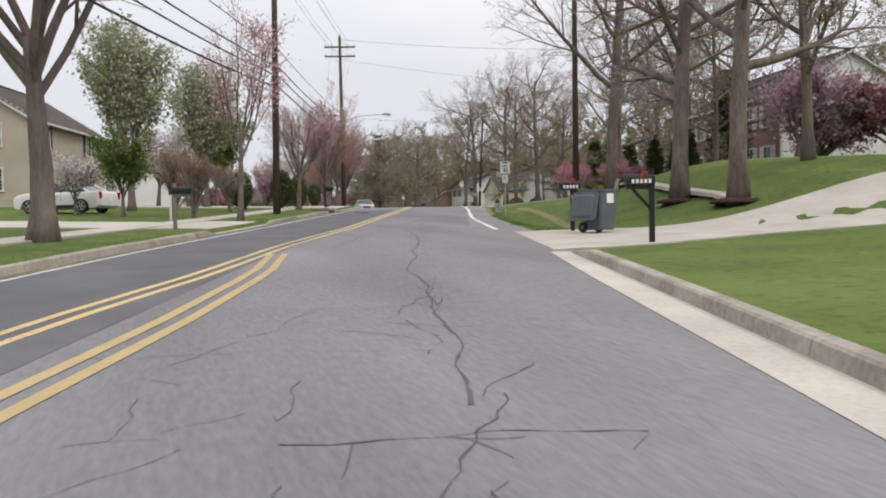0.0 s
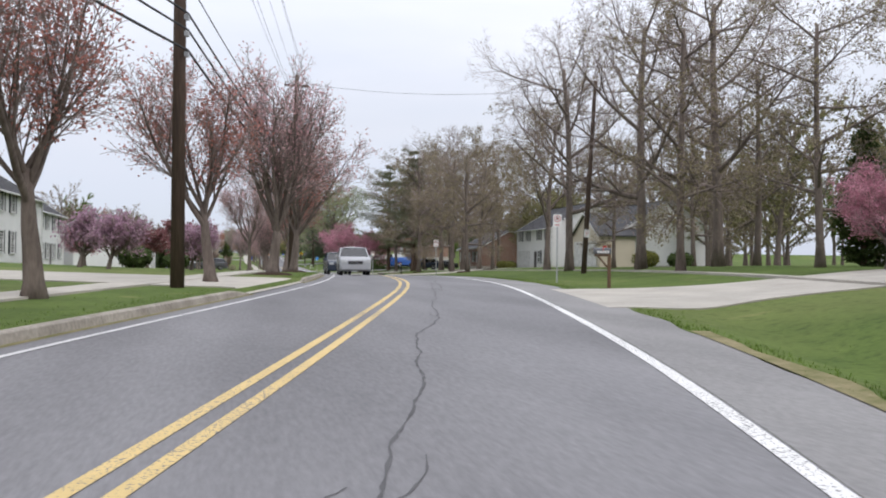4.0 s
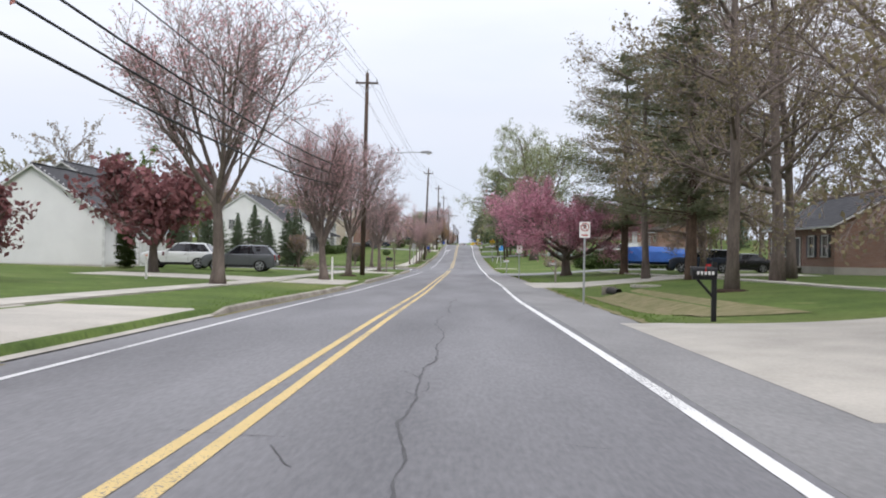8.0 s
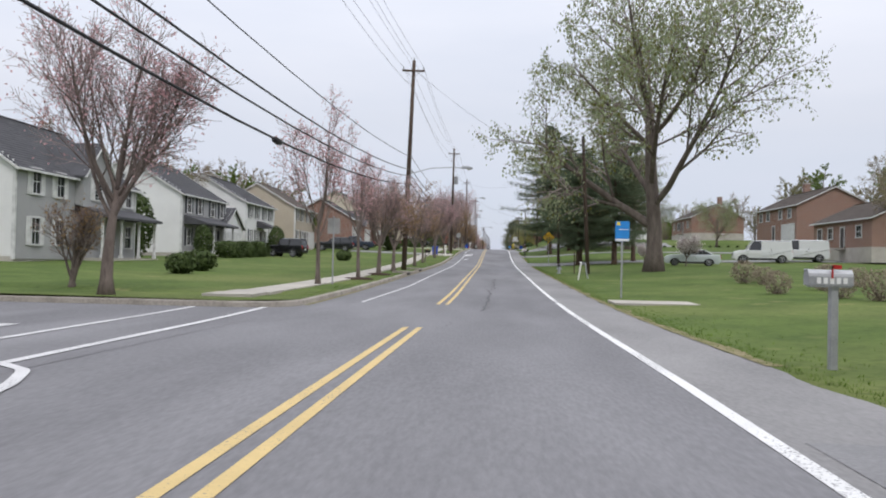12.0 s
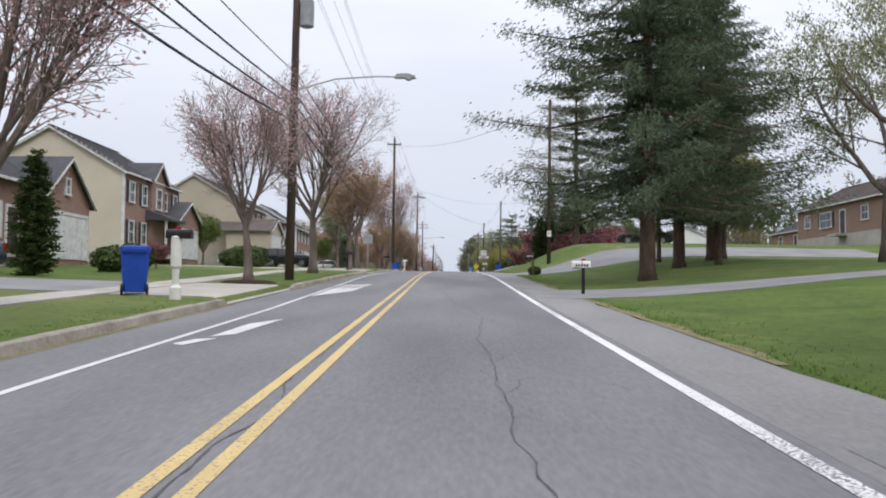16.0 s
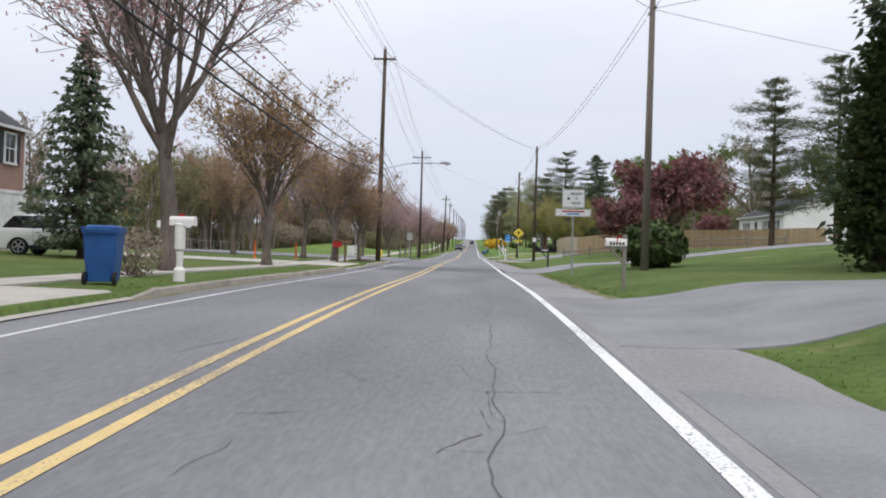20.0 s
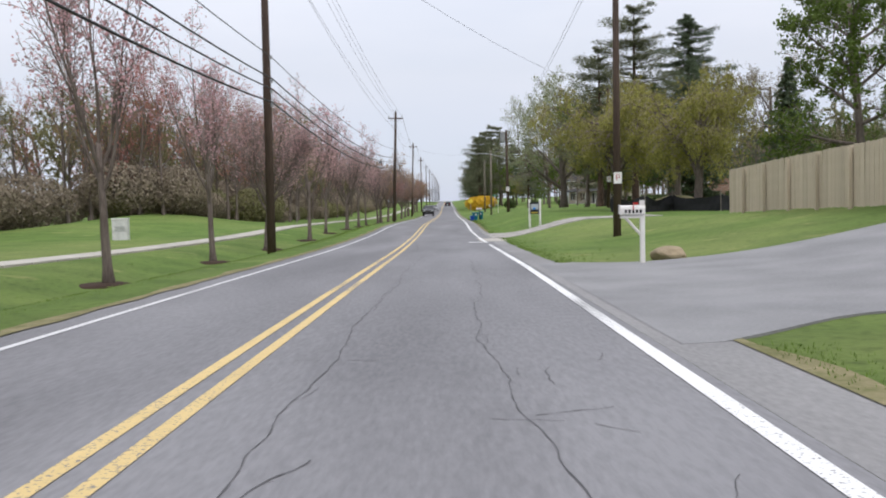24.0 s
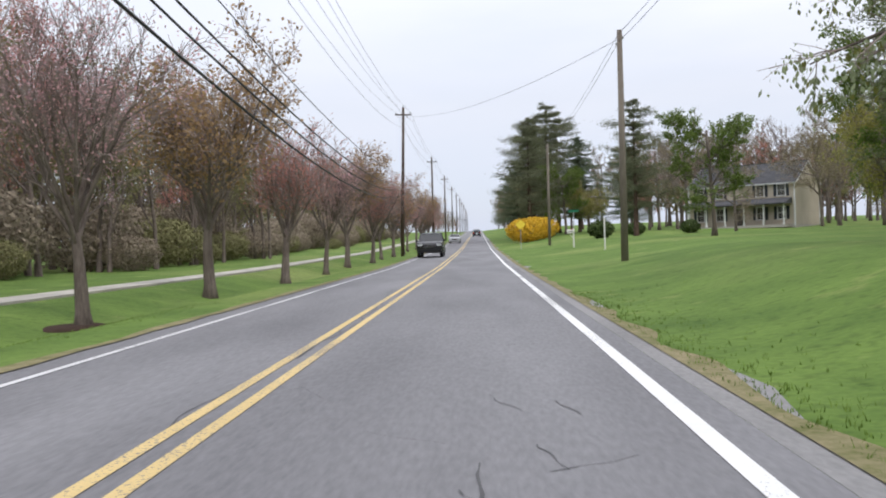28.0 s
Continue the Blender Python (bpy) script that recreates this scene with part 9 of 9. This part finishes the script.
part("board", Shape().box((-0.9, 0, 2.75), (1.9, 0.08, 0.75)).box((1.2, 0, 2.65), (1.3, 0.08, 0.45)), M["sign_white"], sb)
# a white utility box, built as one plain chamfered block
gp = empty("pillar_block", "white utility box beside the park lawn", "pillar", at=stand(-13.2, 497, -0.1, 8))
part("pillar", Shape().box((0, 0, 0.6), (0.9, 0.35, 1.35), cut=0.06), M["trim"], gp)

# black silt fence round the earth mounds
silt = empty("silt_fence", "black fabric silt fence on stakes round earth mounds", "silt fence")
pts_ = [(12.2, 526.5), (13.6, 523.2), (15.6, 524.6), (17.5, 521.2), (20.5, 522.4), (23.5, 519.5), (27, 521)]
for (ua, ya), (ub, yb) in zip(pts_, pts_[1:]):
    a, b = stand(ua, ya).to_translation(), stand(ub, yb).to_translation()
    s = Shape()
    n = 7
    for k in range(n + 1):
        f = k / n
        p = a.lerp(b, f)
        top = 1.0 - 0.28 * math.sin(math.pi * f) + 0.05 * math.sin(9 * f + ua)
        bulge = Vector((0.08 * math.sin(7 * f + ya), 0.1 * math.sin(5 * f), 0))
        s.v += [tuple(p + Vector((0, 0, -0.05))), tuple(p + bulge + Vector((0, 0, top * 0.5))), tuple(p + Vector((0, 0, top)))]
    s.f = [(3 * k + c, 3 * k + 3 + c, 3 * k + 4 + c, 3 * k + 1 + c) for k in range(n) for c in range(2)]
    part("fabric", s, M["silt"], silt, tidy=False)
    part("stake", Shape().box((0, 0, 0.6), (0.05, 0.05, 1.3)), M["grey_wood"], silt).matrix_world = stand(ua, ya)
for u, y, r_ in ((16.5, 527, 2.6), (22, 525, 3.0)):
    md = empty("earth_mound", "low mound of bare tan earth", "mound", "earth mounds", at=stand(u, y, -0.1))
    part("earth", Shape().turned((0, 0, 0), [(r_, 0), (r_ * 0.8, 0.35), (r_ * 0.5, 0.8), (r_ * 0.2, 1.0)], 14), M["dry_verge"], md, smooth=True)
car("suv", 24.5, 533, 60, "car_silver", "silver car parked beneath the trees")
car("suv", 28.5, 533, 60, "car_white", "white car parked beneath the trees")

# ---- grass tufts along the verges ----


DRIVES_R = ((90.5, 96.6), (148, 156.5), (185, 191), (213.6, 219.6), (299.5, 304.5), (325.2, 327.6), (352.5, 359.5), (388.5, 393.5), (399, 405.5), (431, 437), (480.4, 490.5), (513.5, 517))


def tuft_field(name, label, spots, count, seed, size=(0.05, 0.11)):
    r = random.Random(seed)
    s = Shape()
    for _ in range(count):
        u, y = spots(r)
        if (u < 0 and in_gap(y)) or (u > 0 and any(a - 1.5 < y < b + 1.5 for a, b in DRIVES_R)):
            continue
        x, yy_ = place(u, y)
        z = ground_z(u, y)
        base = Vector((x, yy_, z - 0.01))
        for b in range(3):
            a = r.uniform(0, 6.283)
            hgt = r.uniform(*size) * 0.6
            d = Vector((math.cos(a), math.sin(a), 0))
            e = Vector((-d.y, d.x, 0)) * 0.007
            p = base + d * r.uniform(0, 0.05)
            s.v += [tuple(p - e), tuple(p + e), tuple(p + d * hgt * 0.5 + Vector((0, 0, hgt)))]
            k = len(s.v)
            s.f.append((k - 3, k - 2, k - 1))
    return tagged(part(name, s, M["blade"], tidy=False), label, "grass", kind="stuff")


tuft_field("grass", "uneven blades of verge grass along the shoulder", lambda r: ((lambda y: (edge_r(y) + 0.05 + r.expovariate(2.6), y))(r.uniform(46, 575))), 26000, 4)
tuft_field("grass", "uneven blades of grass behind the kerb", lambda r: ((lambda y: (-3.75 - r.expovariate(2.6), y))(r.uniform(30, 470))), 11000, 5, (0.04, 0.08))
tuft_field("grass", "longer verge grass beside the swale", lambda r: ((lambda y: (-3.95 - r.expovariate(1.6), y))(r.uniform(470, 575))), 9000, 6, (0.06, 0.14))
